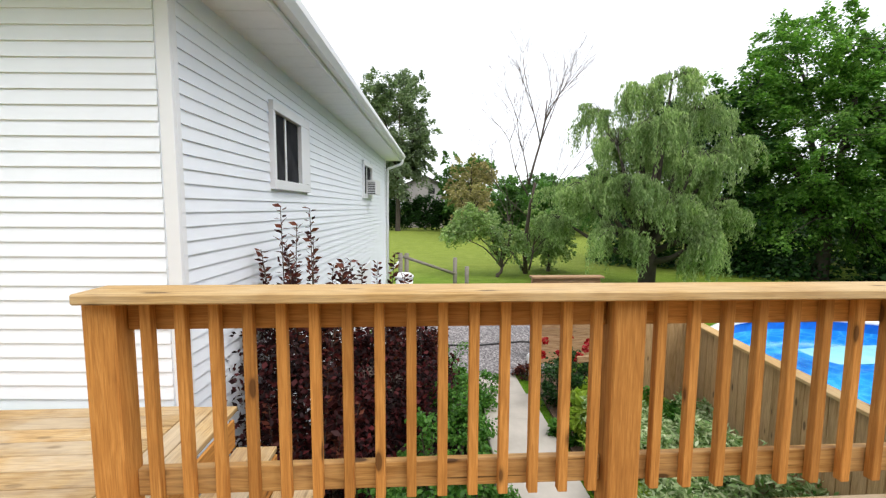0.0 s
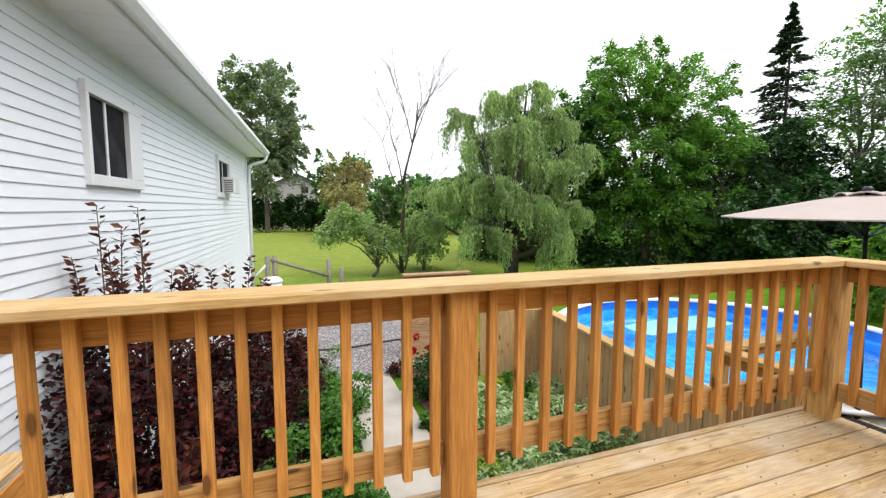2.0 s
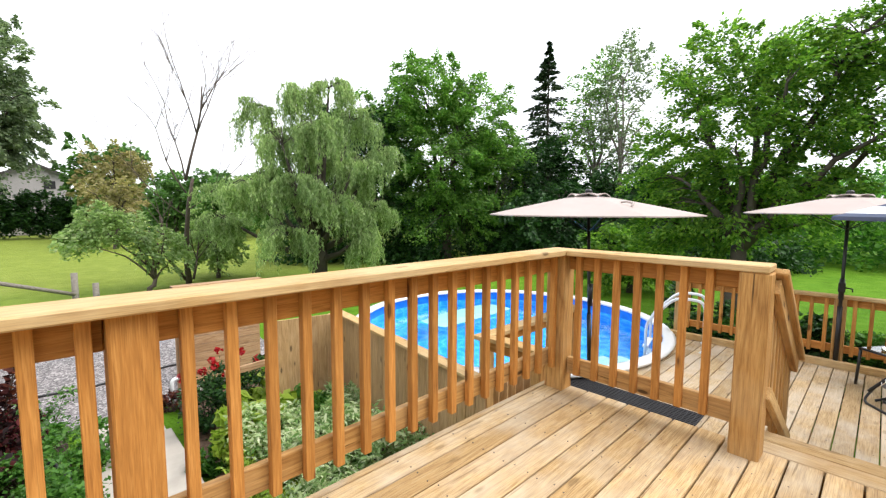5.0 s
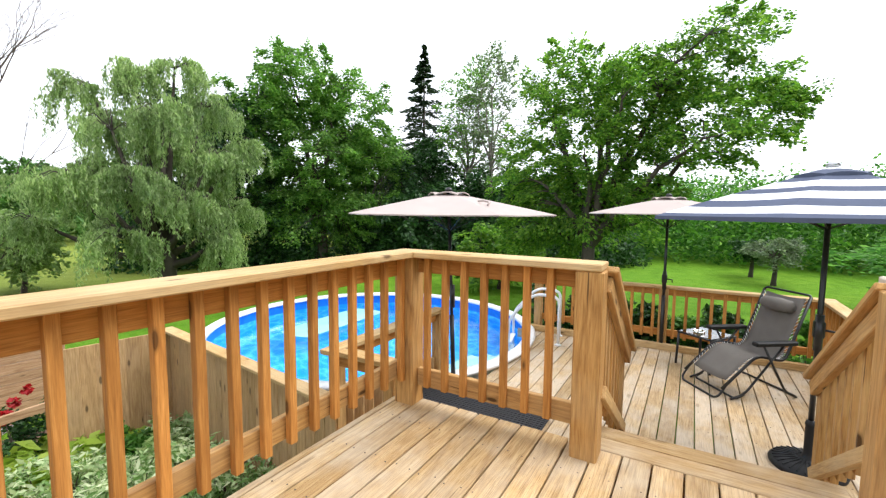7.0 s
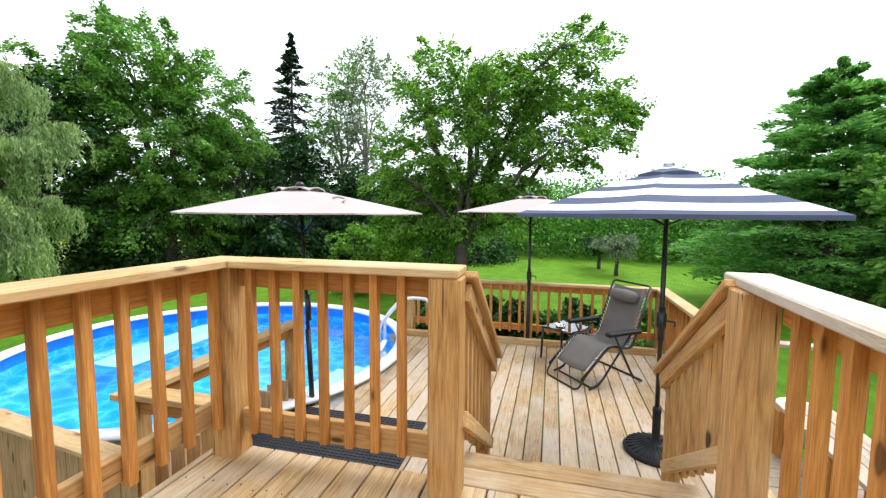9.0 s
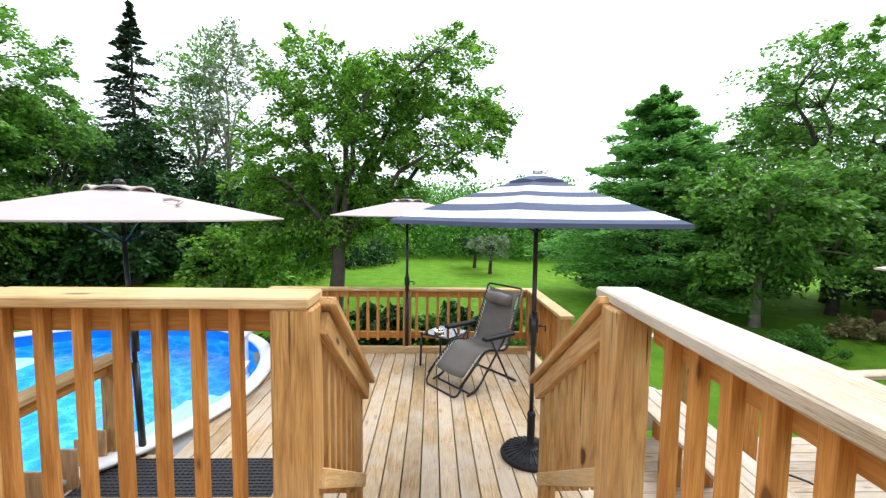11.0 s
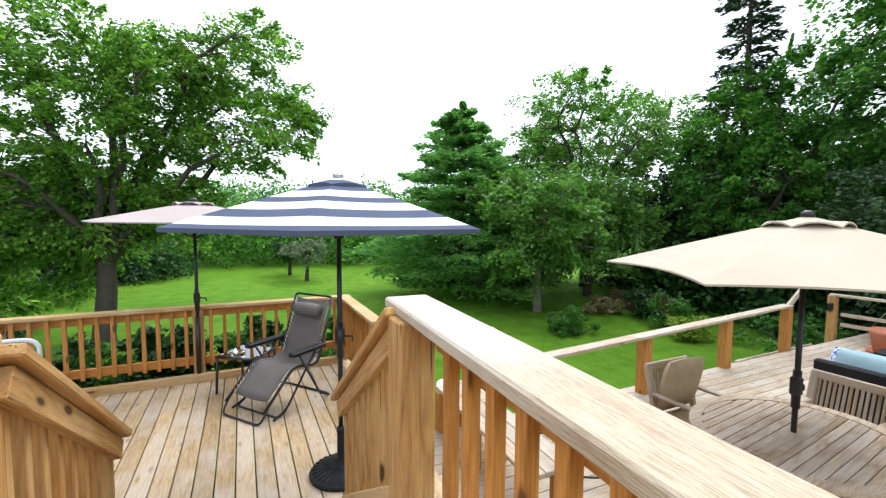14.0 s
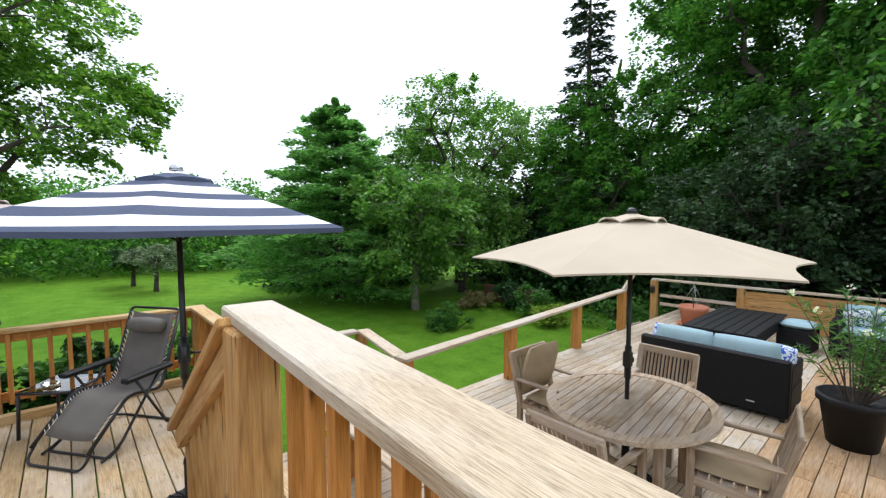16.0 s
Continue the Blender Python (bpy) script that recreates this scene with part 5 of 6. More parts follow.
sofa(pose(2.15, -9.95, DINE, 0, 0, 0), "black wicker loveseat heaped with patterned pillows", 1.7, ((0.55, PILLOW_NAVY, "navy and white patterned pillow"), (0.1, PILLOW_NAVY, "navy and white patterned pillow"), (-0.4, PILLOW_NAVY, "navy and white patterned pillow")), CUSHION_BLUE)
lt = thing("patio_table", "black slatted patio table with solid sides", "table", pose(4.12, -8.92, DINE, 0, 0, 0))
for k in range(7):
    beam("slat", (-0.435 + 0.145 * k, -1.1, 0.52), (-0.435 + 0.145 * k, 1.1, 0.52), 0.137, 0.03, BLACK_RESIN, lt, bev=0.006)
for x in (-0.44, 0.44):
    block("side_panel", (x - 0.025, -1.06, 0.3), (x + 0.025, 1.06, 0.504), WICKER, lt)
for y in (-1.04, 1.04):
    block("end_panel", (-0.414, y - 0.02, 0.3), (0.414, y + 0.02, 0.504), WICKER, lt)
for x in (-0.42, 0.42):
    for y in (-1.0, 1.0):
        beam("leg", (x, y, 0), (x, y, 0.3), 0.07, 0.07, BLACK_RESIN, lt)
st = thing("ottoman", "black wicker stool with a pale blue cushion", "stool", pose(3.42, -9.75, DINE, 0, 0, -6))
block("body", (-0.24, -0.24, 0.0), (0.24, 0.24, 0.38), WICKER, st, bev=0.015)
cushion("cushion", 0.48, 0.48, 0.13, CUSHION_BLUE, st, pose(0, 0, 0.44), "pale blue cushion")


def pot_profile(r, h):
    return [(0.0, 0.0), (r * 0.72, 0.0), (r * 0.95, h * 0.82), (r, h * 0.84), (r * 1.02, h), (r * 0.93, h), (r * 0.9, h * 0.85), (0.0, h * 0.84)]


tp = thing("flower_pot", "terracotta pot hung on a chain hook at the deck edge", "plant pot", pose(5.22, -10.2, DINE))
lathe("pot", pot_profile(0.28, 0.42), TERRACOTTA, tp, 36)
lathe("saucer", [(0.0, 0.0), (0.26, 0.0), (0.31, 0.05), (0.295, 0.05), (0.24, 0.015), (0.0, 0.015)], TERRACOTTA, tp, 36)
tube("stem", [(0, 0, 0.36), (0.02, 0.01, 0.6), (0.0, 0, 0.78)], 0.012, TWIG, tp, 6)
for k in range(3):
    a = 2.1 * k
    tube("chain", [(0.26 * math.cos(a), 0.26 * math.sin(a), 0.42), (0, 0, 0.86)], 0.004, STEEL, tp, 5)
hook = tube("hook", round_pts([(0, 0, 0.86), (0.03, 0, 0.9), (0, 0, 0.95), (-0.03, 0, 0.92)], 0.02, 3), 0.006, STEEL, tp, 6)

# ---- trees and plants ----


def unit(n):
    v = RNG.normal(size=(n, 3))
    return v / np.linalg.norm(v, axis=1, keepdims=True)


def crown_points(centre, radii, count, clumps, clump_r, hollow=0.45, flat=0.6, ragged=0.35):
    """Leaf places gathered in uneven clumps through an ellipsoid."""
    d = unit(clumps)
    off = RNG.uniform(0, 50)
    rag = np.array([noise.noise((p[0] * 1.6 + off, p[1] * 1.6, p[2] * 1.6)) for p in d])
    rad = (hollow + (1 - hollow) * RNG.uniform(0, 1, clumps) ** 0.6) * (1 + ragged * rag)
    cs = np.asarray(centre) + d * rad[:, None] * np.asarray(radii)
    per = max(1, count // clumps)
    size = clump_r * RNG.uniform(0.55, 1.3, (clumps, 1, 1))
    spread = unit(clumps * per).reshape(clumps, per, 3) * np.clip(RNG.uniform(0, 1, (clumps, per, 1)) ** 0.5 * (1 + 0.2 * RNG.normal(size=(clumps, per, 1))), 0, 1.4)
    spread[:, :, 2] *= flat
    pts = cs[:, None, :] + spread * size
    return pts.reshape(-1, 3), cs


def boughs(lobes, count, ragged, hollow):
    """Bough places through a crown of overlapping lobes (dx, dy, z, rx, ry, rz), more of them near the outside."""
    area = np.array([l[3] * l[5] + l[4] * l[5] for l in lobes])
    pick = RNG.choice(len(lobes), count, p=area / area.sum())
    lo = np.asarray(lobes, float)[pick]
    d = unit(count)
    off = RNG.uniform(0, 50)
    rag = np.array([noise.noise((p[0] * 1.9 + off, p[1] * 1.9 + k, p[2] * 1.9)) for p, k in zip(d, pick)])
    rad = (hollow + (1 - hollow) * RNG.uniform(0, 1, count) ** 0.55) * (1 + ragged * rag)
    return lo[:, :3] + d * rad[:, None] * lo[:, 3:]


def sprays(tips, axis, per, length, droop, lift=0.0):
    """Leaves of flat sprays, one at each tip: places and directions. Sprays point away from the trunk's axis and sag."""
    n = len(tips)
    out = tips - axis
    out[:, 2] = out[:, 2] * 0.25 + lift
    out += RNG.normal(size=(n, 3)) * 0.35 * np.linalg.norm(out, axis=1, keepdims=True)
    out /= np.linalg.norm(out, axis=1, keepdims=True) + 1e-9
    side = np.cross(out, (0, 0, 1.0))
    side /= np.linalg.norm(side, axis=1, keepdims=True) + 1e-9
    L = (length * RNG.uniform(0.55, 1.45, (n, 1)))[:, None, :]
    u = RNG.uniform(0, 1, (n, per, 1)) ** 0.7
    v = RNG.normal(size=(n, per, 1)) * 0.26 * (1.25 - 0.8 * u)
    p = tips[:, None, :] + (out[:, None, :] * (u - 0.6) + side[:, None, :] * v) * L
    p[:, :, 2] += ((0.1 * RNG.normal(size=(n, per, 1)) - droop * u * u - 0.45 * np.abs(v)) * L)[:, :, 0]
    d = out[:, None, :] + side[:, None, :] * np.sign(v) * 0.8 + np.array([0, 0, -0.35])
    return p.reshape(-1, 3), d.reshape(-1, 3)


def limbs(fork, trunk_r, tips, mains, wob=0.1):
    """Tapered trunk to the fork, main limbs out of it, and a thin branch to every bough from the nearest limb."""
    fork = Vector(fork)
    chunks = [tube_data([(0, 0, -0.25), (0, 0, 0.15), tuple(fork * 0.5 + Vector((0.04, -0.03, 0))), tuple(fork)], [trunk_r * 1.5, trunk_r * 1.1, trunk_r * 0.95, trunk_r * 0.8], 10)]
    chosen = [int(np.argmax(tips[:, 2]))]
    dist = np.linalg.norm(tips - tips[chosen[0]], axis=1)
    for _ in range(mains - 1):
        k = int(np.argmax(dist * np.where(tips[:, 2] > fork.z - 0.6, 1.0, 0.3)))
        chosen.append(k)
        dist = np.minimum(dist, np.linalg.norm(tips - tips[k], axis=1))
    nodes, thick = [np.array(fork)], [trunk_r * 0.5]
    for k in chosen:
        t = Vector(tips[k])
        s = fork - Vector((0, 0, RNG.uniform(0, 0.25) * fork.z))
        reach = (t - s).length
        rise = Vector((0, 0, 0.22 * reach))
        pts, rad = [], []
        for j in range(8):
            u = j / 7
            q = s.lerp(t, u * 0.93) + rise * 4 * u * (1 - u) * 0.6 + Vector(RNG.normal(size=3)) * wob * reach * 0.18 * (0 < j < 7)
            pts.append(q)
            rad.append(trunk_r * (0.52 * (1 - u) ** 0.9 + 0.03))
        chunks.append(tube_data(pts, rad, 7))
        nodes += [np.array(q) for q in pts[2:]]
        thick += rad[2:]
    nodes = np.array(nodes)
    for t in tips:
        gap = np.linalg.norm(nodes - t, axis=1) + 1.2 * np.maximum(0, nodes[:, 2] - t[2])
        k = int(np.argmin(gap))
        a, b = Vector(nodes[k]), Vector(t)
        r = min(thick[k] * 0.5, 0.008 + 0.012 * (b - a).length)
        mid = a.lerp(b, 0.5) + Vector((RNG.normal() * 0.08, RNG.normal() * 0.08, 0.1)) * (b - a).length
        chunks.append(tube_data([a, mid, b], [r, r * 0.7, r * 0.25], 4))
    return joined(chunks)


def tree(label, x, y, top, radius, crown_low, leaf, count, size, trunk_r=0.18, bark=BARK, clumps=90, clump_r=0.9, hollow=0.45, shift=(0, 0), ragged=0.35, group="", name="tree", lobes=None, fork=None, aspect=0.62, droop=0.25, mains=9):
    """Broadleaf tree: crown of leafy sprays on a forked skeleton. Lobe heights are above the world's zero."""
    t = thing(name, label, "tree", pose(x, y, GROUND), group=group)
    h, lo = top - GROUND, crown_low - GROUND
    if lobes:
        lobes = [(a, b, c - GROUND, p, q, r) for a, b, c, p, q, r in lobes]
    else:
        mid, half = (h + lo) / 2, (h - lo) / 2
        lobes = [(shift[0], shift[1], mid, radius * 0.82, radius * 0.82, half * 0.8)]
        for k in range(7):
            a = 0.9 * k + x
            f = (0.55, -0.5, 0.1, -0.15, 0.7, -0.6, 0.35)[k]
            w = radius * 0.55 * math.sqrt(1 - f * f)
            lobes.append((shift[0] + w * math.cos(a), shift[1] + w * math.sin(a), mid + half * f * 0.9, radius * 0.5, radius * 0.5, half * (1 - abs(f)) * 0.45 + half * 0.18))
    n = clumps * 3
    tips = boughs(lobes, n, ragged, hollow)
    tips = tips[tips[:, 2] > 0.15]
    axis = np.stack([np.full(len(tips), shift[0] * 0.5), np.full(len(tips), shift[1] * 0.5), np.full(len(tips), (h + lo) * 0.42)], 1)
    pts, dirs = sprays(tips, axis, max(4, count // len(tips)), clump_r * 1.15, droop)
    ok = pts[:, 2] > 0.1
    attach("trunk", mesh_of("trunk", *limbs(fork or (shift[0] * 0.2, shift[1] * 0.2, max(0.8, lo + 0.22 * (h - lo))), trunk_r, tips, mains), bark, True), t)
    attach("crown", leaf_mesh("crown", pts[ok], size, leaf, aspect=aspect, along=dirs[ok], up_bias=0.4), t)
    return t


def conifer(label, x, y, top, radius, leaf, count, tiers, size, low=0.4, droop=0.25, trunk_r=0.16, lift=0.0, gap=0.0, power=0.9, per_branch=9, fan=0.17, face=0.6):
    """Whorled branches, each a flat spray of needle tufts."""
    t = thing("tree", label, "tree", pose(x, y, GROUND))
    h = top - GROUND
    chunks = [tube_data([(0, 0, -0.2), (0, 0, h * 0.5), (0, 0, h * 0.99)], [trunk_r, trunk_r * 0.55, 0.015], 8)]
    pts, dirs = [], []
    needles = max(8, count // (tiers * per_branch))
    for k in range(tiers):
        f = k / (tiers - 1)
        z0 = low + (h - low) * f ** 0.95
        z = z0
        r = radius * (1 - f) ** power * RNG.uniform(0.8, 1.15) + 0.08
        for j in range(per_branch):
            if RNG.uniform() < gap:
                continue
            a = 2 * math.pi * (j / per_branch) + RNG.uniform(-0.3, 0.3) + k
            rr = r * RNG.uniform(0.65, 1.25)
            z = z0 + RNG.uniform(-0.6, 0.6) * (h - low) / tiers
            end = Vector((rr * math.cos(a), rr * math.sin(a), z + lift * rr - droop * rr * rr / max(radius, 0.1)))
            s = Vector((0, 0, z))
            mid = s.lerp(end, 0.5) + Vector((0, 0, 0.08 * rr))
            chunks.append(tube_data([s, mid, end], [0.03 * (1 - f) + 0.01, 0.015, 0.005], 4))
            u = RNG.uniform(0.12, 1.0, needles) ** 0.75
            d = (end - s).normalized()
            sd = np.array(d.cross(Vector((0, 0, 1))).normalized())
            w = RNG.normal(size=needles) * fan * rr * (1.15 - u * 0.7)
            p = np.array(s)[None] * ((1 - u) ** 2)[:, None] + np.array(mid)[None] * (2 * u * (1 - u))[:, None] + np.array(end)[None] * (u ** 2)[:, None]
            p = p + sd[None] * w[:, None]
            p[:, 2] += RNG.normal(size=needles) * 0.05 - np.abs(w) * 0.25
            pts.append(p)
            dirs.append(np.array(d)[None] * 0.9 + sd[None] * np.sign(w)[:, None] * 0.7)
    attach("trunk", mesh_of("trunk", *joined(chunks), BARK, True), t)
    attach("crown", leaf_mesh("crown", np.concatenate(pts), size, leaf, aspect=0.3, along=np.concatenate(dirs), up_bias=face), t)
    return t


def willow(label, x, y, turn, lobes):
    """Weeping crown: arching branches in lobes (dx, dy, top, radius, drop), each with a curtain of hanging leafy strands."""
    t = thing("willow_tree", label, "tree", pose(x, y, GROUND, 0, 0, turn))
    pts, dirs = [], []
    chunks = [tube_data([(0, 0, -0.2), (0.1, 0, 1.2), (0.0, 0.2, 2.6)], [0.34, 0.28, 0.2], 9)]
    for dx, dy, top, r, drop in lobes:
        zt = top - GROUND
        hub = Vector((dx * 0.8, dy * 0.8, zt - 0.45 * r))
        chunks.append(tube_data([(0, 0.1, min(1.6, zt * 0.4)), (dx * 0.4, dy * 0.4, zt * 0.55), tuple(hub)], [0.17, 0.1, 0.035], 7))
        for i in range(int(r * 13)):
            a, q = RNG.uniform(0, 2 * math.pi), RNG.uniform(0.1, 1) ** 0.6
            end = Vector((dx + r * q * math.cos(a), dy + r * q * math.sin(a), zt - q * q * r * 0.75 + RNG.normal() * 0.16))
            mid = hub.lerp(end, 0.55) + Vector((0, 0, 0.22 * r + 0.1))
            chunks.append(tube_data([hub, mid, end], [0.022, 0.014, 0.004], 4))
            reach = drop * RNG.uniform(0.45, 1.1)
            for _ in range(15):
                u = RNG.uniform(0.35, 1.0)
                o = np.array(hub) * (1 - u) ** 2 + np.array(mid) * 2 * u * (1 - u) + np.array(end) * u * u
                o[:2] += RNG.normal(size=2) * 0.1
                ln = min(reach * RNG.uniform(0.35, 1.0), o[2] - 0.35)
                if ln < 0.2:
                    continue
                m = int(14 + 17 * ln)
                w = np.sort(RNG.uniform(0, 1, m))
                push = 0.22 * np.minimum(1, w * 3)
                sway = RNG.normal(size=2) * 0.1
                pts.append(np.stack([o[0] + push * math.cos(a) + sway[0] * w + RNG.normal(size=m) * 0.035, o[1] + push * math.sin(a) + sway[1] * w + RNG.normal(size=m) * 0.035, o[2] - w * ln + 0.1 * np.minimum(1, w * 4)], 1))
                dirs.append(np.stack([RNG.normal(size=m) * 0.4, RNG.normal(size=m) * 0.4, np.full(m, -1.0)], 1))
    attach("trunk", mesh_of("trunk", *joined(chunks), BARK, True), t)
    attach("crown", leaf_mesh("crown", np.concatenate(pts), 0.15, LEAF_WILLOW, aspect=0.24, along=np.concatenate(dirs), up_bias=0.2), t)
    return t


def bare_tree(label, x, y, top, seed):
    t = thing("bare_tree", label, "tree", pose(x, y, GROUND))
    rng = random.Random(seed)
    chunks = []

    def grow(p, d, length, r, depth):
        n = 4
        pts = [p]
        for k in range(n):
            d = (d + Vector((rng.gauss(0, 0.09), rng.gauss(0, 0.09), 0.04))).normalized()
            pts.append(pts[-1] + d * length / n)
        chunks.append(tube_data(pts, [r * (1 - 0.55 * k / n) for k in range(n + 1)], 6 if r > 0.03 else 4))
        if depth:
            for k in range(4 if depth > 3 else 3):
                s = rng.choice(pts[2:])
                a = rng.uniform(0, 6.28)
                tilt = rng.uniform(0.35, 0.85)
                nd = (d + Vector((math.cos(a), math.sin(a), 0.15)) * tilt).normalized()
                grow(s, nd, length * rng.uniform(0.5, 0.75), r * 0.53, depth - 1)
    h = top - GROUND
    grow(Vector((0, 0, -0.1)), Vector((0.03, 0, 1)), h * 0.5, 0.12, 0)
    base = chunks and Vector((0.05, 0, h * 0.46))
    grow(base, Vector((0.12, 0, 1)), h * 0.42, 0.06, 5)
    grow(base, Vector((-0.22, 0.1, 1)), h * 0.33, 0.034, 5)
    grow(base - Vector((0, 0, 0.5)), Vector((-0.5, 0.2, 0.8)), h * 0.3, 0.034, 4)
    grow(base - Vector((0, 0, 1.2)), Vector((0.75, -0.1, 0.5)), h * 0.3, 0.03, 4)
    grow(base - Vector((0, 0, 1.5)), Vector((-0.85, -0.2, 0.55)), h * 0.28, 0.03, 4)
    grow(Vector((-0.1, 0, 0.2)), Vector((-0.55, 0.1, 0.9)), h * 0.26, 0.07, 2)
    grow(Vector((0.15, 0, 0.2)), Vector((0.35, 0.2, 0.9)), h * 0.18, 0.05, 2)
    attach("trunk", mesh_of("trunk", *joined(chunks), TWIG, True), t)
    return t


def bush(label, x, y, z0, radius, height, leaf, count, size, clumps=24, aspect=0.55, name="shrub", category="shrub", flat=0.7, stems=True, group="", up=0.5, clump_r=None, droop=0.1):
    b = thing(name, label, category, pose(x, y, z0), group=group)
    pts, cs = crown_points((0, 0, height * 0.5), (radius, radius, height * 0.5), count, clumps, clump_r or radius * 0.38, 0.35, flat, 0.4)
    pts = pts[pts[:, 2] > 0.02]
    if stems:
        ch = [tube_data([(c[0] * 0.15, c[1] * 0.15, 0), (c[0] * 0.6, c[1] * 0.6, max(0.05, c[2] * 0.55)), tuple(c)], [0.012, 0.008, 0.003], 4) for c in cs]
        attach("branchwork", mesh_of("branchwork", *joined(ch), TWIG), b)
    attach("foliage", leaf_mesh("foliage", pts, size, leaf, aspect=aspect, up_bias=up, droop=droop), b)
    return b


willow("pale green weeping willow with hanging strands", 9.0, 16.1, -28, ((0.7, 0.2, 6.6, 0.9, 1.9), (-0.7, -0.3, 6.0, 0.9, 2.0), (-2.2, 0.1, 5.4, 0.75, 1.5), (1.75, 0.0, 5.3, 0.8, 1.9), (2.95, 0.1, 3.9, 0.7, 1.7), (0.2, -1.2, 4.7, 1.1, 2.0),
    (-1.5, -0.9, 4.2, 1.0, 1.9), (1.8, -1.0, 3.5, 0.9, 1.7), (-3.3, 0.0, 2.5, 0.9, 1.9), (-2.4, -1.2, 2.6, 1.0, 1.9), (-0.6, -1.7, 2.7, 1.0, 1.8), (0.9, -1.6, 1.9, 0.9, 1.9), (2.4, -0.6, 1.6, 0.8, 2.0), (-3.9, -0.3, 1.1, 0.7, 1.6),
    (-1.2, -1.9, 0.8, 1.0, 1.6), (2.1, -1.2, 0.6, 0.8, 1.6), (0.0, 1.0, 4.3, 1.2, 2.8), (-1.8, 1.0, 3.0, 1.2, 2.6), (1.6, 0.9, 3.4, 1.1, 2.8)))
bare_tree("bare dying tree with thin dark branches", 5.1, 19.6, 7.4, 5)
tree("pale green leaning bush on the lawn edge", 3.6, 18.7, 1.9, 1.9, -0.6, LEAF_WILLOW, 7000, 0.13, 0.08, TWIG, 40, 0.6, 0.4, shift=(-1.0, 0), fork=(0.2, 0, 0.5), droop=0.5, lobes=((-1.2, 0, 1.2, 0.8, 0.7, 0.5), (-1.7, 0, 0.5, 0.7, 0.7, 0.5), (-0.4, 0, 0.7, 0.8, 0.7, 0.7), (0.5, 0, 0.0, 0.8, 0.7, 0.8)))
tree("small green tree beside the bare tree", 6.4, 20.3, 1.8, 1.5, -1.5, LEAF_WILLOW, 8000, 0.14, 0.08, TWIG, 40, 0.55, 0.4, droop=0.4)
tree("tall grey-green poplar far behind the house", -2.6, 58, 21.0, 4.9, 1.5, LEAF_POPLAR, 34000, 0.36, 0.3, BARK, 110, 1.5, 0.35, ragged=0.4, mains=12)
tree("green tree behind the far hedge", 6.4, 57, 9.5, 4.0, 0.0, LEAF_ASH, 9000, 0.4, 0.25, BARK, 40, 1.5)
tree("dry yellow-brown tree far across the lawn", 6.3, 49, 7.6, 3.2, 0.5, LEAF_BROWN, 5000, 0.32, 0.2, BARK, 40, 1.0, 0.5)
tree("dry yellow-brown tree far across the lawn", 5.0, 40, 4.0, 2.2, -0.8, LEAF_BROWN, 4000, 0.26, 0.15, BARK, 30, 0.8, 0.5)
for k, (x, y, tp_, r) in enumerate(((11.5, 52, 5.8, 3.4), (16, 50, 6.5, 3.8), (21, 47, 7.0, 4.2), (13.8, 44, 5.0, 3.0))):
    tree("green tree at the far edge of the lawn", x, y, tp_, r, -1.0, LEAF_ASH, 6000, 0.34, 0.2, BARK, 36, 1.2, group="far trees")
for k in range(9):
    bush("dark clipped hedge across the far lawn", -6.5 + 1.75 * k, 61.5, GROUND, 1.7, 5.6 - 0.3 * (k % 3), LEAF_DARK, 2600, 0.36, 16, name="hedge", category="hedge", group="far hedge", stems=False, flat=1.0, clump_r=1.0)

tree("large bright green leafy tree behind the pool", 18.2, 18.0, 11.2, 4.4, -1.2, LEAF_BRIGHT, 88000, 0.165, 0.3, BARK, 190, 1.0, 0.3, ragged=0.3, fork=(0, 0, 3.0), lobes=((-0.6, 0.8, 8.5, 2.3, 2.3, 2.4), (-2.2, 2.0, 6.3, 2.3, 2.3, 2.3), (1.0, -1.0, 6.9, 2.5, 2.5, 2.2), (2.2, -2.2, 4.6, 2.1, 2.1, 2.1), (0.0, 0.0, 4.0, 3.3, 3.3, 2.6), (-1.5, 1.0, 2.0, 3.0, 3.0, 2.4), (1.6, -1.4, 1.4, 2.8, 2.8, 2.2)))
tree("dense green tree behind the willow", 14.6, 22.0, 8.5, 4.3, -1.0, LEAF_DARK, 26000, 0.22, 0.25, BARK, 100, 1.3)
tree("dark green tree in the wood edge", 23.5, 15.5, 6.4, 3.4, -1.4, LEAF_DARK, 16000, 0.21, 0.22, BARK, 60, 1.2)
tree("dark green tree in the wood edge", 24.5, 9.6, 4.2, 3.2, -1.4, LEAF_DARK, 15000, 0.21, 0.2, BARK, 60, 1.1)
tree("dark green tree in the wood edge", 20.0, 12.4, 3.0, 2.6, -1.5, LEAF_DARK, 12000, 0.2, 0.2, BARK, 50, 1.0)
conifer("tall narrow dark spruce above the wood", 26.2, 16.4, 12.2, 3.9, NEEDLE, 17000, 32, 0.32, 1.5, 0.3, 0.2, gap=0.34, power=0.95)
tree("slender airy tree with pale trunk", 25.6, 12.6, 12.0, 2.3, 2.0, LEAF_BRIGHT, 6500, 0.16, 0.14, BARK_PALE, 80, 0.75, 0.2, ragged=0.4)
tree("slender airy tree with pale trunk", 24.6, 10.6, 11.4, 2.1, 2.5, LEAF_POPLAR, 6000, 0.16, 0.13, BARK_PALE, 75, 0.75, 0.2)
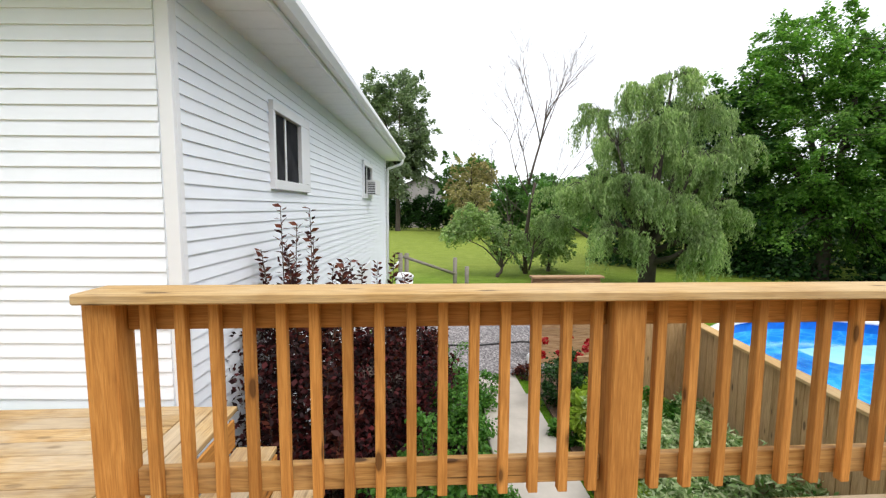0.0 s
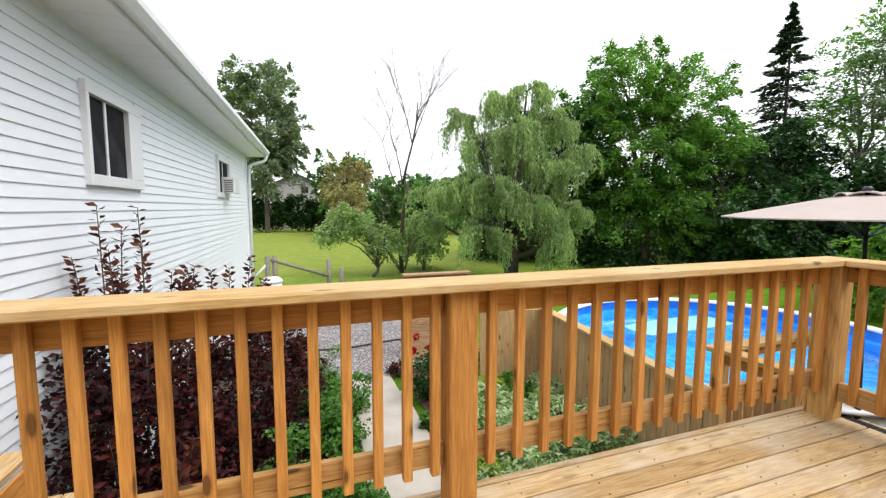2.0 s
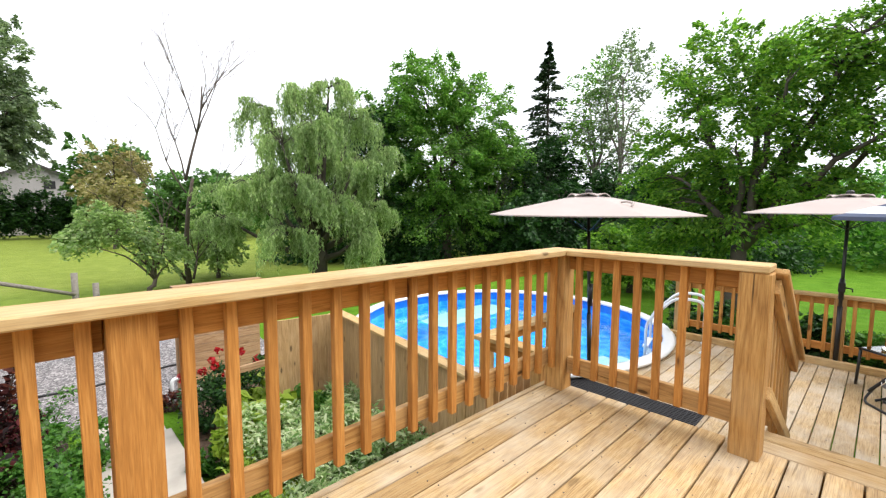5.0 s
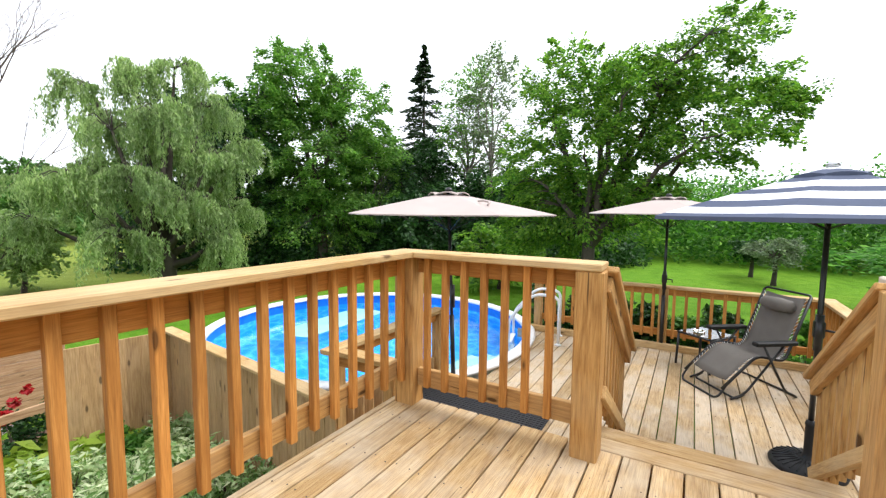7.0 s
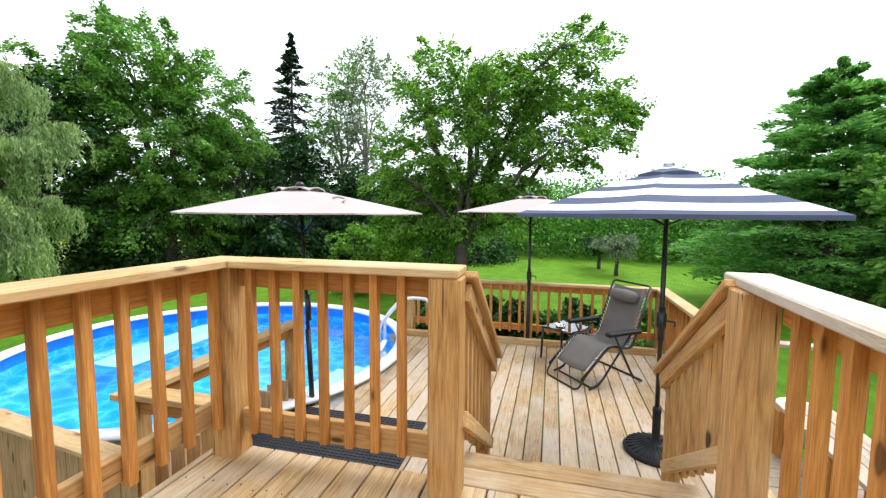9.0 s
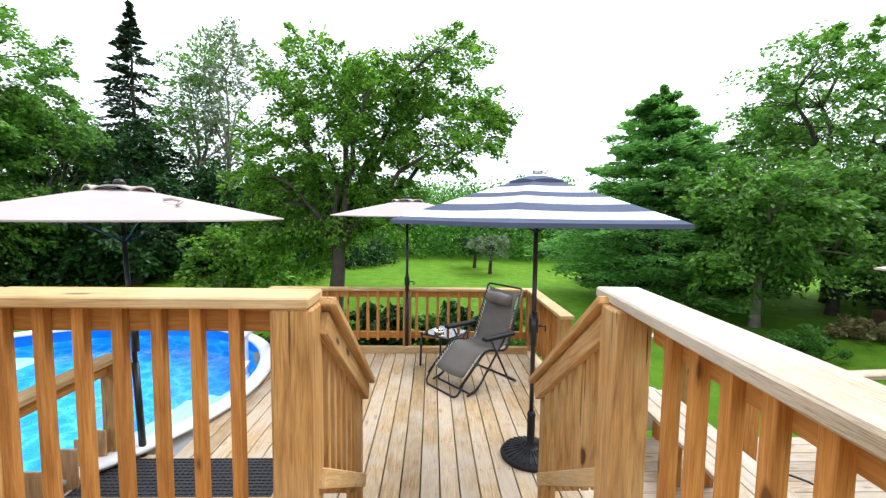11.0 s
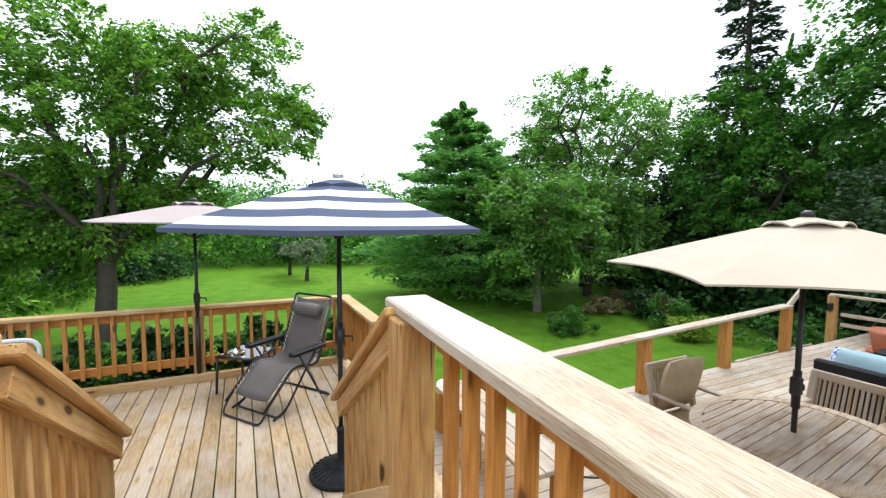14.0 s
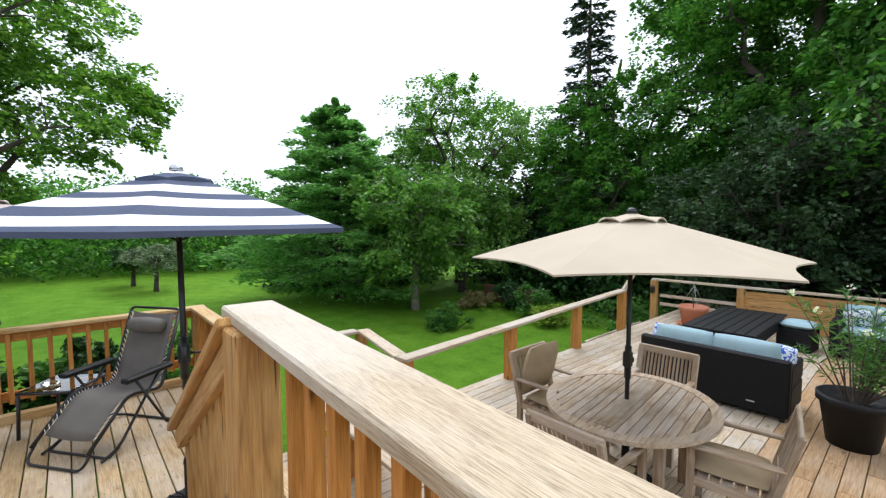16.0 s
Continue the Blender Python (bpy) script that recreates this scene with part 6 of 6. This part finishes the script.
tree("broad green maple with dark spreading limbs", 14.85, 2.95, 6.8, 3.4, 0.0, LEAF_MAPLE, 72000, 0.112, 0.23, BARK, 210, 0.68, 0.35, ragged=0.45, fork=(0.1, -0.1, 2.5), mains=16, lobes=((0.0, 0.82, 5.35, 1.36, 1.22, 1.29), (0.2, -3.27, 5.35, 1.56, 1.56, 1.56), (0.0, -1.22, 4.87, 1.63, 1.5, 1.29), (0.0, -4.5, 4.11, 1.16, 1.16, 0.88), (0.0, 1.7, 2.88, 1.36, 1.29, 1.5), (-0.34, -2.93, 3.29, 1.5, 1.9, 0.75), (0.0, 1.97, 0.98, 1.36, 1.22, 0.88), (-0.54, -0.41, 3.29, 1.36, 1.63, 1.02), (0.0, -1.5, 1.12, 1.02, 1.09, 0.54), (0.41, 0.14, 1.93, 1.09, 1.22, 0.82), (-0.34, -1.5, 2.0, 1.02, 1.22, 0.68), (0.54, 0.2, 1.05, 1.36, 1.36, 0.75), (0.61, 1.77, 0.03, 1.36, 1.36, 0.61)))
tree("low green maple boughs by the lawn", 16.8, 6.6, 1.0, 2.1, -1.6, LEAF_MAPLE, 9000, 0.17, 0.1, BARK, 40, 0.7)
tree("dark green tree in the wood edge", 22.0, 7.2, 1.8, 2.4, -1.6, LEAF_DARK, 9000, 0.2, 0.15, BARK, 40, 0.9)
conifer("green white pine with layered boughs", 17.4, -8.3, 5.7, 3.9, NEEDLE_PINE, 90000, 19, 0.2, 0.5, 0.05, 0.2, lift=0.12, power=0.68, gap=0.1, per_branch=13, fan=0.2, face=0.15)
tree("tall leafy ash with airy top", 17.2, -14.8, 8.2, 4.7, -0.8, LEAF_BRIGHT, 46000, 0.16, 0.25, BARK, 170, 0.9, 0.4, ragged=0.3, mains=12)
tree("small green maple with pale trunk on the lawn", 13.6, -9.2, 3.6, 2.3, -0.9, LEAF_BRIGHT, 17000, 0.15, 0.13, BARK_PALE, 70, 0.75, 0.45)
tree("green tree behind the lawn", 15.2, -13.0, 3.6, 2.8, -1.0, LEAF_BRIGHT, 16000, 0.17, 0.16, BARK, 60, 0.9)
conifer("tall dark spruce wrapped in ivy", 11.3, -16.3, 12.6, 2.1, NEEDLE, 12000, 30, 0.26, 2.5, 0.3, 0.22, gap=0.3, power=0.75)
tree("ivy-clad dense green tree", 10.6, -15.8, 6.6, 2.2, -1.3, LEAF_MID, 40000, 0.14, 0.2, BARK, 120, 0.75, 0.5, ragged=0.3, lobes=((0.6, 0.0, 4.9, 1.5, 1.5, 1.7), (1.3, 0.2, 3.0, 1.5, 1.5, 1.7), (0.2, 0.0, 1.6, 2.0, 1.8, 2.0), (-1.2, 0.0, 5.2, 1.6, 1.5, 2.0), (-0.8, 0.3, 2.6, 1.8, 1.6, 2.0)))
tree("huge dark green maple overhanging the deck", 5.6, -18.6, 14.0, 4.9, -0.5, LEAF_MID, 90000, 0.17, 0.4, BARK, 200, 1.15, 0.35, ragged=0.35, mains=14, lobes=((2.0, 0.6, 5.0, 2.6, 2.4, 2.6), (1.6, 0.4, 8.6, 2.3, 2.3, 2.2), (-0.6, 0.0, 11.5, 3.0, 2.6, 2.4), (-2.4, 0.4, 8.0, 2.8, 2.6, 2.6), (-1.0, 0.8, 4.6, 3.0, 2.6, 2.6), (1.0, 0.0, 2.0, 3.4, 2.6, 1.8), (2.0, 0.3, 11.2, 1.8, 1.8, 2.0), (2.9, 0.3, 9.4, 1.5, 1.5, 2.2)))
tree("huge dark green maple overhanging the deck", 0.4, -17.5, 14.0, 5.8, 0.5, LEAF_MID, 52000, 0.2, 0.4, BARK, 190, 1.3, 0.4)
tree("dark lilac thicket with faded flowers beyond the deck", 4.6, -13.9, 4.3, 2.9, -1.6, leafy("lilac_leaves", (0.022, 0.05, 0.018), (0.04, 0.085, 0.03), (0.075, 0.14, 0.055), through_light=0.2), 30000, 0.12, 0.12, BARK, 110, 0.7, 0.45)
tree("dark lilac thicket with faded flowers beyond the deck", 0.6, -14.0, 4.0, 2.9, -1.6, leafy("thicket_leaves", (0.022, 0.045, 0.02), (0.04, 0.075, 0.03), (0.08, 0.12, 0.06), through_light=0.2), 22000, 0.13, 0.12, BARK, 90, 0.8, 0.45)
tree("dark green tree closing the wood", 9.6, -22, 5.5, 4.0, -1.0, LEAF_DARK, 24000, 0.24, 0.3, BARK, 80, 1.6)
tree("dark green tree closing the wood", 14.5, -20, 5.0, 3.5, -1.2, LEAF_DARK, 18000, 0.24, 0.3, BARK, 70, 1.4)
for x, y, tp_, r in ((26.6, -2.5, 0.2, 1.0), (24.3, -3.1, 0.45, 1.25)):
    tree("small round orchard tree on the far lawn", x, y, tp_, r, -0.9, LEAF_POPLAR if x < 25 else LEAF_DARK, 4200, 0.11, 0.09, BARK, 30, 0.4, group="orchard trees")


def wood_edge():
    """Woods closing the view all round, too far to tell tree from tree; nearest beyond the lawn by the pool deck."""
    far, close = [], []
    for k in range(300):
        deg = -178 + 262 * k / 300
        a = radians(deg)
        if -34 < deg < 24:
            for row in range(3):
                r, hgt, n = RNG.uniform(31, 35) + 4.5 * row, RNG.uniform(4.3, 5.6) + 0.7 * row + 1.2 * noise.noise((k * 0.3, row, 0)), 320
                p = unit(n) * RNG.uniform(0.5, 1, (n, 1)) ** 0.6 * np.array([1.5, 1.5, hgt * 0.55])
                close.append(p + np.array([r * math.cos(a + 0.01 * row), r * math.sin(a + 0.01 * row), GROUND + hgt * 0.48]))
            continue
        r, n = RNG.uniform(56, 78), 230
        hgt = RNG.uniform(3.6, 7.5) + (2.5 if deg < -60 else 0)
        p = unit(n) * RNG.uniform(0.5, 1, (n, 1)) * np.array([3.2, 3.2, hgt * 0.62])
        far.append(p + np.array([r * math.cos(a), r * math.sin(a), GROUND + hgt * 0.5]))
    for pts, size, mat, text in ((far, 0.85, LEAF_ASH, "far green woods closing the lawn"), (close, 0.3, LEAF_MID, "dark green wood edge beyond the lawn")):
        p = np.concatenate(pts)
        tagged(attach("far_woods", leaf_mesh("far_woods", p[p[:, 2] > GROUND], size, mat)), text, "woods", kind="stuff")


wood_edge()


def understory_shade():
    """Brush added under the wood edge behind the pool and beyond the lawn; its dark colour holds the shade there."""
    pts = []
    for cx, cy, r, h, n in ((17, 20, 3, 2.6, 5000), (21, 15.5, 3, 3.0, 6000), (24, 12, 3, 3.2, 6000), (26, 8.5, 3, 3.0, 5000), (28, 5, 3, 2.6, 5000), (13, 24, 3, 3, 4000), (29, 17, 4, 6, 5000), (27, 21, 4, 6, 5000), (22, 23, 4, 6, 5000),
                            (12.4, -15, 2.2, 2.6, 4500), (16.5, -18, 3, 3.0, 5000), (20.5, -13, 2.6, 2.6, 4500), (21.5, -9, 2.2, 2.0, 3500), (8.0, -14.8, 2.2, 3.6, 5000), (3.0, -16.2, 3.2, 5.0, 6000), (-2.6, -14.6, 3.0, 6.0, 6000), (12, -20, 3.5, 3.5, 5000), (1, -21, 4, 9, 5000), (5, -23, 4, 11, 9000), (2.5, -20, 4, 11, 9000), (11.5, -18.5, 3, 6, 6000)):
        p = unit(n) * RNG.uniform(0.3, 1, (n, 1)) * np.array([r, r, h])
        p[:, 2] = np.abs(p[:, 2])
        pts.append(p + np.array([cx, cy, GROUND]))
    return tagged(attach("understory_shade", leaf_mesh("understory_shade", np.concatenate(pts), 0.24, LEAF_DARK)), "added brush under the trees, shade put into its dark leaf colour", "undergrowth", kind="stuff")


understory_shade()
for x, y, h in ((11.0, -7.9, 0.62), (10.75, -8.45, 0.7)):
    bush("small rounded green shrub on the lawn", x, y, GROUND, 0.42, h, LEAF_GARDEN, 2200, 0.07, 18, group="lawn shrubs")
for x, y, r, h, mat in ((10.2, -11.3, 0.7, 1.0, LEAF_GARDEN), (11.6, -11.8, 0.8, 0.9, LEAF_DARK), (9.2, -10.6, 0.5, 0.6, LEAF_LIME), (12.4, -11.0, 0.55, 0.6, LEAF_BROWN), (7.4, -11.6, 0.9, 0.9, LEAF_GARDEN)):
    bush("leafy border plant by the low garden wall", x, y, GROUND, r, h, mat, 1800, 0.11, 16, group="border plants")
low_wall = thing("garden_wall", "low rusty-brown timber garden wall under the trees", "wall")
for k in range(3):
    beam("timber", (10.9, -12.45, GROUND + 0.12 + 0.2 * k), (13.2, -12.25, GROUND + 0.12 + 0.2 * k), 0.15, 0.19, RUSTY_WOOD, low_wall)
for k in range(9):
    bush("dark green hedge plant behind the pool deck railing", 9.0 + 0.1 * (k % 2), -1.4 + 0.48 * k, GROUND, 0.45, 1.42 + 0.12 * (k % 3), LEAF_DARK if k % 3 else LEAF_GARDEN, 6500, 0.085, 34, group="hedge plants behind the railing")

# shrub bed along the house
NB = "purple-leaved ninebark shrub with upright dark red shoots"


def ninebark(x, y, radius, height, shoots, count):
    b = thing("shrub", NB, "shrub", pose(x, y, GROUND), group="ninebark shrubs")
    pts, cs = crown_points((0, 0, height * 0.5), (radius, radius, height * 0.5), count, 46, radius * 0.42, 0.3, 0.8, 0.3)
    attach("foliage", leaf_mesh("foliage", pts[pts[:, 2] > 0.05], 0.062, LEAF_PURPLE, aspect=0.6), b)
    ch, sp, sd = [], [], []
    tallest = max(s[2] for s in shoots)
    shoots = list(shoots) + [(RNG.uniform(-1, 1) * radius * 0.8, RNG.uniform(-1, 1) * radius * 0.8, height + RNG.uniform(0.0, 0.5) * (tallest - height)) for _ in range(7)]
    for dx, dy, top in shoots:
        p0, p1 = Vector((dx * 0.3, dy * 0.3, 0.2)), Vector((dx, dy, top))
        mid = p0.lerp(p1, 0.6) + Vector((RNG.normal() * 0.03, RNG.normal() * 0.03, 0))
        ch.append(tube_data([p0, mid, p1], [0.012, 0.008, 0.003], 5))
        for k in range(52):
            u = 0.42 + 0.58 * k / 51
            p = mid.lerp(p1, (u - 0.42) / 0.58)
            a = 2.4 * k
            w = 0.045 * (1.25 - 0.5 * u)
            sp.append((p.x + w * math.cos(a), p.y + w * math.sin(a), p.z))
            sd.append((math.cos(a), math.sin(a), 0.45))
    attach("stem", mesh_of("stem", *joined(ch), TWIG), b)
    attach("young_foliage", leaf_mesh("young_foliage", sp, 0.08, LEAF_PURPLE_TOP, aspect=0.5, along=sd), b, None, "ruddy young leaves")
    return b


ninebark(-1.1, 4.0, 0.72, 2.35, [(-0.12, -0.1, 3.12), (0.1, 0.05, 3.1), (-0.34, 0.0, 2.72), (-0.4, 0.2, 2.6), (0.28, 0.2, 2.55), (-0.2, 0.3, 2.75), (0.42, -0.1, 2.5), (0.0, -0.3, 2.7), (0.2, -0.25, 2.85), (-0.05, 0.15, 2.95)], 9000)
ninebark(-0.45, 4.8, 0.7, 1.95, [(0.0, 0.0, 2.5), (0.2, 0.1, 2.6), (-0.2, 0.2, 2.45), (0.35, 0.0, 2.35), (-0.4, 0.1, 2.5), (0.3, 0.35, 2.3)], 8000)
ninebark(0.05, 6.0, 0.62, 1.35, [(0.0, 0.0, 1.95), (0.2, 0.1, 1.85), (-0.2, 0.2, 1.9), (0.4, 0.0, 1.7)], 5000)
ninebark(-0.85, 3.45, 0.5, 1.4, [(0.1, 0.1, 1.75)], 4500)
for x, y, r, h in ((-0.95, 2.95, 0.3, 0.95), (-0.5, 3.0, 0.36, 1.2), (-0.05, 3.05, 0.38, 1.05), (0.3, 3.15, 0.34, 1.25), (0.5, 3.6, 0.34, 0.95), (0.15, 3.7, 0.4, 1.25)):
    bush("bright green leafy perennial in the shrub bed", x, y, GROUND, r, h, LEAF_GARDEN, 2300, 0.05, 24, aspect=0.6, name="garden_plant", category="plant", group="bed plants")
for x, y, r, h, mat, n, lab in ((-0.1, 3.3, 0.5, 0.55, LEAF_GARDEN, 2600, "bright green leafy perennials"), (0.45, 3.9, 0.45, 0.6, LEAF_GARDEN, 2400, "bright green leafy perennials"), (0.62, 5.0, 0.42, 0.75, LEAF_GARDEN, 2200, "bright green leafy perennials"),
                                (0.85, 6.3, 0.4, 0.7, LEAF_GARDEN, 2000, "bright green leafy perennials"), (0.3, 2.6, 0.5, 0.5, LEAF_GARDEN, 2400, "bright green leafy perennials"), (-0.3, 2.4, 0.4, 0.5, LEAF_GARDEN, 1800, "bright green leafy perennials"),
                                (-1.15, 3.2, 0.3, 0.9, LEAF_GARDEN, 1300, "bright green leafy perennials"), (0.55, 7.2, 0.45, 0.7, LEAF_ASH, 1800, "grey-green bushy perennial")):
    bush(lab + " in the shrub bed", x, y, GROUND, r, h, mat, n, 0.055, 22, aspect=0.7, name="garden_plant", category="plant", group="bed plants")
planter = thing("planter_box", "black square planter box with green foliage", "planter", pose(0.42, 5.55, GROUND + 0.04, 0, 0, 12))
for lo, hi in (((-0.3, -0.3, 0), (0.3, -0.27, 0.42)), ((-0.3, 0.27, 0), (0.3, 0.3, 0.42)), ((-0.3, -0.2695, 0), (-0.27, 0.2695, 0.42)), ((0.27, -0.2695, 0), (0.3, 0.2695, 0.42))):
    block("side_panel", lo, hi, BLACK_RESIN, planter, bev=0.008)
block("soil", (-0.269, -0.269, 0.02), (0.269, 0.269, 0.36), SOIL, planter, bev=0)
bush("fresh green plant growing in the black planter", 0.42, 5.55, GROUND + 0.4, 0.3, 0.4, LEAF_GARDEN, 2000, 0.05, 18, name="garden_plant", category="plant")

# flower bed by the fence
for k in range(20):
    x, y = 2.15 + 0.42 * (k % 4) + 0.12 * math.sin(k * 2.1), 2.75 + 0.56 * (k // 4) + 0.15 * math.cos(k * 1.7)
    if x < 2.45 and y > 3.6:
        continue
    bush("white-edged variegated ground plant", x, y, GROUND, 0.42, 0.6 + 0.12 * (k % 3), LEAF_VARIEGATED, 2000, 0.085, 24, aspect=0.33, name="garden_plant", category="plant", group="variegated plants")
for k in range(9):
    bush("low green ground cover along the deck edge", 1.95 + 0.26 * k, 2.12 + 0.06 * (k % 2), GROUND, 0.24, 0.42, LEAF_VARIEGATED if k % 3 else LEAF_GARDEN, 700, 0.075, 12, aspect=0.45, name="garden_plant", category="plant", group="deck edge plants")
for x, y, r in ((3.09, 6.33, 0.36), (3.07, 5.8, 0.4), (2.5, 5.75, 0.34), (2.75, 5.45, 0.42), (2.3, 5.3, 0.32)):
    b = bush("yellow-green hosta with broad leaves", x, y, GROUND, r, 0.62, LEAF_LIME, 300, 0.2, 18, aspect=0.62, name="hosta", category="plant", group="hostas", up=0.9, droop=0.0)
for x, y, r, h in ((2.12, 4.35, 0.3, 0.5), (2.35, 4.85, 0.34, 0.55), (2.08, 3.85, 0.28, 0.42), (2.45, 4.3, 0.28, 0.5)):
    bush("feathery lime-green perennial by the path", x, y, GROUND, r, h, LEAF_LIME, 2200, 0.065, 24, aspect=0.35, name="garden_plant", category="plant", group="lime perennials")
for x, y, r, h in ((3.2, 2.45, 0.3, 0.85), (3.38, 3.0, 0.26, 0.8), (2.85, 2.3, 0.3, 0.75), (2.4, 2.25, 0.28, 0.65)):
    bush("dark green leafy plant close to the deck edge", x, y, GROUND, r, h, LEAF_GARDEN, 1500, 0.075, 18, name="garden_plant", category="plant", group="deck edge plants")
for x, y in ((2.2, 6.25), (2.65, 6.4)):
    rb = bush("dark rose bush with red blooms", x, y, GROUND, 0.42, 0.95, LEAF_DARK, 2200, 0.06, 20, name="rose_bush", category="shrub", group="rose bushes")
    for k in range(6):
        a = 1.1 * k
        attach("bloom", leaf_mesh("bloom", unit(26) * 0.045 + np.array([0.3 * math.cos(a), 0.25 * math.sin(a), 0.85 + 0.22 * ((k * 7) % 5) / 5]), 0.06, PETAL_RED, aspect=0.9), rb, None, "deep red bloom")
bush("dark red bedding plant by the path", 2.0, 7.35, GROUND, 0.25, 0.3, LEAF_PURPLE_TOP, 700, 0.06, 12, name="garden_plant", category="plant")
for x, y, r, h in ((3.2, 5.4, 0.33, 0.6), (3.55, 5.3, 0.28, 0.55), (2.9, 5.2, 0.3, 0.45), (2.1, 3.4, 0.25, 0.45), (1.95, 5.3, 0.2, 0.35)):
    bush("green leafy perennial in the flower bed", x, y, GROUND, r, h, LEAF_GARDEN, 1300, 0.07, 16, name="garden_plant", category="plant", group="bed plants")

# timber screen, standpipe and hose by the drive
screen = thing("timber_screen", "tan timber screen of horizontal boards with a flat cap", "screen")
for k in range(12):
    beam("board", (2.28, 8.1, GROUND + 0.09 + 0.145 * k), (3.6, 8.1, GROUND + 0.09 + 0.145 * k), 0.03, 0.138, CEDAR_WALL, screen)
for x in (2.3, 3.58):
    beam("post", (x, 8.17, GROUND), (x, 8.17, 0.0), 0.09, 0.09, CEDAR_WALL, screen)
beam("cap", (2.22, 8.12, 0.025), (3.66, 8.12, 0.025), 0.2, 0.04, CEDAR_WALL, screen)
pipe = tagged(tube("standpipe", round_pts([(2.05, 7.55, GROUND), (2.05, 7.55, GROUND + 0.42), (2.18, 7.55, GROUND + 0.44), (2.2, 7.55, GROUND + 0.34)], 0.06), 0.03, METAL_WHITE, None, 10), "white plastic standpipe beside the path", "pipe")
tagged(tube("black_hose", [(-0.9, 9.2, GROUND + 0.05), (0.2, 9.35, GROUND + 0.05), (1.2, 9.2, GROUND + 0.05), (2.4, 9.45, GROUND + 0.05), (3.2, 9.3, GROUND + 0.05)], 0.02, BLACK, None, 8), "black hose lying across the gravel drive", "hose")

# rail fence and gate in the lawn, meter boxes on the wall
rail_fence = thing("rail_fence", "old grey log rail fence at the lawn edge", "fence")
for x, y, h in ((-0.55, 14.0, 1.62), (-0.35, 14.15, 1.6), (1.35, 15.0, 1.35), (1.8, 15.2, 1.0)):
    tube("post", [(x, y, GROUND - 0.1), (x, y, GROUND + h)], 0.075, OLD_POST, rail_fence, 9)
tube("rail", [(-0.45, 14.05, GROUND + 1.5), (1.4, 15.0, GROUND + 0.75)], 0.05, OLD_POST, rail_fence, 8)
tube("rail", [(-1.0, 13.9, GROUND + 0.9), (-0.5, 14.0, GROUND + 1.45)], 0.035, METAL_WHITE, rail_fence, 8)
can = thing("bin", "white plastic bin beside the rail fence", "bin", pose(-0.4, 13.2, GROUND))
lathe("body", [(0.0, 0.0), (0.22, 0.0), (0.28, 0.95), (0.0, 0.95)], METAL_WHITE, can, 24)
lathe("lid", [(0.3, 0.94), (0.3, 1.0), (0.2, 1.08), (0.0, 1.1)], METAL_WHITE, can, 24)

# far neighbour's house
far = thing("neighbour_house", "far grey bungalow with a dark low roof", "house", pose(1.2, 68, 0))
block("wall", (-3.2, 0, GROUND), (3.0, 6, 5.0), WALL_FAR, far, bev=0)
attach("roof", mesh_of("roof", [(-3.7, -0.5, 4.9), (3.5, -0.5, 4.9), (0.0, -0.5, 6.5), (-3.7, 7, 4.9), (3.5, 7, 4.9), (0.0, 7, 6.5), (-3.7, -0.5, 4.65), (3.5, -0.5, 4.65), (0, -0.5, 6.25)], [(0, 2, 5, 3), (2, 1, 4, 5), (3, 5, 4), (0, 6, 8, 2), (2, 8, 7, 1)], ROOF_FAR), far)
attach("gable", mesh_of("gable", [(-3.3, -0.02, 4.9), (3.1, -0.02, 4.9), (-0.1, -0.02, 6.3)], [(0, 1, 2)], WALL_FAR), far)
block("window", (0.6, -0.06, 3.6), (1.6, -0.005, 4.5), DARK_ROOM, far)

# oleander in a black pot by the sofa
op = thing("potted_plant", "oleander with white flowers in a big ribbed black pot", "potted plant", pose(2.42, -6.1, DINE))
lathe("pot", [(0.0, 0.0), (0.2, 0.0), (0.27, 0.42), (0.3, 0.43), (0.3, 0.5), (0.27, 0.5), (0.255, 0.43), (0.0, 0.42)], BLACK_RESIN, op, 36, "ribbed black plastic pot")
st_, lp, ld, fp = [], [], [], []
for k in range(26):
    a, rr, hh = RNG.uniform(0, 6.28), RNG.uniform(0.1, 0.68), RNG.uniform(0.7, 1.62)
    p0, p1 = Vector((0.06 * math.cos(a), 0.06 * math.sin(a), 0.42)), Vector((rr * math.cos(a), rr * math.sin(a), hh))
    mid = p0.lerp(p1, 0.5) + Vector((0, 0, 0.08))
    st_.append(tube_data([p0, mid, p1], [0.009, 0.007, 0.003], 5))
    for j in range(42):
        u = RNG.uniform(0.25, 1.0)
        p = p0.lerp(mid, u * 2) if u < 0.5 else mid.lerp(p1, u * 2 - 1)
        b = RNG.uniform(0, 6.28)
        dv = Vector((math.cos(b), math.sin(b), RNG.uniform(0.1, 0.9))).normalized()
        lp.append(p + dv * 0.07)
        ld.append(dv)
    if k % 2:
        fp.append(unit(9) * 0.03 + np.array(p1 + Vector((0, 0, 0.03))))
for v in st_:
    attach("stem", mesh_of("stem", *v, TWIG), op)
attach("foliage", leaf_mesh("foliage", [tuple(v) for v in lp], 0.125, LEAF_ASH, aspect=0.15, along=[tuple(v) for v in ld]), op)
for p in fp:
    attach("flower", leaf_mesh("flower", p, 0.034, PETAL_WHITE, aspect=0.9), op, None, "white flower")
